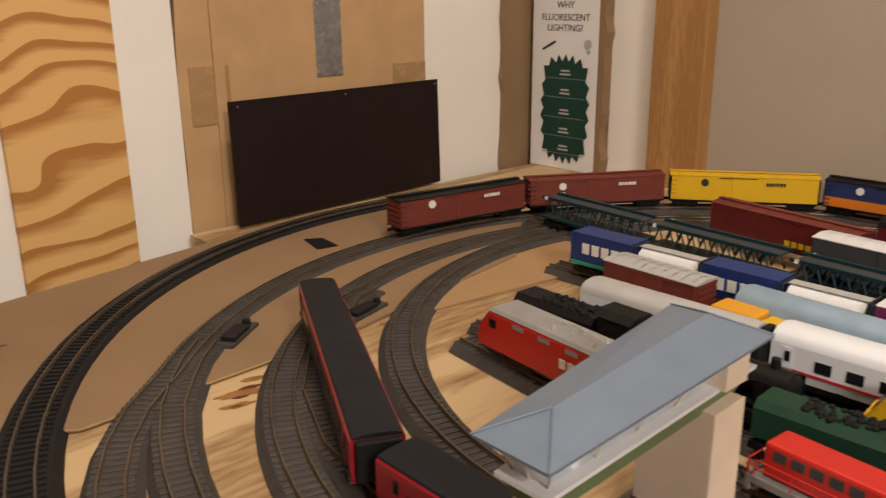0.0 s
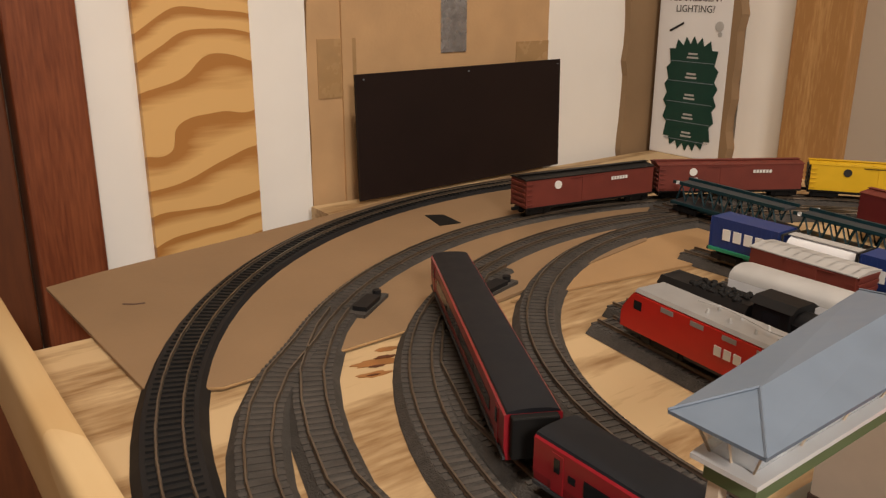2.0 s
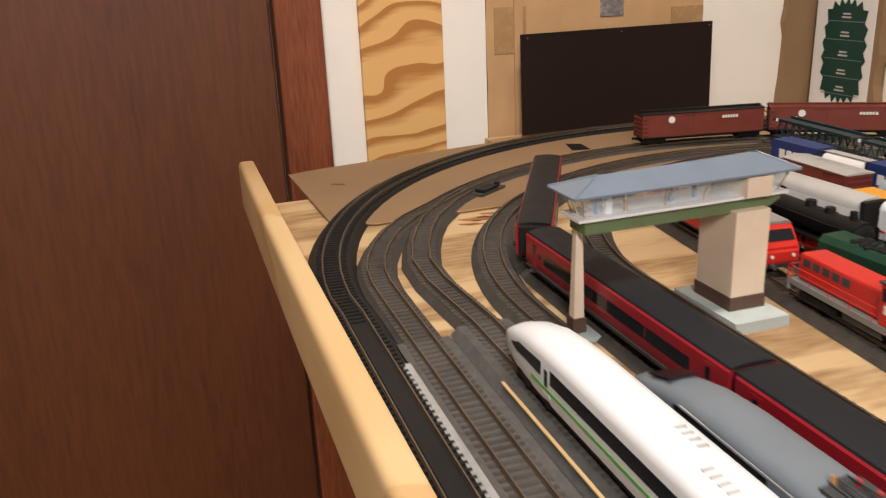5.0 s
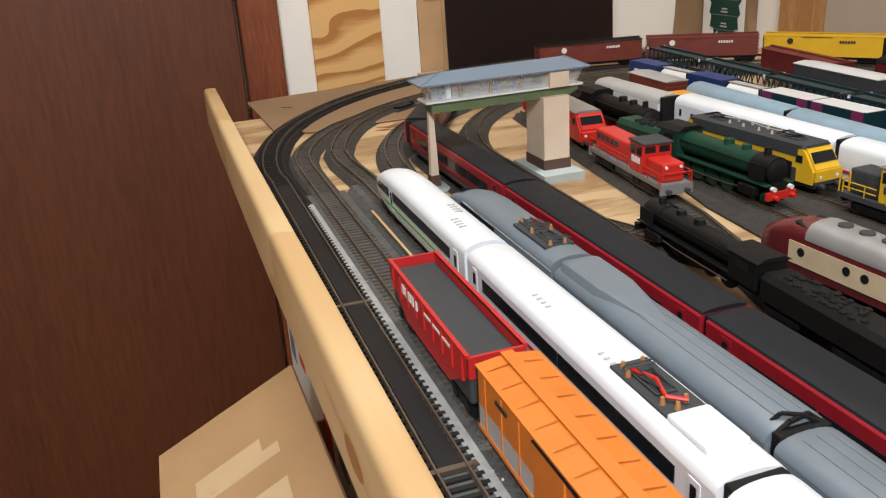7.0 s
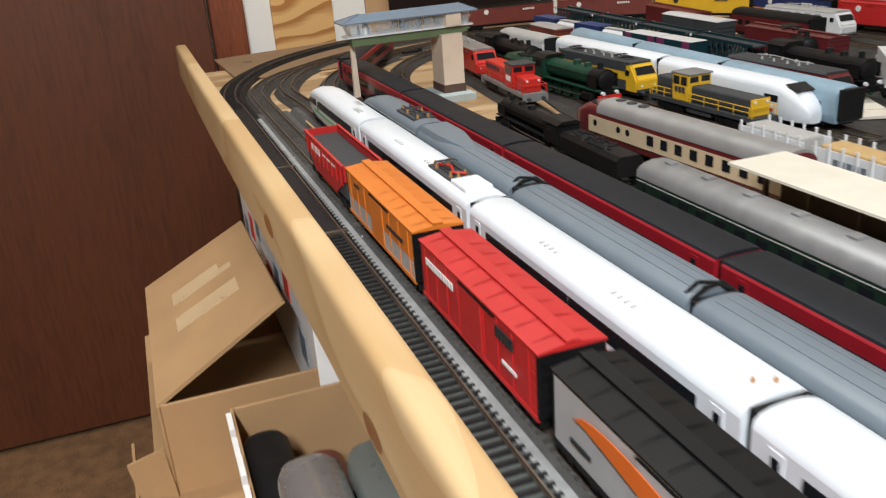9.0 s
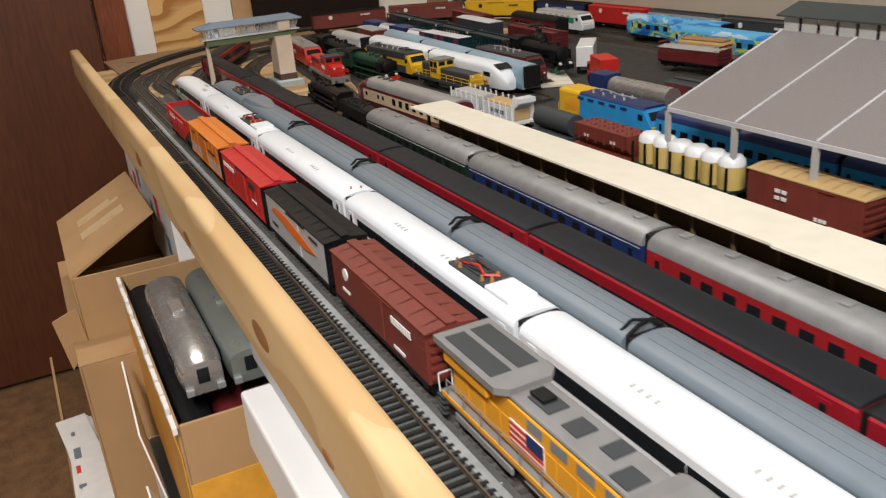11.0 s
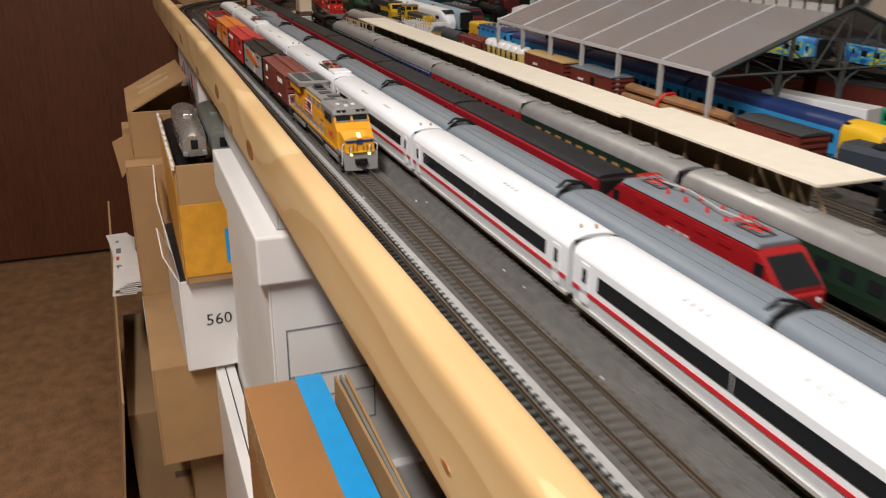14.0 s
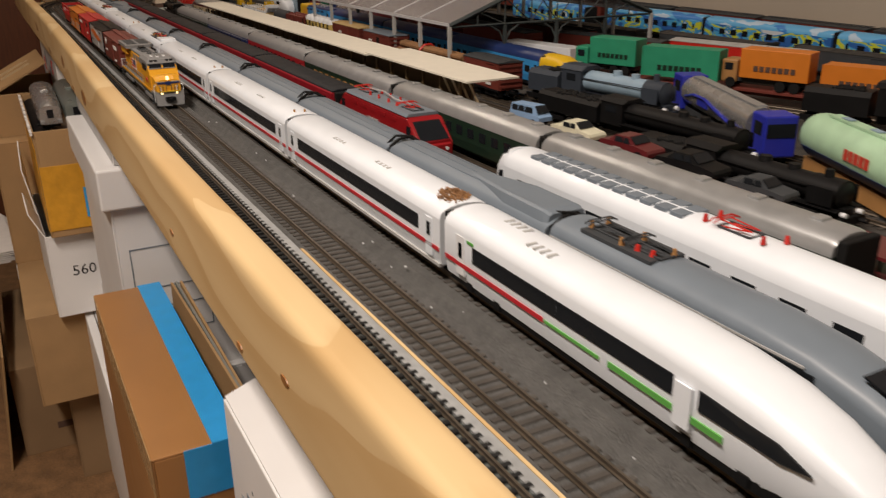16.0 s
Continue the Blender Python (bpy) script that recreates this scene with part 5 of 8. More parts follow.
# the rest of the train on the far side of the curve
s = 4.09
for L, label, side, roof, low, ends in ((0.2, "dark brown-red boxcar with a black roof", "boxcar", "black", None, None), (0.2, "brown-red boxcar with white lettering blocks", "boxcar", "boxcar", None, None),
                                        (0.2, "bright yellow boxcar with a round black emblem", "ns_yellow", "ns_yellow", None, "black"), (0.2, "black boxcar with an orange lower band", "navy", "black", "orange", "black"),
                                        (0.2, "red boxcar with white lettering blocks", "red_box", "red_box", None, None), (0.2, "grey boxcar with a dark roof", "grey_light", "grey_dark", None, None)) + tuple((0.205, "dark brown freight car on the far side of the loop", "boxcar" if i % 3 else "grey_dark", "grey_dark", None, None) for i in range(8)):
    boxcar(on_track(P_MAIN, s + L / 2, L), L, label, side, roof, low, [("bars", 0.04, 0.034, 6, 0.003, 0.004, "text_black" if side == "ns_yellow" else "text_white"), ("disc", -0.05, 0.036, 0.005, "text_black" if side == "ns_yellow" else "text_white")], ends)
    s += L + 0.003

# ---------- coaches beside the platform ----------
CR = "older coaches by the platform"
for i, (body, roof, label, wm) in enumerate((
        ("coach_green", "coach_roof", "dark green coach with a ribbed grey roof", "window"), ("navy", "coach_roof", "navy blue coach with a weathered grey roof", "window"),
        ("coach_red", "coach_roof", "crimson coach with weathered grey roof and dark windows", "window"), ("coach_green", "coach_roof", "dark green coach with grey roof and amber windows", "copper"),
        ("coach_green", "silver", "dark green coach with a smooth silver roof", "window"), ("coach_green", "silver", "dark green coach with a smooth silver roof", "window"))):
    x = 0.268 + 0.2655 * (i + 0.5)
    coach(pose(x, 0.1595 + 0.012 * max(0, x - 1.2), RAIL, 0, 0, 0.4 if x > 1.2 else 0), 0.2655, label, body, roof, W=0.033, zs=0.033, zt=0.0455, wins=span(-0.1, 0.1, 10), win=(0.02, 0.028, 0.0105), wmat=wm,
          doors=(-0.118, 0.118), group=CR, vents=6, stripes=[(-0.128, 0.128, 0.0305, 0.0312, "grey_light")] if i in (0, 1) else ())

# red electric locomotive at the head of the deep red coaches


def eloco(m, L, label, body, roof, front=None, W=0.0335, H=0.043, lower=None, panto="red", slope=0.012, logo=None, group="", windows=True, under="grey_dark", grille=None, sill=0.4):
    c = thing("electric_locomotive", m, label, "locomotive", group)
    h, w = L / 2, W / 2
    prof = [(-h, 0.009), (-h, 0.022), (-h + slope, H - 0.004), (-h + slope + 0.004, H - 0.001), (h - slope - 0.004, H - 0.001), (h - slope, H - 0.004), (h, 0.022), (h, 0.009)]
    bm = bmesh.new()
    loft(bm, [[(x, y, z) for x, z in prof] for y in (-w, w)])
    bmesh.ops.bevel(bm, geom=[e for e in bm.edges if e.calc_length() < L * 0.9], offset=0.0022, segments=2, affect="EDGES")
    part("body", bm, body, c)
    bm = bmesh.new()
    loft(bm, [[(x, -w * k, H - 0.002), (x, -w * k * 0.85, H + 0.0005), (x, w * k * 0.85, H + 0.0005), (x, w * k, H - 0.002)] for x, k in ((-h + slope + 0.003, 0.95), (h - slope - 0.003, 0.95))])
    part("roof", bm, roof, c)
    for s in (-1, 1):
        bm = bmesh.new()
        p = lambda k: (s * (h - slope * k), 0.022 + (H - 0.026) * k)
        (x0, z0), (x1, z1) = p(sill), p(0.92)
        plate(bm, [(x0, -w + 0.003, z0), (x0, w - 0.003, z0), (x1, w - 0.004, z1), (x1, -w + 0.004, z1)], (s, 0, 0.3), 0.0006)
        part("windscreen", bm, "window", c)
        if front:
            quick("front_panel", front, c, (s * h - 0.0006, s * h + 0.0008, -w + 0.0005, w - 0.0005, 0.0115, 0.0225))
        for y in (-0.01, 0.01):
            bm = bmesh.new()
            tube(bm, (s * h, y, 0.0085), (s * (h + 0.006), y, 0.0085), 0.0022, 8)
            part("buffer", bm, "grey_dark", c)
            bm = bmesh.new()
            tube(bm, (s * (h + 0.0003), y, 0.0165), (s * (h + 0.0012), y, 0.0165), 0.0016, 8)
            part("lamp", bm, "white", c)
        quick("cab_side_window", "window", c, (s * (h - 0.02) - 0.004, s * (h - 0.02) + 0.004, -w - 0.0003, w + 0.0003, 0.027, 0.034))
        if lower:
            quick("side_band", lower, c, (-h + 0.03, h - 0.03, s * w - 0.0003, s * w + 0.0003, 0.022, 0.033))
        for k in range(5):
            x = -h + 0.05 + k * (2 * h - 0.1) / 4
            quick("side_grille", grille or roof, c, (x - 0.006, x + 0.006, s * w - 0.0005, s * w + 0.0005, 0.034, 0.0375))
        if logo:
            bars(c, 0.0, s * (w + 0.0006), 0.021, 3, 0.006, 0.007, logo)
        put("bogie", BOGIE, c, pose(s * (h - 0.045), 0, 0))
        if panto:
            pantograph(c, s * (h - 0.045), H + 0.001, material=panto)
    insulators(c, [(x, y) for x in (-0.03, -0.01, 0.012, 0.03) for y in (-0.006, 0.006)], H, "red" if panto == "red" else "grey_light")
    bm = bmesh.new()
    wires(bm, [(-0.045, 0.0, H + 0.004), (-0.02, 0.004, H + 0.0045), (0.02, -0.003, H + 0.0045), (0.045, 0, H + 0.004)], 0.0006, 5)
    part("roof_conductor", bm, "grey_light", c)
    quick("underframe", under, c, (-h + 0.003, h - 0.003, -w + 0.003, w - 0.003, 0.005, 0.0095))
    return c


eloco(pose(1.405, 0.109, RAIL), 0.19, "dark red electric locomotive with roof collectors and white markings", "rj_loco_red", "grey", slope=0.022, logo="grey_light", grille="rj_loco_red", sill=0.12)

# ---------- signal tower ----------
tw = thing("signal_tower", pose(0, 0, 0), "bridge-type signal tower with grey-blue hipped roof, green beam and pale pillar", "signal tower")
TX0, TX1, TY0, TY1 = -0.352, -0.266, 0.068, 0.25
bm = bmesh.new()
plate(bm, [(TX0 + 0.004, 0.186, 0), (TX1 + 0.0, 0.186, 0), (TX1 + 0.0, 0.234, 0), (TX0 + 0.004, 0.234, 0)], (0, 0, 1), 0.009)
part("plinth", bm, "plinth_grey", tw, "pale grey stone slab")
quick("pillar_base", "brown_base", tw, (-0.335, -0.288, 0.196, 0.228, 0.009, 0.02))
quick("pillar", "tower_wall", tw, (-0.334, -0.289, 0.197, 0.227, 0.02, 0.088))
quick("pillar_upper", "tower_wall", tw, (-0.334, -0.289, 0.205, 0.227, 0.098, 0.114))
bm = bmesh.new()
loft(bm, [[(x, y, z) for x, y in ((-0.312 - k, 0.078 - k), (-0.312 + k, 0.078 - k), (-0.312 + k, 0.078 + k), (-0.312 - k, 0.078 + k))] for z, k in ((0.016, 0.0042), (0.088, 0.0026))])
part("column", bm, "tower_wall", tw, "slim tapered pale column")
quick("column_foot", "brown_base", tw, (-0.3175, -0.3065, 0.0725, 0.0835, 0.0045, 0.0165))
quick("foot_slab", "plinth_grey", tw, (-0.328, -0.296, 0.064, 0.094, 0.0005, 0.0046))
FX0, FX1, BX0, BX1 = -0.3245, -0.2835, -0.35, -0.289


def tx(y, side, inset):
    """The gallery's edge at y: it widens towards the pillar."""
    t = (y - TY0) / (TY1 - TY0)
    return (FX0 + (BX0 - FX0) * t + inset) if side < 0 else (FX1 + (BX1 - FX1) * t - inset)


bm = bmesh.new()
loft(bm, [[(tx(y, -1, 0.009), y, zb), (tx(y, 1, 0.009), y, zb), (tx(y, 1, 0.009), y, 0.0965), (tx(y, -1, 0.009), y, 0.0965)] for y, zb in ((0.074, 0.086), (0.23, 0.086), (0.242, 0.092))])
part("beam", bm, "tower_green", tw, "olive green bridge beam")
bm = bmesh.new()
plate(bm, [(tx(0.067, -1, 0.006), 0.067, 0.0966), (tx(0.067, 1, 0.005), 0.067, 0.0966), (tx(0.246, 1, 0.005), 0.246, 0.0966), (tx(0.246, -1, 0.006), 0.246, 0.0966)], (0, 0, 1), 0.0022)
part("gallery_floor", bm, "white", tw)
E1, E2, R = 0.1155, 0.1155, 0.125
# glazed gallery with panes leaning outwards
lo = [(tx(0.074, -1, 0.011), 0.074), (tx(0.074, 1, 0.011), 0.074), (tx(0.24, 1, 0.011), 0.24), (tx(0.24, -1, 0.011), 0.24)]
hi = [(tx(0.068, -1, 0.004), 0.068), (tx(0.068, 1, 0.004), 0.068), (tx(0.245, 1, 0.004), 0.245), (tx(0.245, -1, 0.004), 0.245)]
for i in range(4):
    j = (i + 1) % 4
    n = 2 if i % 2 == 0 else 5
    for k in range(n):
        a, b = k / n, (k + 1) / n
        mix = lambda p, q, t: (p[0] + (q[0] - p[0]) * t, p[1] + (q[1] - p[1]) * t)
        p = [(*mix(lo[i], lo[j], a + 0.01), 0.099), (*mix(lo[i], lo[j], b - 0.01), 0.099), (*mix(hi[i], hi[j], b - 0.01), E1), (*mix(hi[i], hi[j], a + 0.01), E1)]
        bm = bmesh.new()
        nrm = [(0, 1, 0), (-1, 0, 0), (0, -1, 0), (1, 0, 0)][i]
        plate(bm, p, nrm, 0.0005)
        o = part("gallery_pane", bm, "pane", tw)
        o.visible_shadow = False
    for k in range(n + 1):
        q0, q1 = mix(lo[i], lo[j], k / n), mix(hi[i], hi[j], k / n)
        bm = bmesh.new()
        tube(bm, (*q0, 0.0985), (*q1, E1), 0.0006, 4)
        part("mullion", bm, "tower_wall", tw)
quick("gallery_post", "white", tw, (-0.301, -0.297, 0.092, 0.097, 0.0988, 0.1156))
bm = bmesh.new()
e = [(FX0 - 0.001, TY0 - 0.008), (FX1 + 0.001, TY0 - 0.008), (BX1 + 0.001, TY1 + 0.001), (BX0 - 0.002, TY1 + 0.001)]
RA, RB = (-0.3065, 0.09), (-0.3185, 0.234)
v = [bm.verts.new((*p, 0.115)) for p in e] + [bm.verts.new((*p, 0.1165)) for p in e] + [bm.verts.new((*RA, R)), bm.verts.new((*RB, R))]
for q in ((3, 2, 1, 0), (0, 1, 5, 4), (1, 2, 6, 5), (2, 3, 7, 6), (3, 0, 4, 7), (4, 5, 8), (6, 7, 9), (5, 6, 9, 8), (7, 4, 8, 9)):
    bm.faces.new([v[i] for i in q])
part("roof", bm, "tower_roof", tw, "grey-blue sheet roof with hipped ends")
for a, b in ((e[0], RA), (e[1], RA), (e[2], RB), (e[3], RB)):
    bm = bmesh.new()
    tube(bm, (*a, 0.1168), (*b, R + 0.0004), 0.0006, 4)
    part("hip_seam", bm, "tower_roof", tw)
for x, y in ((-0.3, 0.086), (-0.306, 0.1), (-0.305, 0.15), (-0.308, 0.172), (-0.325, 0.21)):
    f = thing("figurine", pose(x, y, 0.0988), "tiny plain blue figurine standing in the gallery", "figurine", "tower figurines")
    bm = bmesh.new()
    tube(bm, (0, 0, 0), (0, 0, 0.0085), 0.0017, 8, 0.0022)
    tube(bm, (0, 0, 0.0085), (0, 0, 0.0115), 0.0013, 8, 0.001)
    part("peg", bm, "blue", f)

# ---------- yard ground and yard tracks ----------
bm = bmesh.new()
plate(bm, [(-0.12, 0.285, 0.0004), (0.35, 0.24, 0.0004), (2.95, 0.24, 0.0004), (2.95, 0.975, 0.0004), (-0.42, 0.975, 0.0004), (-0.46, 0.88, 0.0004), (-0.5, 0.47, 0.0004), (-0.36, 0.335, 0.0004)], (0, 0, 1), 0.0022)
tagged(part("ballast_bed", bm, "yard_grey"), "dark grey gravel bed of the yard", "gravel", kind="structure")


def line(x0, y0, x1, y1, n=12):
    return [(x0 + (x1 - x0) * i / n, y0 + (y1 - y0) * i / n) for i in range(n + 1)]


YL = "weathered yard track on dark roadbed"
for pts in (line(-0.58, 0.306, -0.1, 0.252) + [(0.1, 0.205), (0.3, 0.165)], line(-0.6, 0.345, -0.05, 0.322) + [(0.3, 0.325), (1.3, 0.325)], line(-0.3, 0.372, 0.15, 0.388) + [(0.4, 0.41), (1.25, 0.405)],
            line(-0.55, 0.4, 0.2, 0.432), line(-0.58, 0.475, 0.2, 0.455), line(-0.66, 0.517, 0.1, 0.525), line(-0.8, 0.635, 0.0, 0.575), line(0.0, 0.232, 0.34, 0.248),
            line(-0.3, 0.845, 2.6, 0.845, 20), line(1.45, 0.205, 2.4, 0.215), line(1.05, 0.425, 1.7, 0.64)):
    track(pts, YL, "roadbed_brown", "sleeper_brown", "rail_brown", None, 0.018, group="yard tracks")
track(line(-0.12, 0.165, 0.12, 0.262), "weathered turnout branch between two yard tracks", "roadbed_brown", "sleeper_brown", "rail_brown", None, 0.014, group="yard tracks")


# ---------- locomotives in the yard ----------
def steam(m, L, label, boiler, cab, wheel, tender=0.08, front="black", running="black", beam=None, pipes=True):
    c = thing("steam_locomotive", m, label, "locomotive", "steam locomotives")
    e = L - tender
    x1 = L / 2
    x0 = x1 - e
    bm = bmesh.new()
    tube(bm, (x0 + 0.03, 0, 0.031), (x1 - 0.012, 0, 0.031), 0.0118, 20, 0.0112)
    part("boiler", bm, boiler, c, smooth=True)
    bm = bmesh.new()
    tube(bm, (x1 - 0.032, 0, 0.031), (x1 - 0.008, 0, 0.031), 0.0121, 20)
    tube(bm, (x1 - 0.008, 0, 0.031), (x1 - 0.006, 0, 0.031), 0.0105, 20, 0.007)
    part("smokebox", bm, front, c, smooth=True)
    for x, r, z in ((x1 - 0.022, 0.0038, 0.0495), (x1 - 0.05, 0.0052, 0.0462), (x1 - 0.075, 0.0056, 0.0468)):
        bm = bmesh.new()
        tube(bm, (x, 0, 0.04), (x, 0, z), r, 12, r * 0.85)
        part("chimney" if r < 0.004 else "dome", bm, front if r < 0.004 else boiler, c, smooth=True)
    quick("cab", cab, c, (x0, x0 + 0.03, -0.0155, 0.0155, 0.0155, 0.0435), bevel=0.0006)
    bm = bmesh.new()
    loft(bm, [[(x, -0.0165, 0.043), (x, -0.009, 0.0475), (x, 0.009, 0.0475), (x, 0.0165, 0.043)] for x in (x0 - 0.003, x0 + 0.032)])
    part("cab_roof", bm, front, c)
    for s in (-1, 1):
        quick("cab_window", "window", c, (x0 + 0.008, x0 + 0.022, s * 0.0156 - 0.0002, s * 0.0156 + 0.0003, 0.031, 0.039))
        quick("running_board", running, c, (x0 + 0.028, x1 - 0.004, s * 0.0125 - 0.0035, s * 0.0125 + 0.0035, 0.0185, 0.0197))
        quick("cylinder", front, c, (x1 - 0.04, x1 - 0.018, s * 0.013 - 0.004, s * 0.013 + 0.004, 0.006, 0.0155), bevel=0.0015)
        n = 4
        for k in range(n):
            x = x0 + 0.035 + k * 0.0225
            bm = bmesh.new()
            tube(bm, (x, s * 0.0078, 0.0095), (x, s * 0.0102, 0.0095), 0.0095, 18)
            part("driving_wheel", bm, wheel, c)
        bm = bmesh.new()
        wires(bm, [(x0 + 0.035, s * 0.0112, 0.0075), (x0 + 0.1025, s * 0.0112, 0.0075), (x1 - 0.03, s * 0.0118, 0.0105)], 0.0008, 5)
        part("side_rod", bm, "steel", c)
        for k in range(2):
            bm = bmesh.new()
            tube(bm, (x1 - 0.012 - 0.016 * k, s * 0.0076, 0.0055), (x1 - 0.012 - 0.016 * k, s * 0.0096, 0.0055), 0.0052, 14)
            part("pony_wheel", bm, wheel, c)
        if pipes:
            bm = bmesh.new()
            wires(bm, [(x0 + 0.03, s * 0.0125, 0.035), (x1 - 0.03, s * 0.0128, 0.035)], 0.0006, 5)
            part("handrail", bm, front, c)
        quick("smoke_deflector", front, c, (x1 - 0.028, x1 - 0.008, s * 0.0148 - 0.0004, s * 0.0148 + 0.0004, 0.0215, 0.037))
        bm = bmesh.new()
        tube(bm, (x1 - 0.002, s * 0.0095, 0.0095), (x1 + 0.006, s * 0.0095, 0.0095), 0.0022, 8)
        part("buffer", bm, beam or front, c)
        bm = bmesh.new()
        tube(bm, (x1 - 0.003, s * 0.0095, 0.0165), (x1 + 0.001, s * 0.0095, 0.0165), 0.0022, 10)
        part("lamp", bm, "white", c)
    quick("buffer_beam", beam or front, c, (x1 - 0.004, x1, -0.0155, 0.0155, 0.0065, 0.0135))
    quick("frame", front, c, (x0, x1 - 0.003, -0.006, 0.006, 0.006, 0.02))
    if tender:
        t0 = -L / 2
        bm = bmesh.new()
        loft(bm, [[(x, -0.0155, 0.0125), (x, -0.0155, 0.032), (x, -0.011, 0.037), (x, 0.011, 0.037), (x, 0.0155, 0.032), (x, 0.0155, 0.0125)] for x in (t0, t0 + tender - 0.006)])
        t = part("tender", bm, cab, c)
        bm = bmesh.new()
        for k in range(60):
            x, y = t0 + rng.uniform(0.025, tender - 0.015), rng.uniform(-0.01, 0.01)
            bmesh.ops.create_icosphere(bm, subdivisions=1, radius=rng.uniform(0.0018, 0.0032), matrix=Matrix.Translation((x, y, 0.0372)))
        tagged(part("coal", bm, "rubber", t), kind="stuff")
        put("bogie", BOGIE, c, pose(t0 + 0.02, 0, 0))
        put("bogie", BOGIE_US, c, pose(t0 + tender - 0.025, 0, 0))
    return c


def hood_diesel(m, L, label, hood, cab, cabx, rail, low, logo=None, roof="grey_dark", nose=None):
    c = thing("diesel_shunter", m, label, "locomotive", "yard diesels")
    h = L / 2
    quick("frame", low, c, (-h, h, -0.016, 0.016, 0.0105, 0.0155), bevel=0.0005)
    quick("hood", hood, c, (-h + 0.006, cabx - 0.014, -0.0115, 0.0115, 0.0156, 0.0375), bevel=0.002)
    quick("hood", hood, c, (cabx + 0.014, h - 0.006, -0.0115, 0.0115, 0.0156, 0.0335), bevel=0.002)
    if nose:
        for s in (-1, 1):
            quick("hood_end", nose, c, (s * (h - 0.0065) - 0.001, s * (h - 0.0065) + 0.001, -0.0118, 0.0118, 0.0156, 0.033), bevel=0.0004)
    quick("cab", cab, c, (cabx - 0.014, cabx + 0.014, -0.0155, 0.0155, 0.0156, 0.0445), bevel=0.001)
    quick("cab_roof", roof, c, (cabx - 0.0165, cabx + 0.0165, -0.0162, 0.0162, 0.0445, 0.0468), bevel=0.001)
    for s in (-1, 1):
        for x in (-0.0065, 0.0065):
            quick("cab_side_window", "window", c, (cabx + x - 0.005, cabx + x + 0.005, s * 0.0156 - 0.0003, s * 0.0156 + 0.0003, 0.0335, 0.0425))
        for y in (-0.0075, 0.0075):
            quick("cab_end_window", "window", c, (cabx + s * 0.0141 - 0.0003, cabx + s * 0.0141 + 0.0003, y - 0.0055, y + 0.0055, 0.0365, 0.0428))
        if logo:
            bars(c, cabx, s * 0.0158, 0.025, 3, 0.0045, 0.006, logo)
        for k in range(8):
            x = -h + 0.004 + k * (L - 0.008) / 7
            bm = bmesh.new()
            tube(bm, (x, s * 0.0158, 0.0155), (x, s * 0.0158, 0.026), 0.0005, 5)
            part("stanchion", bm, rail, c)
        for z in (0.021, 0.026):
            for a, b in ((-h + 0.004, cabx - 0.016), (cabx + 0.016, h - 0.004)):
                bm = bmesh.new()
                tube(bm, (a, s * 0.0158, z), (b, s * 0.0158, z), 0.0005, 5)
                part("handrail", bm, rail, c)
        bm = bmesh.new()
        wires(bm, [(s * h, -0.0158, 0.0155), (s * h, -0.0158, 0.026), (s * h, 0.0158, 0.026), (s * h, 0.0158, 0.0155)], 0.0006, 5)
        part("end_rail", bm, rail, c)
        quick("buffer_beam", low, c, (s * h - 0.001, s * h + 0.002, -0.0165, 0.0165, 0.006, 0.0155))
        for y in (-0.0095, 0.0095):
            bm = bmesh.new()
            tube(bm, (s * h, y, 0.0095), (s * (h + 0.007), y, 0.0095), 0.0024, 8)
            part("buffer", bm, "grey_dark", c)
            bm = bmesh.new()
            tube(bm, (s * (h - 0.006), y * 0.8, 0.03), (s * (h - 0.0045), y * 0.8, 0.03), 0.0015, 8)
            part("lamp", bm, "white", c)
        put("bogie", BOGIE, c, pose(s * (h - 0.035), 0, 0))
    for k in range(5):
        quick("hood_louvre", "grey_dark", c, (-h + 0.012 + 0.011 * k, -h + 0.02 + 0.011 * k, -0.0119, 0.0119, 0.028, 0.034))
    quick("fuel_tank", "grey_dark", c, (-0.02, 0.02, -0.014, 0.014, 0.004, 0.0106), bevel=0.001)
    return c


def along_pose(x, y, deg=0.0):
    return pose(x, y, RAIL, 0, 0, deg)


eloco(along_pose(-0.442, 0.293, -6), 0.215, "bright red electric locomotive with grey roof and white logo blocks", "red", "silver", logo="text_white", panto=None, H=0.042, under="grey_dark")
hood_diesel(along_pose(-0.213, 0.264, -5), 0.165, "bright red diesel shunter with white logo blocks", "red", "red", 0.03, "red", "loco_grey", "text_white")
steam(along_pose(-0.43, 0.348, -2), 0.25, "black steam locomotive with red wheels and frame", "black", "black", "red", 0.09, running="black")
steam(along_pose(-0.195, 0.322, 2), 0.25, "dark green steam locomotive with red buffer beam", "green", "green", "green", 0.085, beam="red", running="green")
steam(along_pose(0.068, 0.184, 178) @ Matrix.Diagonal((1, 0.82, 0.74, 1)), 0.275, "matt black steam locomotive with long tender", "black", "black", "black", 0.115)
ye = eloco(along_pose(-0.178, 0.379, 4), 0.195, "dark grey and yellow electric locomotive with two roof collectors", "ns_yellow", "grey_dark", front="ns_yellow", panto="black", H=0.043)
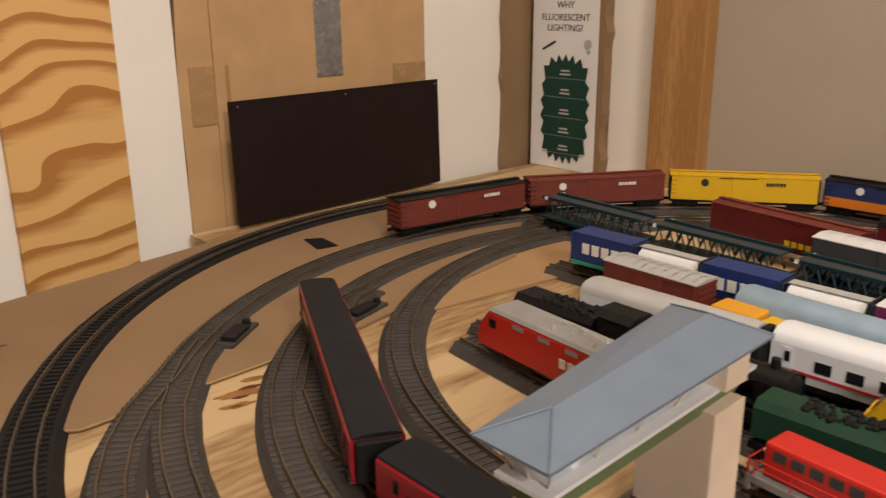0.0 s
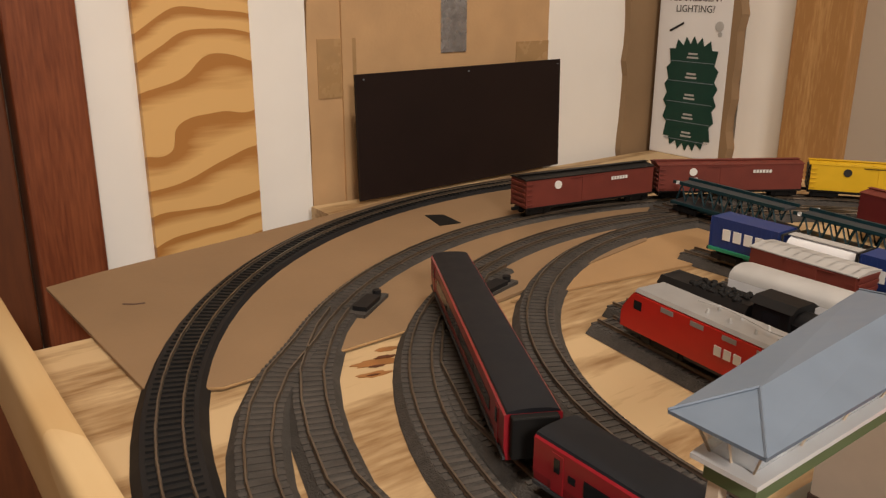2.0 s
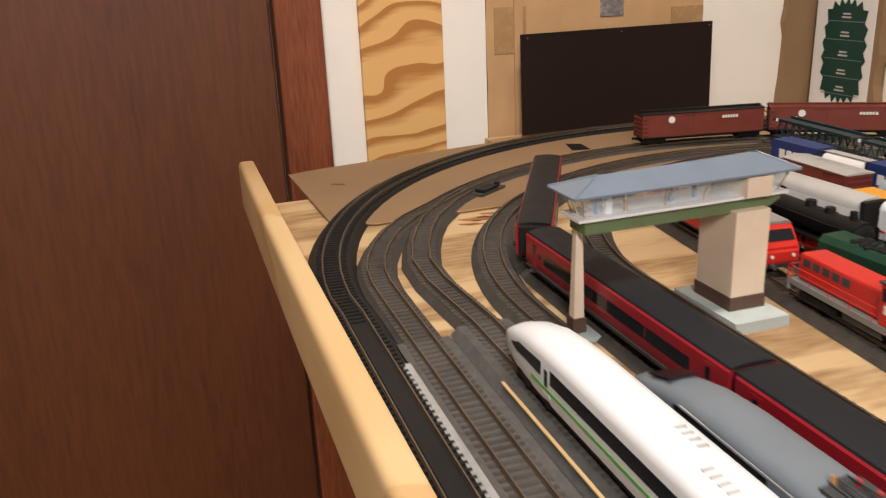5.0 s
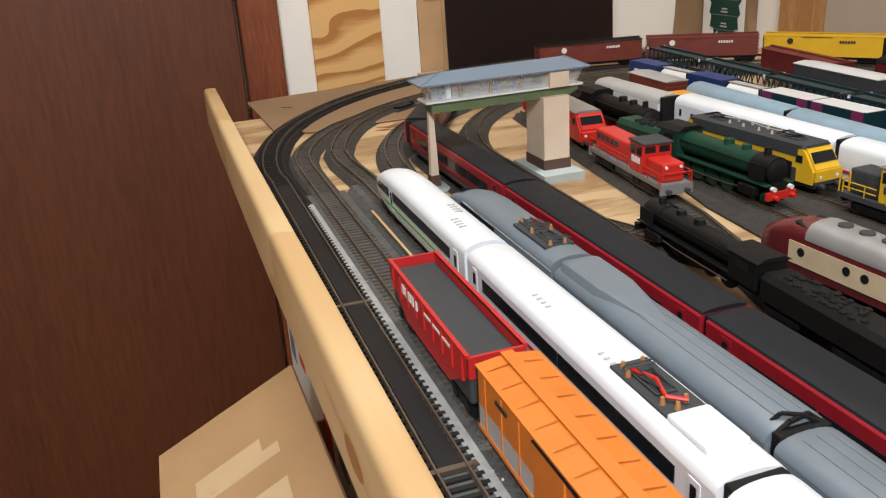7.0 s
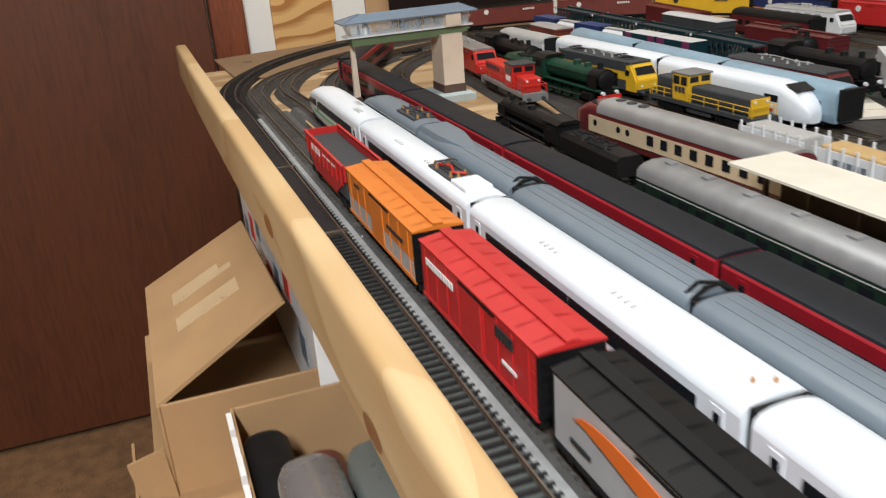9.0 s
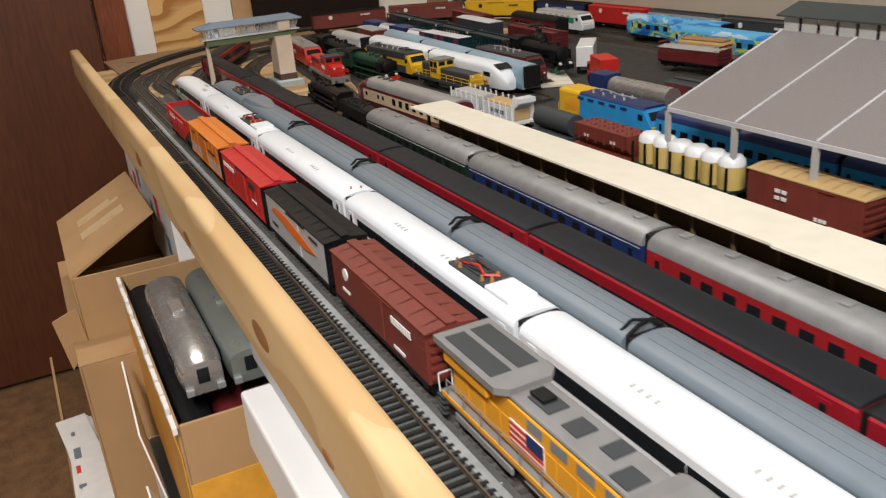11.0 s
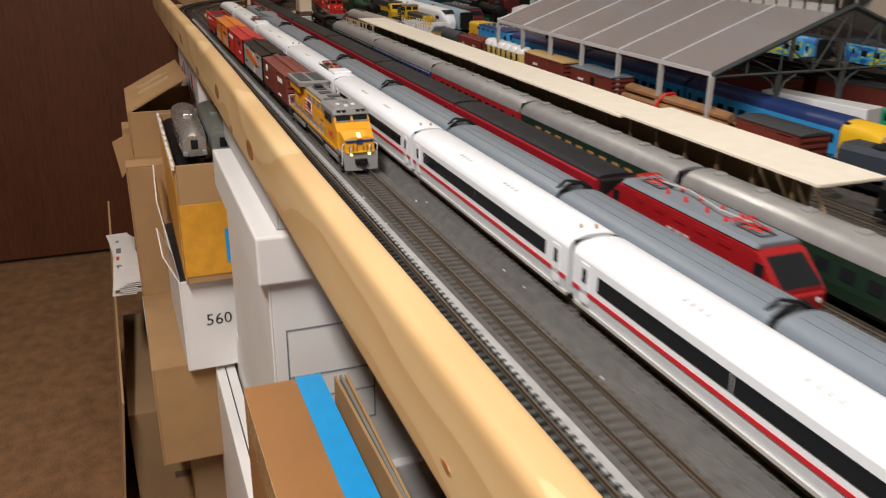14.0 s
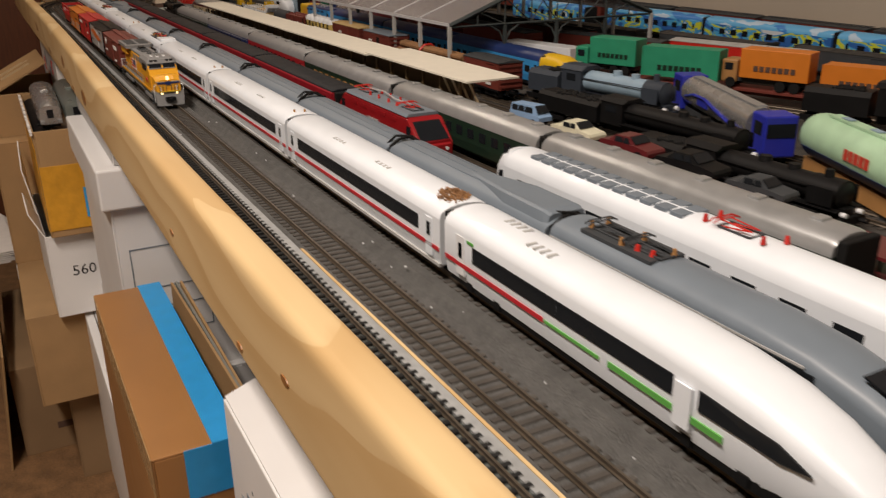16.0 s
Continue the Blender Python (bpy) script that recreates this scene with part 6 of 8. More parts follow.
for s in (-1, 1):
    quick("side_panel", "grey_dark", ye, (-0.075, 0.075, s * 0.01675 - 0.0004, s * 0.01675 + 0.0003, 0.0095, 0.0215))
    quick("side_panel", "grey_dark", ye, (-0.075, 0.075, s * 0.01675 - 0.0004, s * 0.01675 + 0.0003, 0.032, 0.0405))
    quick("roof_edge", "grey_dark", ye, (-0.078, 0.078, min(s * 0.017, s * 0.011), max(s * 0.017, s * 0.011), 0.0405, 0.0434))
    quick("front_skirt", "grey_dark", ye, (s * 0.0975 - 0.0006, s * 0.0975 + 0.0012, -0.0165, 0.0165, 0.009, 0.0125))
hood_diesel(along_pose(0.04, 0.383, 2), 0.17, "yellow and dark grey diesel shunter with yellow handrails", "grey_dark", "ns_yellow", -0.03, "ns_yellow", "grey_dark", "grey_dark", nose="ns_yellow", roof="loco_grey")
# maroon and cream luxury railcar
c = thing("express_railcar", along_pose(0.17, 0.246, 3), "maroon and cream express railcar with rounded nose and silver roof", "train car")
bm = bmesh.new()
loft(bm, [ring(-x, 0.0165 * k, 0.007, zs, zt, 9, 0.001) for x, k, zt, zs in ((-0.15, 1, 0.044, 0.034), (0.09, 1, 0.044, 0.034), (0.115, 0.98, 0.043, 0.033), (0.13, 0.9, 0.038, 0.029), (0.143, 0.72, 0.031, 0.024), (0.15, 0.42, 0.024, 0.019))])
part("body", bm, "maroon", c, smooth=True)
bm = bmesh.new()
loft(bm, [[(x, -0.0169, 0.0335), (x, -0.0163, 0.039), (x, -0.012, 0.0442), (x, -0.005, 0.0462), (x, 0.005, 0.0462), (x, 0.012, 0.0442), (x, 0.0163, 0.039), (x, 0.0169, 0.0335)] for x in (-0.098, 0.148)])
part("roof", bm, "silver", c, smooth=True)
for s in (-1, 1):
    quick("cream_band", "cream", c, (-0.112, 0.149, s * 0.0166 - 0.0004, s * 0.0166 + 0.0004, 0.0135, 0.0295))
for x in (-0.1, -0.06, -0.045):
    for s in (-1, 1):
        bm = bmesh.new()
        tube(bm, (x, s * 0.0168, 0.0235), (x, s * 0.0174, 0.0235), 0.0032, 14)
        part("porthole", bm, "window", c)
panes(c, span(-0.02, 0.14, 8), 0.0185, 0.0275, 0.009, 0.0172)
for k in range(3):
    bm = bmesh.new()
    tube(bm, (-0.08 + 0.018 * k, 0, 0.0455), (-0.08 + 0.018 * k, 0, 0.0474), 0.0055, 14, 0.005)
    part("roof_fan", bm, "grey_dark", c)
bm = bmesh.new()
plate(bm, [(-0.1, -0.013, 0.0365), (-0.1, 0.013, 0.0365), (-0.112, 0.012, 0.0385), (-0.112, -0.012, 0.0385)], (-0.2, 0, 1), 0.004)
part("cab_windscreen", bm, "window", c)
put("bogie", BOGIE, c, pose(-0.1, 0, 0)), put("bogie", BOGIE, c, pose(0.1, 0, 0))

# white express set further back
coach(along_pose(-0.445, 0.402, 1), 0.16, "white coach with a light grey roof", "white", "grey_light", wins=span(-0.06, 0.06, 6), group="white coaches in the yard")
coach(along_pose(-0.232, 0.424, 0.8), 0.262, "white coach with red stripe and small windows", "ice_white", "ice_white", wins=span(-0.1, 0.1, 9), stripes=[(-0.125, 0.125, 0.0145, 0.0165, "red_stripe")], doors=(-0.115, 0.115), group="white coaches in the yard")
h2 = thing("express_power_car", along_pose(0.026, 0.428, 0.8), "white express end car with rounded nose and red stripe", "train car", "white coaches in the yard")
bm = bmesh.new()
loft(bm, [ring(x, 0.0168 * k, 0.007, zs, zt, 10, 0.002) for x, k, zt, zs in ((-0.122, 1, 0.0445, 0.036), (0.07, 1, 0.0445, 0.036), (0.09, 0.97, 0.043, 0.033), (0.105, 0.9, 0.037, 0.027), (0.117, 0.7, 0.028, 0.02), (0.123, 0.4, 0.02, 0.015))])
part("body", bm, "ice_white", h2, smooth=True)
stripe(h2, -0.12, 0.08, 0.0145, 0.0168, 0.0168, "red_stripe")
bm = bmesh.new()
plate(bm, [(0.091, -0.012, 0.0425), (0.107, -0.011, 0.0368), (0.107, 0.011, 0.0368), (0.091, 0.012, 0.0425)], (0.4, 0, 1), 0.0008)
part("windscreen", bm, "window", h2)
for s in (-1, 1):
    quick("cab_side_window", "window", h2, (0.066, 0.086, s * 0.0165 - 0.0004, s * 0.0168 + 0.0003, 0.024, 0.031))
put("bogie", BOGIE, h2, pose(-0.08, 0, 0)), put("bogie", BOGIE, h2, pose(0.06, 0, 0))
# pale blue tube-roofed coaches
for i in range(3):
    coach(along_pose(-0.325 + 0.197 * i, 0.475 - 0.0085 * i, -2.5), 0.197, "pale blue-grey coach with smooth tubular roof", "pale_blue", "pale_blue", zs=0.03, zt=0.045, wins=span(-0.08, 0.08, 8), group="pale blue coaches")


def flat_load(m, L, label, base="boxcar", name="flat_car", category="freight car", group="yard freight cars"):
    c = thing(name, m, label, category, group)
    h = L / 2 - 0.004
    quick("deck", base, c, (-h, h, -0.0155, 0.0155, 0.011, 0.0145), bevel=0.0004)
    quick("frame", base, c, (-h + 0.01, h - 0.01, -0.008, 0.008, 0.0065, 0.011))
    for x in (-h + 0.02, h - 0.02):
        put("truck", BOGIE_US, c, pose(x, 0, 0))
    for s in (-1, 1):
        for y in (-0.009, 0.009):
            bm = bmesh.new()
            tube(bm, (s * h, y, 0.0105), (s * (h + 0.005), y, 0.0105), 0.002, 8)
            part("buffer", bm, "grey_dark", c)
    return c


def container(m, L, label, side, roof=None, H=0.03, marks=None, ends=None, ribs=14):
    c = thing("shipping_container", m, label, "container", "containers")
    h = L / 2
    quick("body", side, c, (-h, h, -0.0142, 0.0142, 0, H - 0.0006))
    quick("roof", roof or side, c, (-h, h, -0.0143, 0.0143, H - 0.0006, H))
    if ends:
        for s in (-1, 1):
            for x in (-1, 1):
                quick("end_panel", ends, c, (x * (h - 0.009) - 0.0092, x * (h - 0.009) + 0.0092, s * 0.0142 - 0.0004, s * 0.0142 + 0.0004, 0.0005, H - 0.0005))
    for s in (-1, 1):
        for k in range(ribs):
            x = -h + (k + 0.5) * L / ribs
            quick("corrugation", side, c, (x - L / ribs * 0.22, x + L / ribs * 0.22, s * 0.0142 - 0.0002, s * 0.0142 + 0.0003, 0.002, H - 0.002))
        for x in (-1, 1):
            quick("corner_post", side, c, (x * h - 0.0008, x * h + 0.0008, s * 0.0142 - 0.0008, s * 0.0142 + 0.0008, 0, H))
        for mk in marks or ():
            bars(c, mk[0], s * 0.0147, mk[1], mk[2], mk[3], mk[4], mk[5])
    return c


def lift(m, z):
    return m @ Matrix.Translation((0, 0, z))


def tank_container(m, L, label, shell, frame_m, top=None):
    c = thing("tank_container", m, label, "container", "containers")
    h = L / 2
    bm = bmesh.new()
    tube(bm, (-h + 0.003, 0, 0.0145), (h - 0.003, 0, 0.0145), 0.0132, 20)
    part("tank", bm, shell, c, smooth=True)
    for x in (-h, h):
        for y in (-0.0135, 0.0135):
            quick("frame_post", frame_m, c, (x - 0.0009, x + 0.0009, y - 0.0009, y + 0.0009, 0, 0.029))
        for z in (0.0005, 0.0285):
            quick("frame_bar", frame_m, c, (x - 0.0009, x + 0.0009, -0.0135, 0.0135, z - 0.0009, z + 0.0009))
    quick("walkway", top or frame_m, c, (-h, h, -0.006, 0.006, 0.0278, 0.0285))
    for s in (-1, 1):
        bars(c, 0, s * 0.0136, 0.011, 4, 0.005, 0.006, "text_red" if s < 0 else "text_red")
    return c


base = along_pose(-0.59, 0.517, 0.6)
for i, (kind, x, L) in enumerate((("cast", -0.59, 0.072), ("tank", -0.515, 0.07), ("cast", -0.44, 0.072), ("tank", -0.366, 0.07), ("bell", -0.287, 0.078), ("bell", -0.205, 0.078))):
    m = along_pose(x, 0.5165 + 0.01 * (x + 0.6), 0.6)
    if i % 2 == 0:
        flat_load(along_pose(x + 0.037, 0.5165 + 0.01 * (x + 0.6), 0.6), 0.155, "container flat car with green frame", "container_green" if i == 0 else "boxcar")
    if kind == "cast":
        container(lift(m, 0.0147), L, "blue corrugated shipping container with white marking blocks", "cast_blue", marks=[(0, 0.009, 4, 0.0085, 0.011, "text_white")])
    elif kind == "tank":
        tank_container(lift(m, 0.0147), L, "white tank container with red and yellow marks", "white", "text_black", "grey_light")
    else:
        container(lift(m, 0.0147), L, "dark green container with purple ends and white roof", "teal", "white", marks=[(0.0, 0.012, 6, 0.003, 0.003, "grey_light")], ends="purple", ribs=8)
# small wagons at the head of the pale blue line
boxcar(along_pose(-0.5, 0.47, -2), 0.11, "brown covered wagon with a light grey roof", "boxcar", "grey_light", H=0.044, roofwalk=False, group="yard freight cars", name="covered_wagon")
c = flat_load(along_pose(-0.4, 0.452, -2), 0.085, "yellow crane wagon with orange superstructure", "orange")
quick("machine_house", "yellow", c, (-0.03, 0.01, -0.013, 0.013, 0.0145, 0.034), bevel=0.002)
quick("cab", "ns_yellow", c, (0.012, 0.03, -0.012, 0.012, 0.0145, 0.03), bevel=0.001)
quick("window", "window", c, (0.015, 0.027, -0.0125, 0.0125, 0.022, 0.028))

# dark teal lattice wagons
for i in range(4):
    m = along_pose(-0.69 + 0.165 * i, 0.627 - 0.0125 * i, -4)
    c = flat_load(m, 0.162, "dark teal low-floor wagon with lattice girder sides", "teal")
    for s in (-1, 1):
        bm = bmesh.new()
        for k in range(10):
            xa = -0.07 + 0.014 * k
            tube(bm, (xa, s * 0.0135, 0.0165), (xa + 0.007, s * 0.0135, 0.036), 0.0011, 4)
            tube(bm, (xa + 0.007, s * 0.0135, 0.036), (xa + 0.014, s * 0.0135, 0.0165), 0.0011, 4)
        part("lattice_girder", bm, "teal", c)
        quick("top_beam", "teal", c, (-0.076, 0.076, s * 0.0135 - 0.0016, s * 0.0135 + 0.0016, 0.0355, 0.039))
        quick("marker_dot", "white", c, (-0.07, -0.066, s * 0.0153 - 0.0003, s * 0.0153 + 0.0003, 0.0355, 0.0395), bevel=0.001)
    quick("top_deck", "grey_dark", c, (-0.074, 0.074, -0.011, 0.011, 0.034, 0.036))
boxcar(along_pose(-0.36, 0.66, -4), 0.17, "covered wagon with a long white roof", "grey_dark", "white", H=0.05, roofwalk=False, group="yard freight cars", name="covered_wagon")
boxcar(along_pose(-0.16, 0.675, -4), 0.19, "dark maroon wagon with small yellow marks", "maroon", "maroon", decor=[("bars", 0.03, 0.016, 5, 0.006, 0.006, "ns_yellow")], H=0.045, group="yard freight cars", name="covered_wagon")
steam(along_pose(-0.01, 0.585, -4), 0.17, "black steam locomotive with green wheels", "black", "black", "container_green", 0.0)
boxcar(along_pose(-0.5, 0.72, -8), 0.19, "dark maroon boxcar with small yellow marks", "maroon", "boxcar", decor=[("bars", 0.03, 0.016, 5, 0.006, 0.006, "ns_yellow")], group="yard freight cars")
coach(along_pose(-0.33, 0.79, -4), 0.2, "dark maroon coach with a black roof", "maroon", "black", wins=span(-0.08, 0.08, 8), group="dark coaches at the back")
c = eloco(along_pose(-0.34, 0.86, 0), 0.19, "white and green electric locomotive", "white", "grey_light", lower="container_green", panto=None)

# ---------- platform ----------
pf = thing("station_platform", pose(0, 0, 0), "long platform with a flat cream canopy on thin posts", "platform")
for a, b, y0, y1, z in ((0.335, 0.9, 0.175, 0.226, 0.0635), (0.885, 1.2, 0.172, 0.226, 0.065), (1.19, 1.43, 0.176, 0.237, 0.0665)):
    bm = bmesh.new()
    plate(bm, [(a, y0, z), (b, y0 + 0.002, z), (b, y1, z), (a, y1 - 0.002, z)], (0, 0, 1), 0.0018)
    part("canopy_panel", bm, "cream_board", pf)
quick("platform_slab", "brown_base", pf, (0.36, 1.42, 0.184, 0.218, 0.0027, 0.012))
quick("back_wall", "tan_dark", pf, (0.36, 1.4, 0.2, 0.203, 0.012, 0.0634))
for i in range(27):
    x = 0.36 + 0.04 * i
    quick("post", "tan_dark", pf, (x - 0.0014, x + 0.0014, 0.186, 0.1888, 0.012, 0.0634))
for i in range(4):
    bm = bmesh.new()
    tube(bm, (1.36 + 0.018 * i, 0.19, 0.0634), (1.38 + 0.018 * i, 0.205, 0.014), 0.0012, 5)
    part("brace", bm, "cream", pf)

# ---------- freight row behind the platform ----------
FY = 0.325
G = "freight row"
for i, x in enumerate((0.225, 0.315)):
    c = flat_load(along_pose(x, FY - 0.004), 0.09, "white stake wagon with a tan load" if i else "white stake wagon with a white load", "white", group=G)
    quick("load", "tan" if i else "grey_light", c, (-0.035, 0.035, -0.012, 0.012, 0.0145, 0.034), bevel=0.002)
    for s in (-1, 1):
        quick("side_board", "white", c, (-0.04, 0.04, s * 0.0145 - 0.0005, s * 0.0145 + 0.0005, 0.0145, 0.032))
        for k in range(6):
            xx = -0.036 + 0.0144 * k
            quick("stake", "white", c, (xx - 0.001, xx + 0.001, s * 0.0155 - 0.0007, s * 0.0155 + 0.0007, 0.0125, 0.037))
        bars(c, 0, s * 0.0152, 0.021, 5, 0.005, 0.005, "grey")
for k in range(4):
    quick("railing", "white", c, (0.035 + 0.004 * k, 0.0362 + 0.004 * k, -0.013, 0.013, 0.03 + 0.003 * k, 0.045))
c = flat_load(along_pose(0.425, FY), 0.085, "dark grey tank wagon", "grey_dark", "tank_wagon", group=G)
bm = bmesh.new()
tube(bm, (-0.036, 0, 0.027), (0.036, 0, 0.027), 0.0125, 20)
part("tank", bm, "grey_dark", c, smooth=True)
c = flat_load(along_pose(0.525, FY), 0.11, "brown-red hopper wagon with a domed hatch row", "boxcar", "hopper_wagon", group=G)
bm = bmesh.new()
loft(bm, [[(x, -w, z) for w, z in ((0.007, 0.0145), (0.015, 0.024), (0.015, 0.038))] + [(x, w, z) for w, z in ((0.015, 0.038), (0.015, 0.024), (0.007, 0.0145))] for x in (-0.046, 0.046)])
part("hopper_body", bm, "boxcar", c)
for k in range(6):
    for s in (-1, 1):
        bm = bmesh.new()
        tube(bm, (-0.038 + 0.0152 * k, s * 0.006, 0.038), (-0.038 + 0.0152 * k, s * 0.006, 0.0405), 0.004, 12, 0.003)
        part("hatch", bm, "boxcar", c)
        quick("side_rib", "boxcar", c, (-0.0385 + 0.0152 * k, -0.0365 + 0.0152 * k, s * 0.0155 - 0.0008, s * 0.0155 + 0.0008, 0.022, 0.038))
    if k in (1, 4):
        bars(c, -0.038 + 0.0152 * k, -0.0158, 0.026, 3, 0.002, 0.003, "text_white")
c = flat_load(along_pose(0.645, FY), 0.14, "green stake wagon loaded with tall yellow drums with white lids", "coach_green", "stake_wagon", group=G)
for k in range(6):
    x = -0.055 + 0.022 * k
    bm = bmesh.new()
    tube(bm, (x, 0, 0.0145), (x, 0, 0.036), 0.0122, 18)
    part("drum", bm, "drum_yellow", c, smooth=True)
    bm = bmesh.new()
    rings = [[(x + r * math.cos(a * math.pi / 9), r * math.sin(a * math.pi / 9), z) for a in range(18)] for z, r in ((0.0358, 0.0124), (0.041, 0.0118), (0.0445, 0.0085), (0.0455, 0.002))]
    loft(bm, rings)
    part("drum_lid", bm, "white", c, smooth=True)
for k in range(8):
    for s in (-1, 1):
        x = -0.064 + 0.0183 * k
        quick("stake", "black", c, (x - 0.0009, x + 0.0009, s * 0.0158 - 0.0009, s * 0.0158 + 0.0009, 0.0125, 0.037))
for x, L, roof, lab in ((0.79, 0.125, "tan", "brown-red covered wagon with a tan rounded roof"), (0.917, 0.108, "grey", "brown-red covered wagon with a grey roof and open door"), (1.232, 0.095, "grey_dark", "brown-red covered wagon with a dark grey roof")):
    c = boxcar(along_pose(x, FY + 0.002), L, lab, "boxcar", roof, decor=[("bars", -0.02, 0.03, 2, 0.005, 0.003, "text_white"), ("bars", -0.02, 0.024, 2, 0.005, 0.003, "text_white"), ("bars", 0.02, 0.016, 3, 0.003, 0.003, "text_white")], H=0.046, roofwalk=False, group=G, name="covered_wagon")
    if L == 0.108:
        quick("door_opening", "rubber", c, (0.004, 0.013, -0.0183, 0.0183, 0.014, 0.038))
    for k in range(14):
        for s in (-1, 1):
            xx = -L / 2 + 0.008 + k * (L - 0.016) / 13
            quick("board_batten", "boxcar", c, (xx - 0.0003, xx + 0.0003, s * 0.017 - 0.0002, s * 0.017 + 0.0003, 0.012, 0.042))
c = flat_load(along_pose(1.075, FY), 0.2, "dark flat wagon for timber", "grey_dark", "flat_car", group=G)
for k in range(9):
    y, z = [(-0.011, 0.019), (-0.003, 0.0185), (0.006, 0.019), (0.0125, 0.0195), (-0.008, 0.027), (0.001, 0.0275), (0.009, 0.0272), (-0.003, 0.035), (0.005, 0.0352)][k]
    t = thing("log", along_pose(1.075 + rng.uniform(-0.006, 0.006), FY + y, rng.uniform(-2, 2)), "brown bare log in a bundle on the wagon", "log", "log load")
    bm = bmesh.new()
    rings = []
    for i in range(7):
        x = -0.09 + 0.03 * i
        r = 0.0046 * (1 - 0.12 * i / 6) * rng.uniform(0.93, 1.07)
        rings.append([(x, r * math.cos(2 * math.pi * j / 9) + 0.0008 * math.sin(i * 1.3 + k), z + r * math.sin(2 * math.pi * j / 9)) for j in range(9)])
    loft(bm, rings)
    part("trunk", bm, "log", t, smooth=True)
t = thing("load_strap", along_pose(1.06, FY), "red band tied round the log bundle", "strap")
bm = bmesh.new()
wires(bm, [(0, -0.0165, 0.0165), (0.001, -0.0165, 0.026), (0, -0.012, 0.034), (0.001, -0.004, 0.0408), (0, 0.006, 0.041), (0.001, 0.0145, 0.032), (0, 0.018, 0.02)], 0.0018, 6)
part("band", bm, "red", t)

# ---------- blue train under the station roof ----------
BY = 0.408
c = eloco(along_pose(0.42, BY), 0.185, "blue and yellow diesel locomotive with yellow nose", "bright_blue", "navy", front="ns_yellow", lower=None, panto=None, H=0.042)
quick("nose_section", "ns_yellow", c, (-0.0915, -0.045, -0.0171, 0.0171, 0.0096, 0.0432), bevel=0.004)
quick("nose_windscreen", "window", c, (-0.0922, -0.0912, -0.013, 0.013, 0.028, 0.037))
bm = bmesh.new()
loft(bm, [ring(-0.095 + x, 0.0172 * k, 0.009, zs, zt, 8, 0.001) for x, k, zt, zs in ((0, 0.75, 0.03, 0.022), (0.006, 0.95, 0.034, 0.026), (0.02, 1, 0.0385, 0.03), (0.035, 1, 0.043, 0.035), (0.05, 1, 0.0432, 0.035))])
part("nose", bm, "yellow", c, "rounded orange-yellow nose", True)
for i in range(3):
    coach(along_pose(0.637 + 0.242 * i, BY), 0.242, "bright blue coach with navy roof and window row", "bright_blue", "navy", wins=span(-0.1, 0.1, 11), win=(0.019, 0.027, 0.011), doors=(-0.11, 0.11), group="blue coaches")
c = thing("railcar_end", along_pose(1.25, BY), "blue railcar end with a rounded yellow nose", "train car", "blue coaches")
bm = bmesh.new()
loft(bm, [ring(x, 0.0165 * k, 0.008, zs, zt, 9, 0.001) for x, k, zt, zs in ((-0.012, 1, 0.0445, 0.034), (0.02, 1, 0.0445, 0.034), (0.034, 0.95, 0.04, 0.03))])
part("body", bm, "ns_yellow", c, smooth=True)
bm = bmesh.new()
loft(bm, [ring(x, 0.0165 * k, 0.008, zs, zt, 9, 0.001) for x, k, zt, zs in ((0.034, 0.96, 0.032, 0.024), (0.05, 0.85, 0.027, 0.02), (0.062, 0.5, 0.019, 0.015))])
part("nose", bm, "navy", c, smooth=True)
quick("windscreen", "pane", c, (0.03, 0.0385, -0.012, 0.012, 0.0315, 0.039))
put("bogie", BOGIE, c, pose(0.02, 0, 0))

# ---------- station hall ----------
st = thing("station_hall", pose(0, 0, 0), "open train shed with ribbed clear roof panels on grey posts", "station hall")
X0, X1, YA, YB, ZE, ZR = 0.62, 1.135, 0.32, 0.66, 0.086, 0.149
YM = (YA + YB) / 2
clere = 0.025


def slope_z(y):
    return ZE + (ZR - ZE) * (1 - abs(y - YM) / (YM - YA))


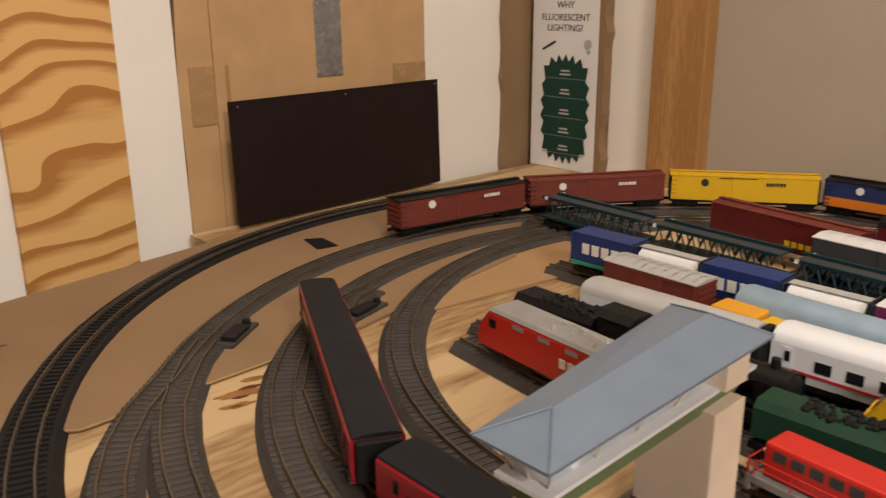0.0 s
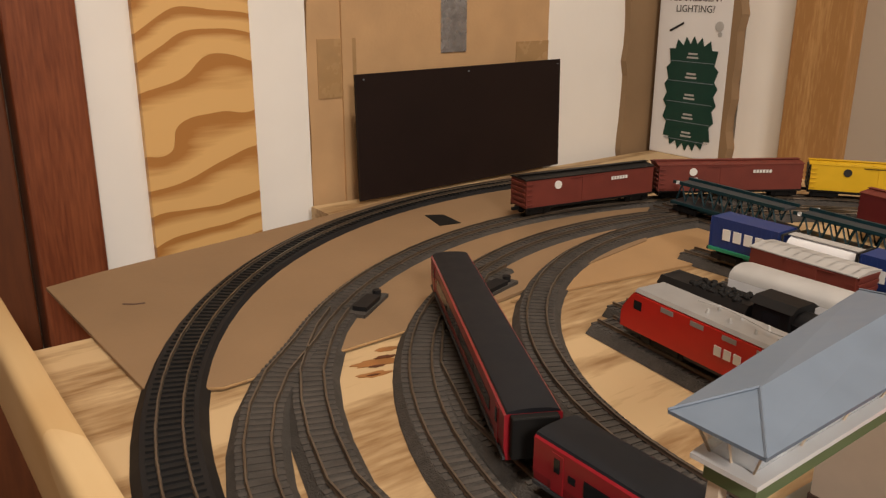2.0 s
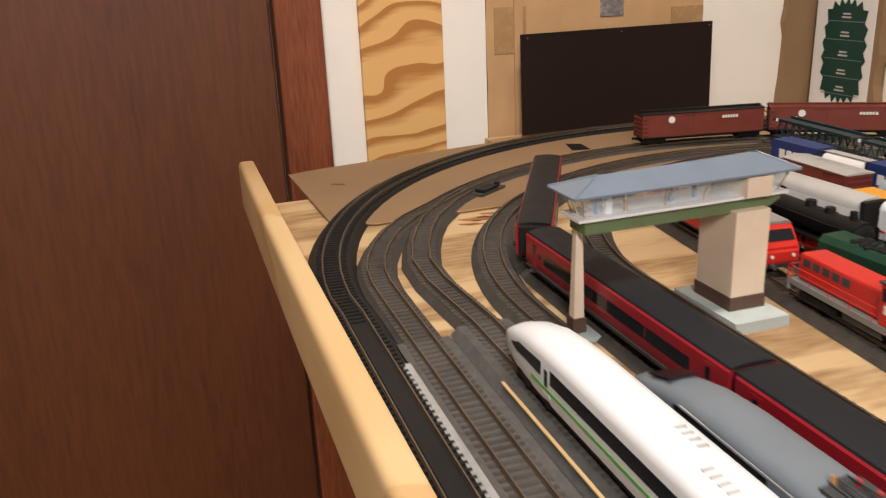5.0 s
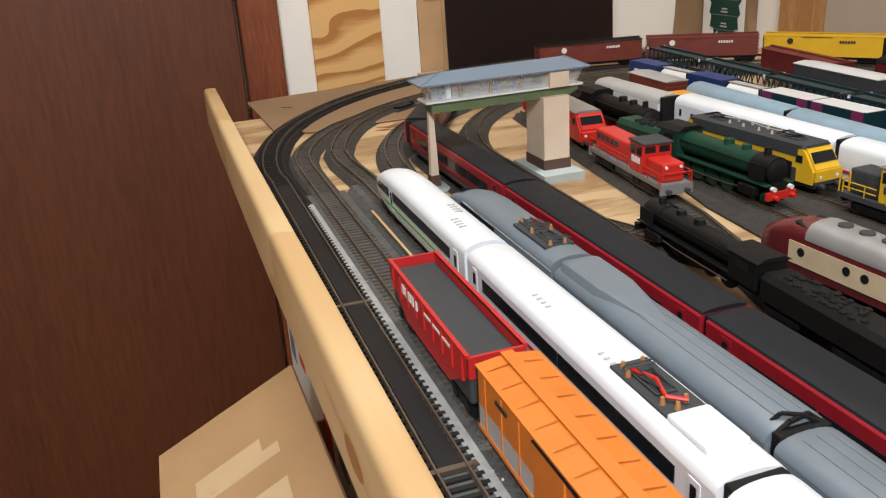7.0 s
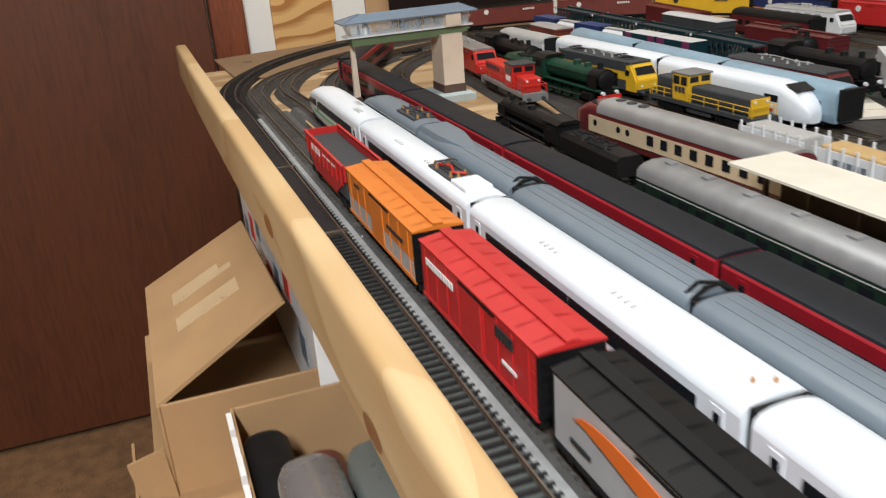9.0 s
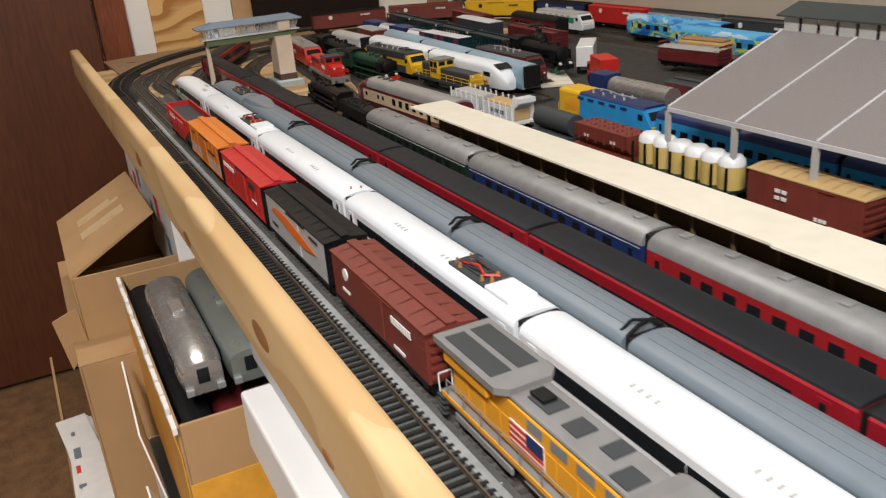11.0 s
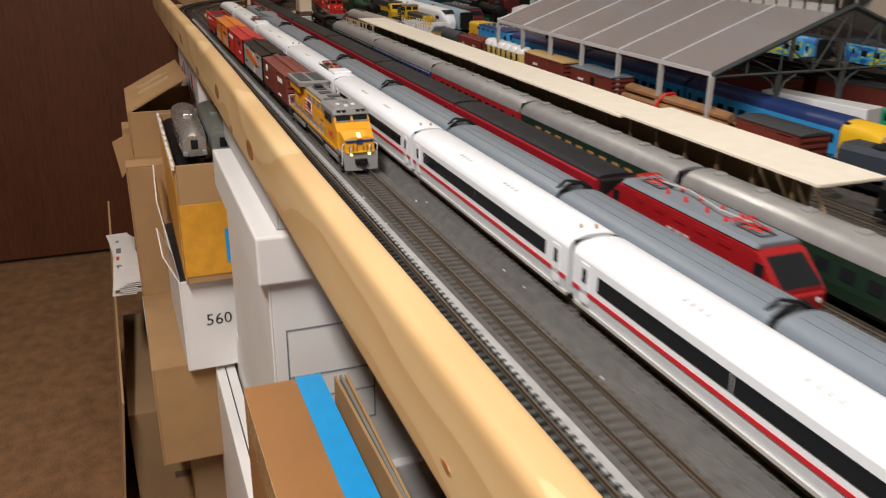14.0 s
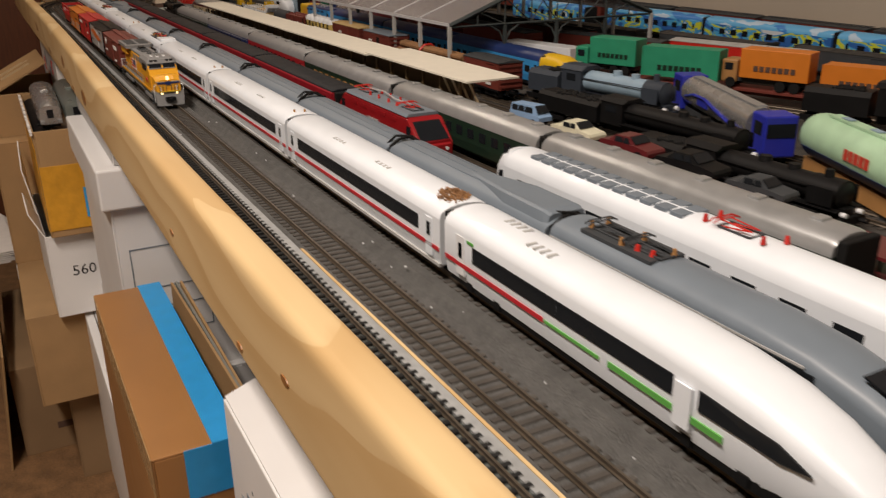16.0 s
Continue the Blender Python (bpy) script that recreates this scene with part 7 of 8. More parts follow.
for s in (-1, 1):
    ya, yb = YM + s * (YM - YA), YM + s * clere
    for k in range(6):
        a, b = X0 + (X1 - X0) * k / 6, X0 + (X1 - X0) * (k + 1) / 6
        bm = bmesh.new()
        plate(bm, [(a, ya, slope_z(ya)), (b, ya, slope_z(ya)), (b, yb, slope_z(yb)), (a, yb, slope_z(yb))], (0, 0, 1), 0.0012)
        part("roof_panel", bm, "clear", st)
        bm = bmesh.new()
        tube(bm, (a, ya, slope_z(ya) + 0.0012), (a, yb, slope_z(yb) + 0.0012), 0.0014, 5)
        part("roof_bar", bm, "clear_bar", st)
    quick("gutter", "clear_bar", st, (X0, X1, ya - 0.0018, ya + 0.0018, ZE - 0.003, ZE + 0.001))
    for k in range(7):
        x = X0 + (X1 - X0) * k / 6
        quick("post", "grey_light", st, (x - 0.0022, x + 0.0022, ya - 0.0022, ya + 0.0022, 0.0027, ZE - 0.003))
    for k in range(24):
        a = X0 + (X1 - X0) * k / 24
        quick("clerestory_louvre", "grey_light", st, (a + 0.002, a + (X1 - X0) / 24 - 0.002, YM + s * clere - 0.0006, YM + s * clere + 0.0006, slope_z(yb), slope_z(yb) + 0.016))
    bm = bmesh.new()
    zc = slope_z(yb) + 0.016
    plate(bm, [(X0 - 0.004, YM + s * (clere + 0.006), zc - 0.001), (X1 + 0.004, YM + s * (clere + 0.006), zc - 0.001), (X1 + 0.004, YM, zc + 0.009), (X0 - 0.004, YM, zc + 0.009)], (0, 0, 1), 0.0015)
    part("ridge_roof", bm, "slate", st)
for x in (X0, X1):
    for s in (-1, 1):
        bm = bmesh.new()
        ya = YM + s * (YM - YA)
        tube(bm, (x, ya - s * 0.0, ZE - 0.002), (x, YM, ZR - 0.002), 0.0032, 4)
        part("gable_rafter", bm, "slate", st)
    bm = bmesh.new()
    tube(bm, (x, YA, ZE - 0.004), (x, YB, ZE - 0.004), 0.0016, 4)
    part("tie_beam", bm, "slate", st)
    for k in range(1, 8):
        y = YA + (YB - YA) * k / 8
        y2 = YA + (YB - YA) * (k + (1 if k < 4 else -1)) / 8
        bm = bmesh.new()
        tube(bm, (x, y, ZE - 0.004), (x, y, slope_z(y) - 0.002), 0.0011, 4)
        tube(bm, (x, y, slope_z(y) - 0.002), (x, y2, ZE - 0.004), 0.0009, 4)
        part("truss_web", bm, "slate", st)
    for k in (0.25, 0.5, 0.75):
        y = YA + (YB - YA) * k
        quick("inner_post", "slate", st, (x - 0.002, x + 0.002, y - 0.002, y + 0.002, 0.0027, ZE - 0.005))
        bm = bmesh.new()
        wires(bm, [(x, y - 0.022, ZE - 0.006), (x, y - 0.008, ZE - 0.014), (x, y, ZE - 0.03), (x, y + 0.008, ZE - 0.014), (x, y + 0.022, ZE - 0.006)], 0.0012, 4)
        part("arch_bracket", bm, "slate", st)

# ---------- east end of the yard ----------
def motor(m, L, label, material, kind="car"):
    """A small road car: body shell, cabin, panes, wheels."""
    c = thing("model_car" if kind == "car" else "model_van", m, label, "model car", "model cars")
    h, w = L / 2, L * 0.2
    bm = bmesh.new()
    if kind == "car":
        prof = [(-h, 0.12), (-h, 0.2), (-h * 0.95, 0.235), (-h * 0.55, 0.245), (h * 0.45, 0.24), (h * 0.95, 0.2), (h, 0.16), (h, 0.1)]
        cab = [(-h * 0.62, 0.24), (-h * 0.38, 0.345), (h * 0.12, 0.35), (h * 0.45, 0.24)]
    else:
        prof = [(-h, 0.12), (-h, 0.27), (h * 0.85, 0.27), (h, 0.22), (h, 0.12)]
        cab = [(-h, 0.27), (-h * 0.95, 0.44), (h * 0.6, 0.46), (h * 0.86, 0.27)]
    loft(bm, [[(x, y, z * L) for x, z in prof] for y in (-w, -w * 0.97, w * 0.97, w)])
    part("body", bm, material, c)
    bm = bmesh.new()
    loft(bm, [[(x, y * (0.86 if z > 0.3 else 1), z * L) for x, z in cab] for y in (-w * 0.95, w * 0.95)])
    part("cabin", bm, material, c)
    zs = (0.25, 0.33) if kind == "car" else (0.3, 0.42)
    for s in (-1, 1):
        for a, b in ((-0.36, -0.02), (0.0, 0.24)) if kind == "car" else ((-0.85, -0.45), (-0.4, 0.0), (0.05, 0.55)):
            bm = bmesh.new()
            plate(bm, [(a * h, s * w * 0.95, zs[0] * L), (b * h, s * w * 0.95, zs[0] * L), ((b - 0.06) * h, s * w * 0.88, zs[1] * L), (a * h, s * w * 0.88, zs[1] * L)], (0, s, 0.1), 0.0005)
            part("side_window", bm, "window", c)
        for x in (-0.6, 0.6):
            bm = bmesh.new()
            tube(bm, (x * h, s * w * 0.8, 0.085 * L), (x * h, s * w * 1.02, 0.085 * L), 0.085 * L, 14)
            part("wheel", bm, "rubber", c)
    fx = ((0.2, 0.345), (0.44, 0.25)) if kind == "car" else ((0.62, 0.45), (0.85, 0.3))
    bm = bmesh.new()
    plate(bm, [(fx[0][0] * h, -w * 0.75, fx[0][1] * L), (fx[0][0] * h, w * 0.75, fx[0][1] * L), (fx[1][0] * h, w * 0.85, fx[1][1] * L), (fx[1][0] * h, -w * 0.85, fx[1][1] * L)], (0.6, 0, 0.8), 0.0006)
    part("windscreen", bm, "window", c)
    return c


# car carrier with model cars on its upper deck
cc = thing("car_carrier", along_pose(1.72, 0.207, 1), "two-deck car carrier wagon in dark maroon", "freight car", "yard freight cars")
quick("lower_deck", "maroon", cc, (-0.265, 0.265, -0.0155, 0.0155, 0.01, 0.0135))
quick("upper_deck", "maroon", cc, (-0.265, 0.265, -0.0158, 0.0158, 0.0225, 0.0245))
for k in range(12):
    for s in (-1, 1):
        x = -0.26 + 0.52 * k / 11
        quick("post", "maroon", cc, (x - 0.0012, x + 0.0012, s * 0.0152 - 0.001, s * 0.0152 + 0.001, 0.0135, 0.0225))
for x in (-0.22, -0.05, 0.05, 0.22):
    put("truck", BOGIE_US, cc, pose(x, 0, 0))
Z = RAIL + 0.0247
for x, y, L, label, material, kind in ((1.487, 0.203, 0.04, "small pale blue model van on the carrier", "van_blue", "van"), (1.56, 0.202, 0.047, "cream model saloon car on the carrier", "cream_car", "car"),
                                       (1.625, 0.205, 0.05, "dark maroon model saloon car on the carrier", "maroon", "car"), (1.69, 0.206, 0.052, "black model saloon car on the carrier", "black", "car"),
                                       (1.752, 0.207, 0.044, "dark grey model car on the carrier", "grey_dark", "car")):
    motor(pose(x, y + 0.01, Z, 0, 0, 8), L, label, material, kind)

track(line(1.24, 0.3, 1.95, 0.325), YL, "roadbed_brown", "sleeper_brown", "rail_brown", None, 0.018, group="yard tracks")
track(line(1.24, 0.365, 1.95, 0.43), YL, "roadbed_brown", "sleeper_brown", "rail_brown", None, 0.018, group="yard tracks")
steam(along_pose(1.505, 0.322, 3) @ Matrix.Diagonal((1, 0.9, 0.8, 1)), 0.27, "black steam locomotive with a long low tender", "black", "black", "black", 0.1)
steam(along_pose(1.378, 0.378, 9), 0.2, "grey and pale blue streamlined steam locomotive", "pale_blue", "slate_blue", "grey_dark", 0.055, front="slate_blue")
steam(along_pose(1.68, 0.272, 2) @ Matrix.Diagonal((1, 0.9, 0.78, 1)), 0.2, "matt black steam locomotive without markings", "black", "black", "black", 0.06)

# silver tank lorry with blue cabs, askew
m = pose(1.525, 0.418, 0.004, 0, 0, -24)
c = thing("tank_lorry", m, "silver tank lorry with blue cab and frame", "model truck", "model trucks")
bm = bmesh.new()
tube(bm, (-0.085, 0, 0.033), (0.085, 0, 0.033), 0.0155, 22)
part("tank", bm, "chrome", c, smooth=True)
quick("chassis", "grey_dark", c, (-0.11, 0.115, -0.009, 0.009, 0.01, 0.0165))
quick("tank_top_walk", "silver", c, (-0.08, 0.08, -0.005, 0.005, 0.0478, 0.0495))
for x, s in ((0.108, 1), (-0.1, -1)):
    cabp = quick("cab", "truck_blue", c, (x - 0.014, x + 0.014, -0.0145, 0.0145, 0.0125, 0.0485), bevel=0.0015)
    quick("cab_window", "window", cabp, (x + s * 0.0141 - 0.0004, x + s * 0.0141 + 0.0004, -0.0125, 0.0125, 0.03, 0.042))
    quick("cab_side_window", "window", cabp, (x - 0.007, x + 0.008, -0.0149, 0.0149, 0.031, 0.042))
for x in (-0.08, -0.05, 0.0, 0.05, 0.1):
    for s in (-1, 1):
        bm = bmesh.new()
        tube(bm, (x, s * 0.0095, 0.0065), (x, s * 0.0145, 0.0065), 0.0065, 16)
        part("wheel", bm, "rubber", c)
for s in (-1, 1):
    bm = bmesh.new()
    wires(bm, [(-0.07, s * 0.0158, 0.03), (-0.045, s * 0.0162, 0.036), (-0.015, s * 0.0162, 0.037), (0.015, s * 0.0162, 0.032), (0.05, s * 0.016, 0.027), (0.085, s * 0.015, 0.024)], 0.0016, 6)
    part("blue_band", bm, "truck_blue", c, "wavy blue band on the tank")
    quick("blue_emblem", "truck_blue", c, (-0.035, -0.008, s * 0.0155 - 0.0006, s * 0.0155 + 0.0006, 0.028, 0.037))

# pale mint tank wagon at the table's east side
m = pose(1.775, 0.33, 0.012, 0, 0, -24)
c = thing("tank_wagon", m, "long mint green tank wagon with red marking and blue belly", "freight car", "yard freight cars")
bm = bmesh.new()
rings = []
for x, k in ((-0.125, 0.6), (-0.12, 0.9), (-0.112, 1), (0.112, 1), (0.12, 0.9), (0.125, 0.6)):
    rings.append([(x, 0.0185 * k * math.cos(2 * math.pi * i / 24), 0.031 + 0.0185 * k * math.sin(2 * math.pi * i / 24)) for i in range(24)])
loft(bm, rings)
part("tank", bm, "mint", c, smooth=True)
bm = bmesh.new()
loft(bm, [[(x, 0.0189 * math.cos(a), 0.031 + 0.0189 * math.sin(a)) for a in [math.pi * (1.12 + 0.76 * i / 12) for i in range(13)]] for x in (-0.113, 0.113)])
part("belly", bm, "navy", c, smooth=True)
quick("top_walkway", "mint", c, (-0.1, 0.1, -0.005, 0.005, 0.0492, 0.051))
for k in range(5):
    quick("hatch", "pale_blue", c, (-0.085 + 0.04 * k, -0.073 + 0.04 * k, -0.003, 0.003, 0.051, 0.0522), bevel=0.0008)
bars(c, -0.03, -0.0188, 0.029, 5, 0.005, 0.008, "text_red")
quick("frame", "copper", c, (-0.12, 0.12, -0.01, 0.01, 0.0, 0.0125))
quick("bed", "grey_dark", c, (-0.11, 0.11, -0.008, 0.008, -0.009, 0.0))


def lorry_load(m, L, label, side, cabm, marks, name="model_truck"):
    """A box lorry: cab, chassis, box body, wheels."""
    c = thing(name, m, label, "model truck", "model trucks")
    h = L / 2
    quick("box_body", side, c, (-h + 0.022, h, -0.0142, 0.0142, 0.0125, 0.0455), bevel=0.0008)
    cb = quick("cab", cabm, c, (-h, -h + 0.019, -0.013, 0.013, 0.006, 0.032), bevel=0.0018)
    quick("cab_window", "window", cb, (-h - 0.0003, -h + 0.0005, -0.011, 0.011, 0.02, 0.029))
    quick("cab_side_window", "window", cb, (-h + 0.004, -h + 0.014, -0.0134, 0.0134, 0.02, 0.028))
    quick("chassis", "grey_dark", c, (-h + 0.005, h - 0.002, -0.008, 0.008, 0.007, 0.0125))
    for x in (-h + 0.012, h - 0.03, h - 0.014):
        for s in (-1, 1):
            bm = bmesh.new()
            tube(bm, (x, s * 0.009, 0.006), (x, s * 0.0138, 0.006), 0.006, 14)
            part("wheel", bm, "rubber", c)
    for s in (-1, 1):
        bars(c, 0.012, s * 0.0146, 0.021, *marks)
    return c


lorry_load(pose(1.115, 0.472, 0.005, 0, 0, 12), 0.15, "white articulated box lorry with pale blue mark", "white", "white", (3, 0.01, 0.009, "pale_blue"))
fl = flat_load(along_pose(1.26, 0.497, 19), 0.2, "low red-brown flat wagon carrying lorries", "boxcar")
fl2 = flat_load(along_pose(1.46, 0.585, 19), 0.22, "low red-brown flat wagon carrying lorries", "boxcar")
fl3 = flat_load(along_pose(1.66, 0.655, 19), 0.2, "low red-brown flat wagon carrying lorries", "boxcar")
U = RAIL + 0.0147
lorry_load(pose(1.252, 0.492, U, 0, 0, 21), 0.088, "green box lorry with dark marking blocks", "container_green", "container_green", (7, 0.0045, 0.0055, "coach_green"))
container(pose(1.35, 0.526, U + 0.006, 0, 0, 26), 0.094, "green container with dark marking blocks", "container_green", marks=[(0, 0.008, 8, 0.005, 0.006, "coach_green")], H=0.035, ribs=0)
lorry_load(pose(1.437, 0.573, U, 0, 0, 21), 0.1, "orange box lorry with brown cab", "orange", "copper", (7, 0.005, 0.006, "brown_base"))
container(pose(1.53, 0.62, U, 0, 0, 21), 0.085, "orange container with dark marking blocks", "orange", marks=[(0, 0.012, 7, 0.005, 0.006, "brown_base")], H=0.034, ribs=0)
c = steam(along_pose(1.62, 0.57, 21), 0.2, "black steam locomotive with a silver boiler top", "chrome", "black", "black", 0.07)
boxcar(along_pose(1.31, 0.66, 15), 0.2, "bright red covered wagon with a grey arched roof", "red", "grey_light", H=0.047, roofwalk=False, group="yard freight cars", name="covered_wagon")
boxcar(along_pose(1.12, 0.6, 15), 0.2, "dark brown covered wagon with a grey-black roof", "boxcar", "grey_dark", H=0.043, roofwalk=False, group="yard freight cars", name="covered_wagon")
for x, y in ((0.98, 0.69), (1.2, 0.73), (1.42, 0.77)):
    boxcar(along_pose(x, y, 6), 0.2, "dark grey flat-roofed wagon", "grey_dark", "yard_grey", H=0.04, roofwalk=False, group="yard freight cars", name="covered_wagon")

# white railcar behind the red locomotive
c = coach(along_pose(1.78, 0.114), 0.31, "white railcar with dark roof panels and small square windows", "ice_white", "ice_white", zs=0.034, zt=0.046, wins=[-0.128, -0.108, -0.08, -0.05, -0.02, 0.01, 0.04, 0.07, 0.1, 0.13], win=(0.0195, 0.0285, 0.0155), group="white railcar", name="railcar", gap=0.001)
bm = bmesh.new()
loft(bm, [ring(-0.154 - x, 0.0165 * k, 0.0075, zs, zt, 10, 0.001) for x, k, zt, zs in ((-0.001, 1, 0.046, 0.034), (0.008, 0.93, 0.044, 0.032), (0.016, 0.75, 0.037, 0.026), (0.02, 0.45, 0.026, 0.019))])
part("nose", bm, "ice_white", c, smooth=True)
bm = bmesh.new()
plate(bm, [(-0.163, -0.0125, 0.03), (-0.163, 0.0125, 0.03), (-0.1575, 0.0115, 0.042), (-0.1575, -0.0115, 0.042)], (-1, 0, 0.3), 0.003)
part("windscreen", bm, "window", c)
for y in (-1, 1):
    bm = bmesh.new()
    plate(bm, [(-0.1555, y * 0.0164, 0.0195), (-0.1625, y * 0.0153, 0.0215), (-0.1605, y * 0.0153, 0.0295), (-0.1555, y * 0.0163, 0.0305)], (0, y, 0), 0.0012)
    part("cab_side_window", bm, "window", c)
for k in range(12):
    for y in (-0.0055, 0.0055):
        x = -0.125 + 0.0125 * k
        quick("roof_panel", "grey", c, (x - 0.005, x + 0.005, y - 0.0045, y + 0.0045, 0.0436, 0.0463), bevel=0.0004)
pantograph(c, 0.05, 0.0462, material="red")
insulators(c, [(0.03, -0.005), (0.03, 0.006), (0.07, -0.006), (0.075, 0.005)], 0.046, "red")
quick("coupler", "ns_yellow", c, (-0.183, -0.172, -0.003, 0.003, 0.009, 0.013))
bm = bmesh.new()
plate(bm, [(1.585, 0.088, 0.0076), (1.6, 0.088, 0.0076), (1.58, 0.13, 0.0076), (1.555, 0.125, 0.0076)], (0, 0, 1), 0.0008)
tagged(part("paper_scrap", bm, "ns_yellow"), "small yellow paper scrap on the track bed", "paper")

# painted coaches at the back
for i, (x, y, r) in enumerate(((-0.02, 0.8995, 0), (0.17, 0.846, 0), (0.62, 0.846, 0), (0.885, 0.8995, 0), (1.15, 0.8995, 0), (1.415, 0.8995, 0))):
    coach(along_pose(x, y, r), 0.262, "coach covered in blue and yellow spray paint", "graffiti", "graffiti_roof", zs=0.035, zt=0.046, wins=span(-0.1, 0.1, 8), win=(0.02, 0.029, 0.012), doors=(-0.11, 0.11), group="painted coaches")
c = flat_load(along_pose(0.18, 0.785, 8), 0.14, "dark red flat wagon with a tan van body", "maroon")
quick("van_body", "tan", c, (-0.05, 0.045, -0.013, 0.013, 0.0145, 0.036), bevel=0.003)
quick("van_roof", "copper", c, (-0.045, 0.04, -0.011, 0.011, 0.036, 0.04), bevel=0.002)
boxcar(along_pose(0.2, 0.74, 8), 0.13, "dark red low wagon with a pale roof", "maroon", "grey_light", H=0.035, roofwalk=False, group="yard freight cars", name="covered_wagon")

# wooden ramp, lorries and a tank wagon near the middle of the yard
rp = thing("wooden_ramp", pose(0, 0, 0), "pale plank ramp lying between the tracks", "ramp")
for k in range(14):
    a, b = k / 14, (k + 1) / 14 - 0.008
    p0, p1 = Vector((-0.28, 0.735, 0.004)), Vector((0.13, 0.525, 0.004))
    n = Vector((p1.y - p0.y, p0.x - p1.x, 0)).normalized() * 0.026
    q0, q1 = p0.lerp(p1, a), p0.lerp(p1, b)
    bm = bmesh.new()
    plate(bm, [q0 - n, q1 - n, q1 + n, q0 + n], (0, 0, 1), 0.003)
    part("plank", bm, "cream_board", rp)
steam(pose(-0.14, 0.665, RAIL, 0, 0, -27), 0.12, "small black tank engine standing on the ramp", "black", "black", "black", 0.0)
lorry_load(pose(0.03, 0.655, 0.004, 0, 0, -40), 0.12, "white box lorry parked beside the ramp", "white", "white", (3, 0.006, 0.006, "grey_light"))
lorry_load(pose(0.165, 0.585, 0.004, 0, 0, -20), 0.08, "bright red box lorry parked beside the ramp", "red", "red", (3, 0.005, 0.005, "red_box"))
c = flat_load(along_pose(0.36, 0.49, 0), 0.17, "blue tank wagon with a silver tank", "navy", "tank_wagon")
bm = bmesh.new()
tube(bm, (-0.04, 0, 0.0275), (0.075, 0, 0.0275), 0.0135, 20)
part("tank", bm, "chrome", c, smooth=True)
quick("cab", "navy", c, (-0.08, -0.045, -0.0145, 0.0145, 0.0145, 0.043), bevel=0.001)
eloco(along_pose(0.02, 0.5, 0), 0.19, "dark brown electric locomotive with grey roof", "maroon", "grey_dark", panto=None)
for i, (x, y) in enumerate(((0.5, 0.47), (0.72, 0.47), (0.94, 0.47))):
    boxcar(along_pose(x, y + 0.05, 0), 0.2, "brown freight car under the train shed", "boxcar" if i else "maroon", "grey_dark", H=0.045, group="yard freight cars")
for i in range(3):
    boxcar(along_pose(0.55 + 0.21 * i, 0.6, 0), 0.2, "dark freight car standing inside the train shed", "grey_dark" if i % 2 else "boxcar", "black", H=0.045, group="yard freight cars")

# ---------- boxes on the floor ----------
def carton(m, size, label, material, name="cardboard_box", open_top=False, wall=0.003, flaps=()):
    """A box from panels with real thickness; its own origin at the middle of the base."""
    lx, ly, lz = size[0] / 2, size[1] / 2, size[2]
    c = thing(name, m, label, "box", "stored boxes")
    quick("side_panel", material, c, (-lx, lx, -ly, -ly + wall, 0, lz), bevel=0.0012)
    quick("side_panel", material, c, (-lx, lx, ly - wall, ly, 0, lz), bevel=0.0012)
    quick("end_panel", material, c, (-lx, -lx + wall, -ly + wall, ly - wall, 0, lz), bevel=0.001)
    quick("end_panel", material, c, (lx - wall, lx, -ly + wall, ly - wall, 0, lz), bevel=0.001)
    quick("base", material, c, (-lx + wall, lx - wall, -ly + wall, ly - wall, 0, wall))
    if not open_top and material == "cardboard_smooth":
        quick("top_panel", material, c, (-lx, lx, -ly, ly, lz, lz + wall), bevel=0.0015)
    elif not open_top:
        quick("top_flap", material, c, (-lx, lx, -ly, -0.0008, lz, lz + wall), bevel=0.001)
        quick("top_flap", material, c, (-lx, lx, 0.0008, ly, lz, lz + wall), bevel=0.001)
    return c


def between(x0, x1, y0, y1, z0, z1, *a, rz=0, **k):
    return carton(pose((x0 + x1) / 2, (y0 + y1) / 2, z0, 0, 0, rz), (x1 - x0, y1 - y0, z1 - z0), *a, **k)


# lowest row, on the carpet
b1 = between(-0.1, 0.36, -0.3, 0.1, FLOOR, -0.645, "worn brown cardboard box with faded print", "cardboard_dull")
for k in range(5):
    quick("print_block", "brown_base", b1, (0.2302, 0.2308, -0.13 + 0.045 * k, -0.1 + 0.045 * k, 0.05, 0.05 + 0.015 * (k % 3 + 1)))
    quick("print_block", "brown_base", b1, (0.2302, 0.2308, -0.13 + 0.045 * k, -0.095 + 0.045 * k, 0.13, 0.145))
quick("packing_tape", "tape_brown", b1, (-0.232, 0.232, -0.025, 0.025, 0.2084, 0.2096))
between(0.5, 1.0, -0.11, 0.3, FLOOR, -0.405, "tall plain white storage box", "box_white")
# Duller cardboard carries the shadow on this box in its colour.
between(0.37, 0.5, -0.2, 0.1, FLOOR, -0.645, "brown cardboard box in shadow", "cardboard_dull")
b2 = between(-0.2, 0.545, -0.246, 0.1, -0.642, -0.46, "brown cardboard box with a taped corner", "cardboard")
quick("packing_tape", "tape_brown", b2, (0.3732, 0.374, -0.02, 0.13, 0.02, 0.175))
lean = thing("cardboard_sheet", pose(0.1, -0.322, FLOOR), "flat cardboard sheet leaning on the boxes", "cardboard")
bm = bmesh.new()
plate(bm, [(-0.4, -0.01, 0), (0.3, -0.01, 0), (0.32, 0.018, 0.27), (-0.4, 0.018, 0.43)], (0, 1, 0), 0.004)
part("panel", bm, "cardboard", lean)
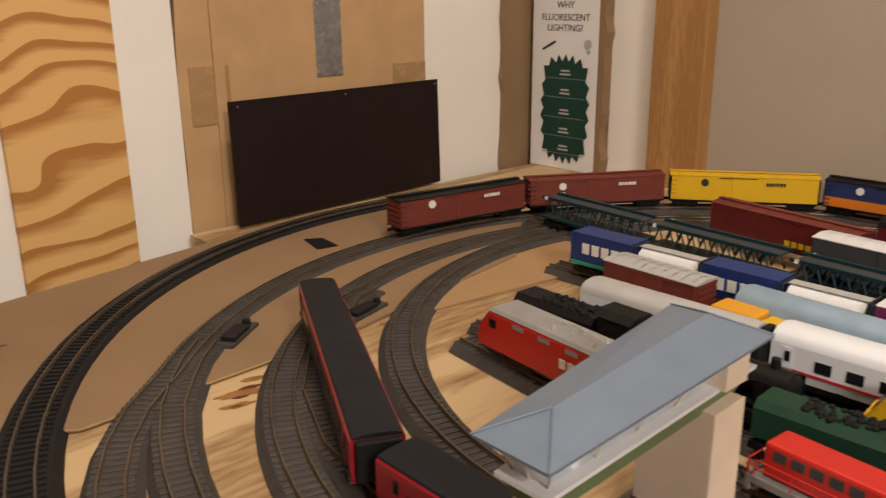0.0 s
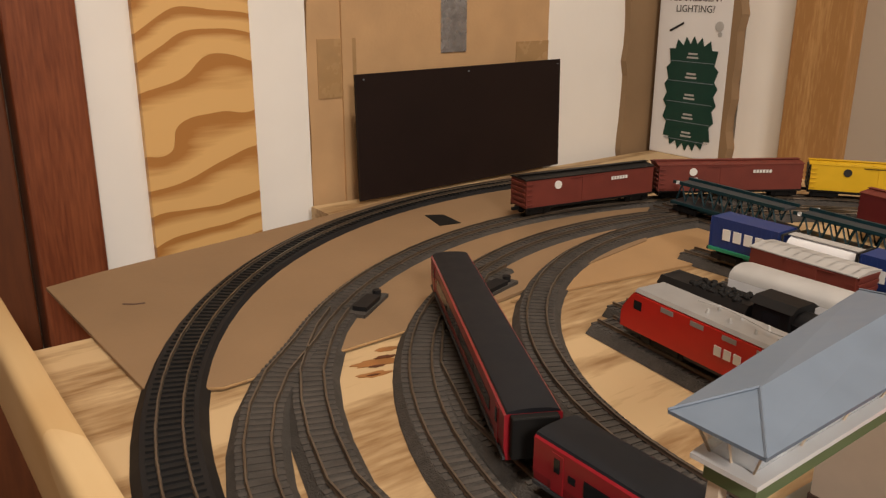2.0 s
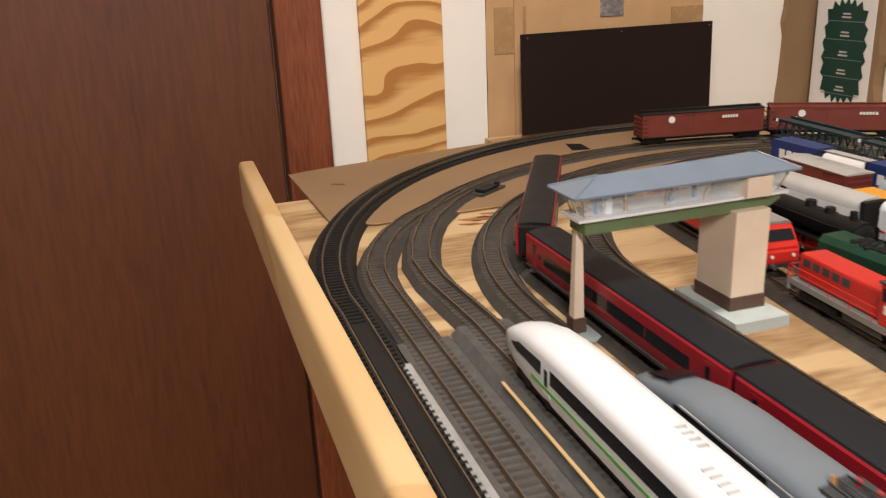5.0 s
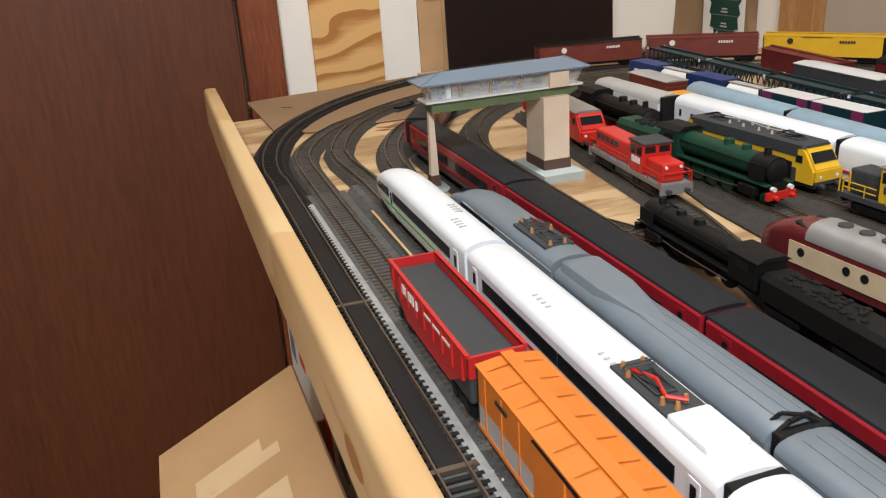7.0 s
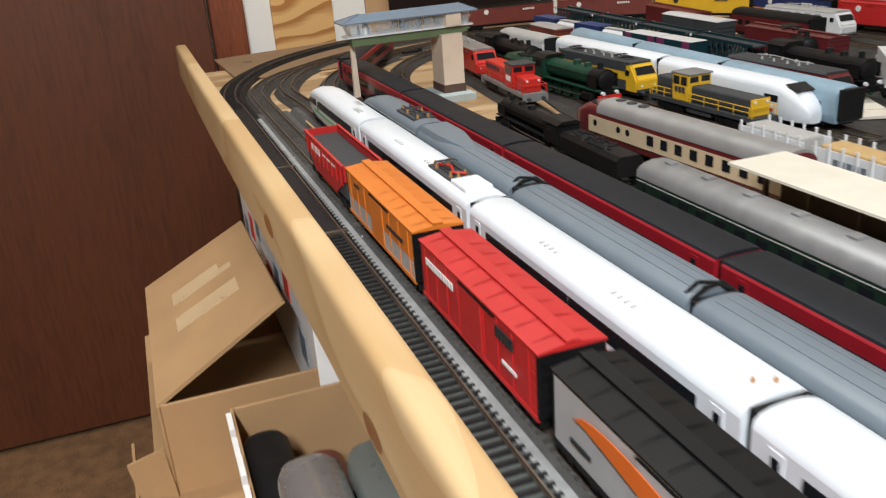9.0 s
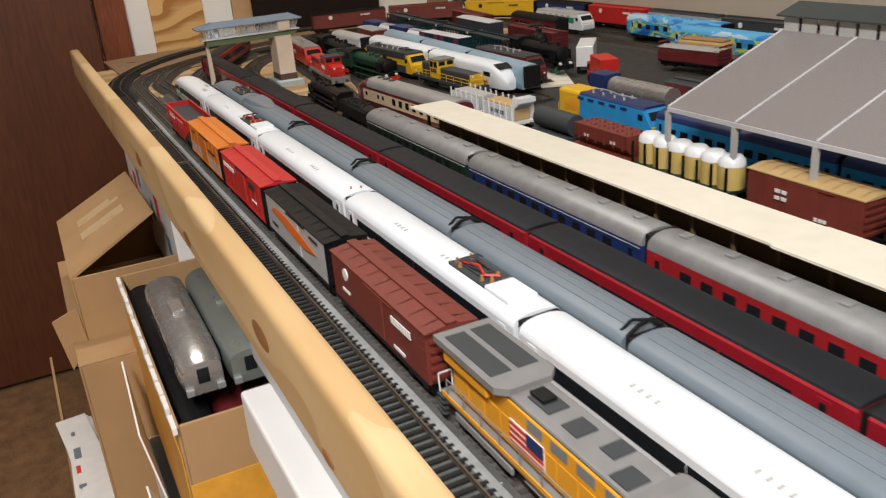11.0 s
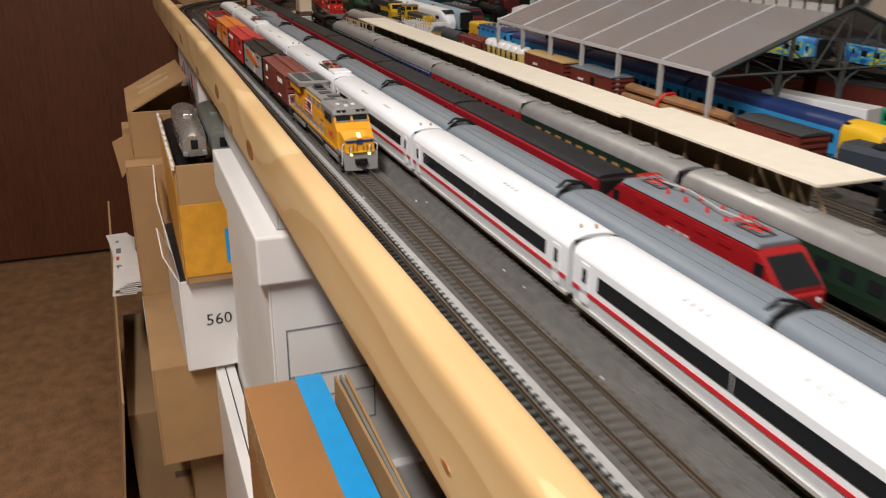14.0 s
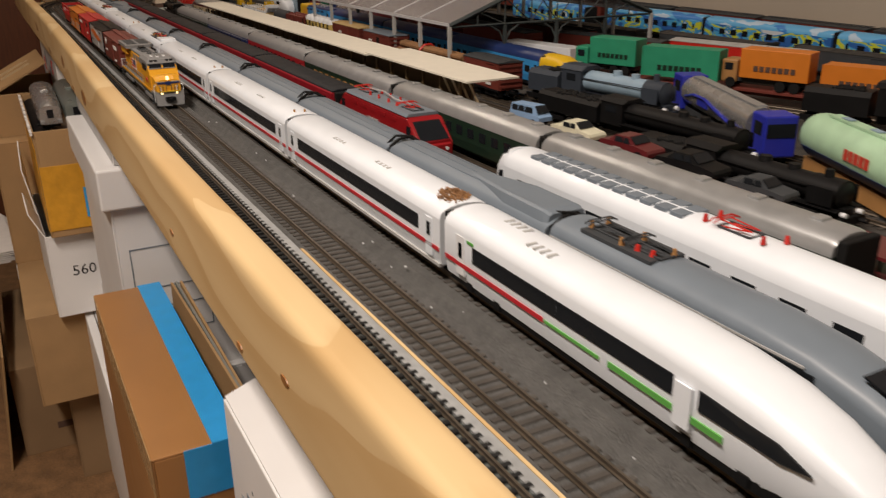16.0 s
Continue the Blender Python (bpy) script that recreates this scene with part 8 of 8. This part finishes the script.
# white carton with number
b3 = between(0.27, 0.567, -0.192, 0.02, -0.457, -0.3, "white carton with a stencilled number", "box_white", "white_carton", open_top=True, rz=1)
lettering("stencil", "560", 0.028, pose(0.1488, -0.05, 0.085, 90, 0, 90), "text_black", b3)
bm = bmesh.new()
plate(bm, [(-0.145, -0.106, 0.157), (0.0, -0.106, 0.157), (-0.02, -0.118, 0.24), (-0.145, -0.112, 0.27)], (0, 1, 0), 0.002)
part("raised_flap", bm, "box_white", b3)
bm = bmesh.new()
plate(bm, [(0.02, -0.106, 0.157), (0.146, -0.106, 0.157), (0.14, -0.125, 0.2), (0.03, -0.125, 0.21)], (0, 1, 0), 0.002)
part("raised_flap", bm, "box_white", b3)
lab = thing("shipping_label", pose(0.2, -0.2475, -0.52), "white shipping label with grey print on the box", "label")
quick("sheet", "paper", lab, (-0.03, 0.03, -0.0006, 0.0006, -0.04, 0.05))
for k in range(4):
    quick("print_bar", "grey_light", lab, (-0.022, 0.022, -0.0012, -0.0006, -0.03 + 0.016 * k, -0.022 + 0.016 * k))
# crate with spare coaches
b4 = between(0.2, 0.586, -0.178, 0.02, -0.298, -0.109, "open cardboard box wrapped in yellow tape, holding spare coaches", "cardboard", open_top=True)
quick("yellow_wrap", "envelope", b4, (0.1932, 0.1945, -0.098, 0.099, 0.012, 0.128), bevel=0.0004, label="crinkled yellow tape wrap")
quick("yellow_wrap", "envelope", b4, (-0.1925, 0.1938, -0.1003, -0.0992, 0.012, 0.16), label="crinkled yellow tape wrap")
quick("blue_print", "blue_tape", b4, (0.1946, 0.1952, -0.035, -0.022, 0.03, 0.085))
for k in range(3):
    quick("print_block", "grey", b4, (0.1946, 0.1952, -0.014 + 0.02 * k, -0.002 + 0.02 * k, 0.032, 0.09))
bm = bmesh.new()
for k in range(12):
    x = -0.18 + 0.032 * k
    box(bm, x, x + 0.025, -0.1025, -0.0985, 0.185 + rng.uniform(-0.006, 0), 0.192 + rng.uniform(-0.003, 0.003))
part("torn_rim", bm, "paper", b4, "torn paper edge")


def spare(m, label, material, L=0.3):
    c = thing("spare_coach", m, label, "model coach", "spare coaches")
    bm = bmesh.new()
    loft(bm, [ring(x, 0.0175 * k, -0.018, 0.004, zt, 10, 0.002) for x, k, zt in ((-L / 2, 0.8, 0.012), (-L / 2 + 0.012, 1, 0.018), (L / 2 - 0.05, 1, 0.018), (L / 2 - 0.015, 0.97, 0.016), (L / 2, 0.85, 0.011))])
    part("body", bm, material, c, smooth=True)
    quick("end_door", "window", c, (L / 2 - 0.002, L / 2 + 0.0008, -0.0045, 0.0045, -0.008, 0.005))
    for s in (-1, 1):
        quick("window", "window", c, (-L / 2 + 0.03, L / 2 - 0.03, s * 0.0175 - 0.0004, s * 0.0175 + 0.0004, -0.005, 0.003))
        quick("end_step", "silver", c, (L / 2 - 0.001, L / 2 + 0.004, s * 0.012 - 0.003, s * 0.012 + 0.003, -0.016, -0.011))
    quick("roof_vent", material, c, (L / 2 - 0.12, L / 2 - 0.09, -0.006, 0.006, 0.017, 0.0205), bevel=0.001)
    quick("underframe", "black", c, (-L / 2 + 0.01, L / 2 - 0.01, -0.013, 0.013, -0.024, -0.018))
    return c


spare(pose(0.45, -0.143, -0.083, 0, 2, 0) @ Matrix.Diagonal((1, 1.15, 1.1, 1)), "polished silver streamlined coach standing in the box", "chrome", 0.2)
spare(pose(0.455, -0.101, -0.081, 0, 2, 0) @ Matrix.Diagonal((1, 1.15, 1.1, 1)), "silver-green streamlined coach standing in the box", "silver_green", 0.2)
spare(pose(0.40, -0.158, -0.135, 0, 3, 0), "black and maroon coach lying low in the box", "black", 0.33)
spare(pose(0.41, -0.12, -0.15, 0, 0, 0), "maroon coach at the bottom of the box", "maroon", 0.33)
# box behind, flaps open
between(-0.16, 0.235, -0.247, 0.0, -0.457, -0.2, "plain brown cardboard box under an open one", "cardboard")
b5 = between(-0.092, 0.168, -0.232, -0.019, -0.199, -0.111, "open brown cardboard box with raised taped flaps", "cardboard", open_top=True)
bm = bmesh.new()
plate(bm, [(-0.13, -0.1065, 0.088), (0.128, -0.1065, 0.088), (0.105, 0.008, 0.146), (-0.125, 0.004, 0.146)], (0, 0.6, -0.8), 0.0035)
fl = part("raised_flap", bm, "cardboard", b5)
for x in (-0.06, 0.0):
    bm = bmesh.new()
    plate(bm, [(x, -0.08, 0.1022), (x + 0.03, -0.08, 0.1022), (x + 0.03, -0.02, 0.1325), (x, -0.02, 0.1325)], (0, -0.5, 0.86), 0.0006)
    part("packing_tape", bm, "tape_pale", fl)
bm = bmesh.new()
plate(bm, [(0.128, 0.104, 0.088), (-0.128, 0.104, 0.088), (-0.128, 0.06, 0.15), (0.11, 0.07, 0.14)], (0, -0.8, -0.5), 0.0035)
part("raised_flap", bm, "cardboard", b5)
bm = bmesh.new()
plate(bm, [(0.13, -0.104, 0.0), (0.13, -0.108, 0.05), (0.11, -0.14, 0.03), (0.115, -0.13, -0.04)], (1, 0, 0), 0.003)
part("loose_flap", bm, "cardboard", b5)
# printed papers
pp = thing("paper_stack", pose(0.03, -0.262, -0.4565), "stack of printed papers with red marks", "papers")
for k in range(7):
    o = quick("sheet", "paper", pp, (-0.11, 0.19, -0.035, 0.01, 0.004 * k, 0.004 * k + 0.0012))
    o.rotation_euler = (0, 0, radians(rng.uniform(-9, 9)))
for k in range(4):
    quick("print_mark", "text_red" if k == 2 else "grey", pp, (-0.06 + 0.05 * k, -0.06 + 0.05 * k + (0.012, 0.03, 0.02, 0.008)[k], -0.028, -0.022 + 0.004 * (k % 2), 0.0253, 0.0257))
# white banker's box with lid
b6 = between(0.62, 0.985, -0.112, 0.2, -0.402, -0.142, "white banker's box with lid and printed label frame", "box_white", "storage_box", open_top=True)
lidp = quick("lid", "box_white", b6, (-0.2, 0.193, -0.167, 0.165, 0.262, 0.318), bevel=0.003)
for z in (0.17, 0.21, 0.24):
    quick("label_rule", "grey", b6, (0.1826, 0.1832, -0.14, -0.04, z - 0.1, z - 0.0985))
for y in (-0.14, -0.04):
    quick("label_rule", "grey", b6, (0.1826, 0.1832, y, y + 0.0015, 0.07, 0.2))
quick("label_rule", "grey", b6, (0.1826, 0.1832, -0.14, -0.04, 0.2, 0.2015))
between(0.55, 0.98, -0.098, 0.2, -0.083, -0.03, "grey-white flat carton on top of the storage box", "carton_grey")
# tall brown box with blue tape
b7 = between(1.03, 1.44, -0.152, -0.07, FLOOR, -0.24, "tall brown cardboard box edged with blue tape", "cardboard_smooth")
quick("blue_tape", "blue_tape", b7, (-0.205, 0.2062, 0.014, 0.0425, 0.6132, 0.6144))
quick("blue_tape", "blue_tape", b7, (0.2052, 0.2062, -0.012, 0.0415, 0.56, 0.6132))
quick("clear_tape", "tape_brown", b7, (-0.2, 0.2058, -0.0415, -0.0405, 0.57, 0.613))
cards = thing("cardboard_sheets", pose(1.2, -0.058, -0.45), "loose corrugated cardboard sheets tucked behind the tall box", "cardboard")
for k in range(3):
    bm = bmesh.new()
    plate(bm, [(-0.16, 0.006 * k, 0), (0.19 + 0.01 * k, 0.008 + 0.006 * k, 0), (0.19 + 0.01 * k, 0.016 + 0.009 * k, 0.19 - 0.02 * k), (-0.16, 0.002 + 0.006 * k, 0.214)], (0, 1, 0), 0.003)
    part("sheet", bm, "cardboard" if k != 1 else "blue_edge", cards)
between(1.05, 1.45, -0.03, 0.2, FLOOR, -0.45, "dark plastic storage crate under the table", "grey_dark")
between(0.36, 1.02, -0.146, -0.115, FLOOR, -0.47, "narrow white carton standing on edge", "box_white")
# white boxes by the camera
b8 = between(1.48, 1.95, -0.09, 0.15, -0.32, -0.17, "white flat carton with small print", "box_white", "white_carton", open_top=True)
bm = bmesh.new()
plate(bm, [(-0.235, -0.118, 0.15), (0.235, -0.118, 0.15), (0.235, -0.07, 0.168), (-0.235, -0.07, 0.168)], (0, 0, 1), 0.002)
part("lid_flap", bm, "box_white", b8)
for k in range(3):
    quick("print_bar", "grey", b8, (-0.2 + 0.02 * k, -0.16, -0.1206, -0.12, 0.07 + 0.015 * k, 0.074 + 0.015 * k))
between(1.5, 1.95, -0.08, 0.15, FLOOR, -0.322, "white carton standing under another", "box_white", "white_carton")
prn = thing("printed_carton", pose(-0.05, -0.06, -0.155), "small white carton with red print hung at the table edge", "box")
quick("body", "paper", prn, (-0.24, 0.22, -0.04, 0.03, -0.02, 0.11), bevel=0.001)
for k in range(7):
    quick("print_block", "text_red" if k % 2 else "grey", prn, (-0.22 + 0.06 * k, -0.19 + 0.06 * k, -0.0408, -0.04, 0.02 + 0.02 * (k % 3), 0.05 + 0.02 * (k % 3)))
bag = thing("plastic_bag", pose(-1.06, -0.735, -0.5), "crumpled grey plastic bag hanging on the door", "bag")
bm = bmesh.new()
bmesh.ops.create_icosphere(bm, subdivisions=3, radius=0.1)
for v in bm.verts:
    n = noise.noise(v.co * 22) * 0.03
    v.co = Vector((v.co.x * 0.4, v.co.y * 0.8, v.co.z * 1.3)) * (1 + n * 6)
part("sack", bm, "bag_grey", bag, smooth=True)
crumbs = random.Random(9)
bm = bmesh.new()
for k in range(70):
    x, y = crumbs.uniform(-0.1, 2.1), crumbs.choice((-0.058, -0.056, -0.012, -0.018))
    bmesh.ops.create_icosphere(bm, subdivisions=1, radius=crumbs.uniform(0.0003, 0.0009), matrix=Matrix.Translation((x, y + crumbs.uniform(-0.004, 0.004), 0.0078)))
tagged(part("plaster_crumbs", bm, "white"), "white plaster crumbs scattered on the ballast", "crumbs", kind="stuff")

# ---------- single sleepers of the two front tracks, nearest the camera ----------
for t, me, m in TRACKS:
    put("sleeper", me, t, m)
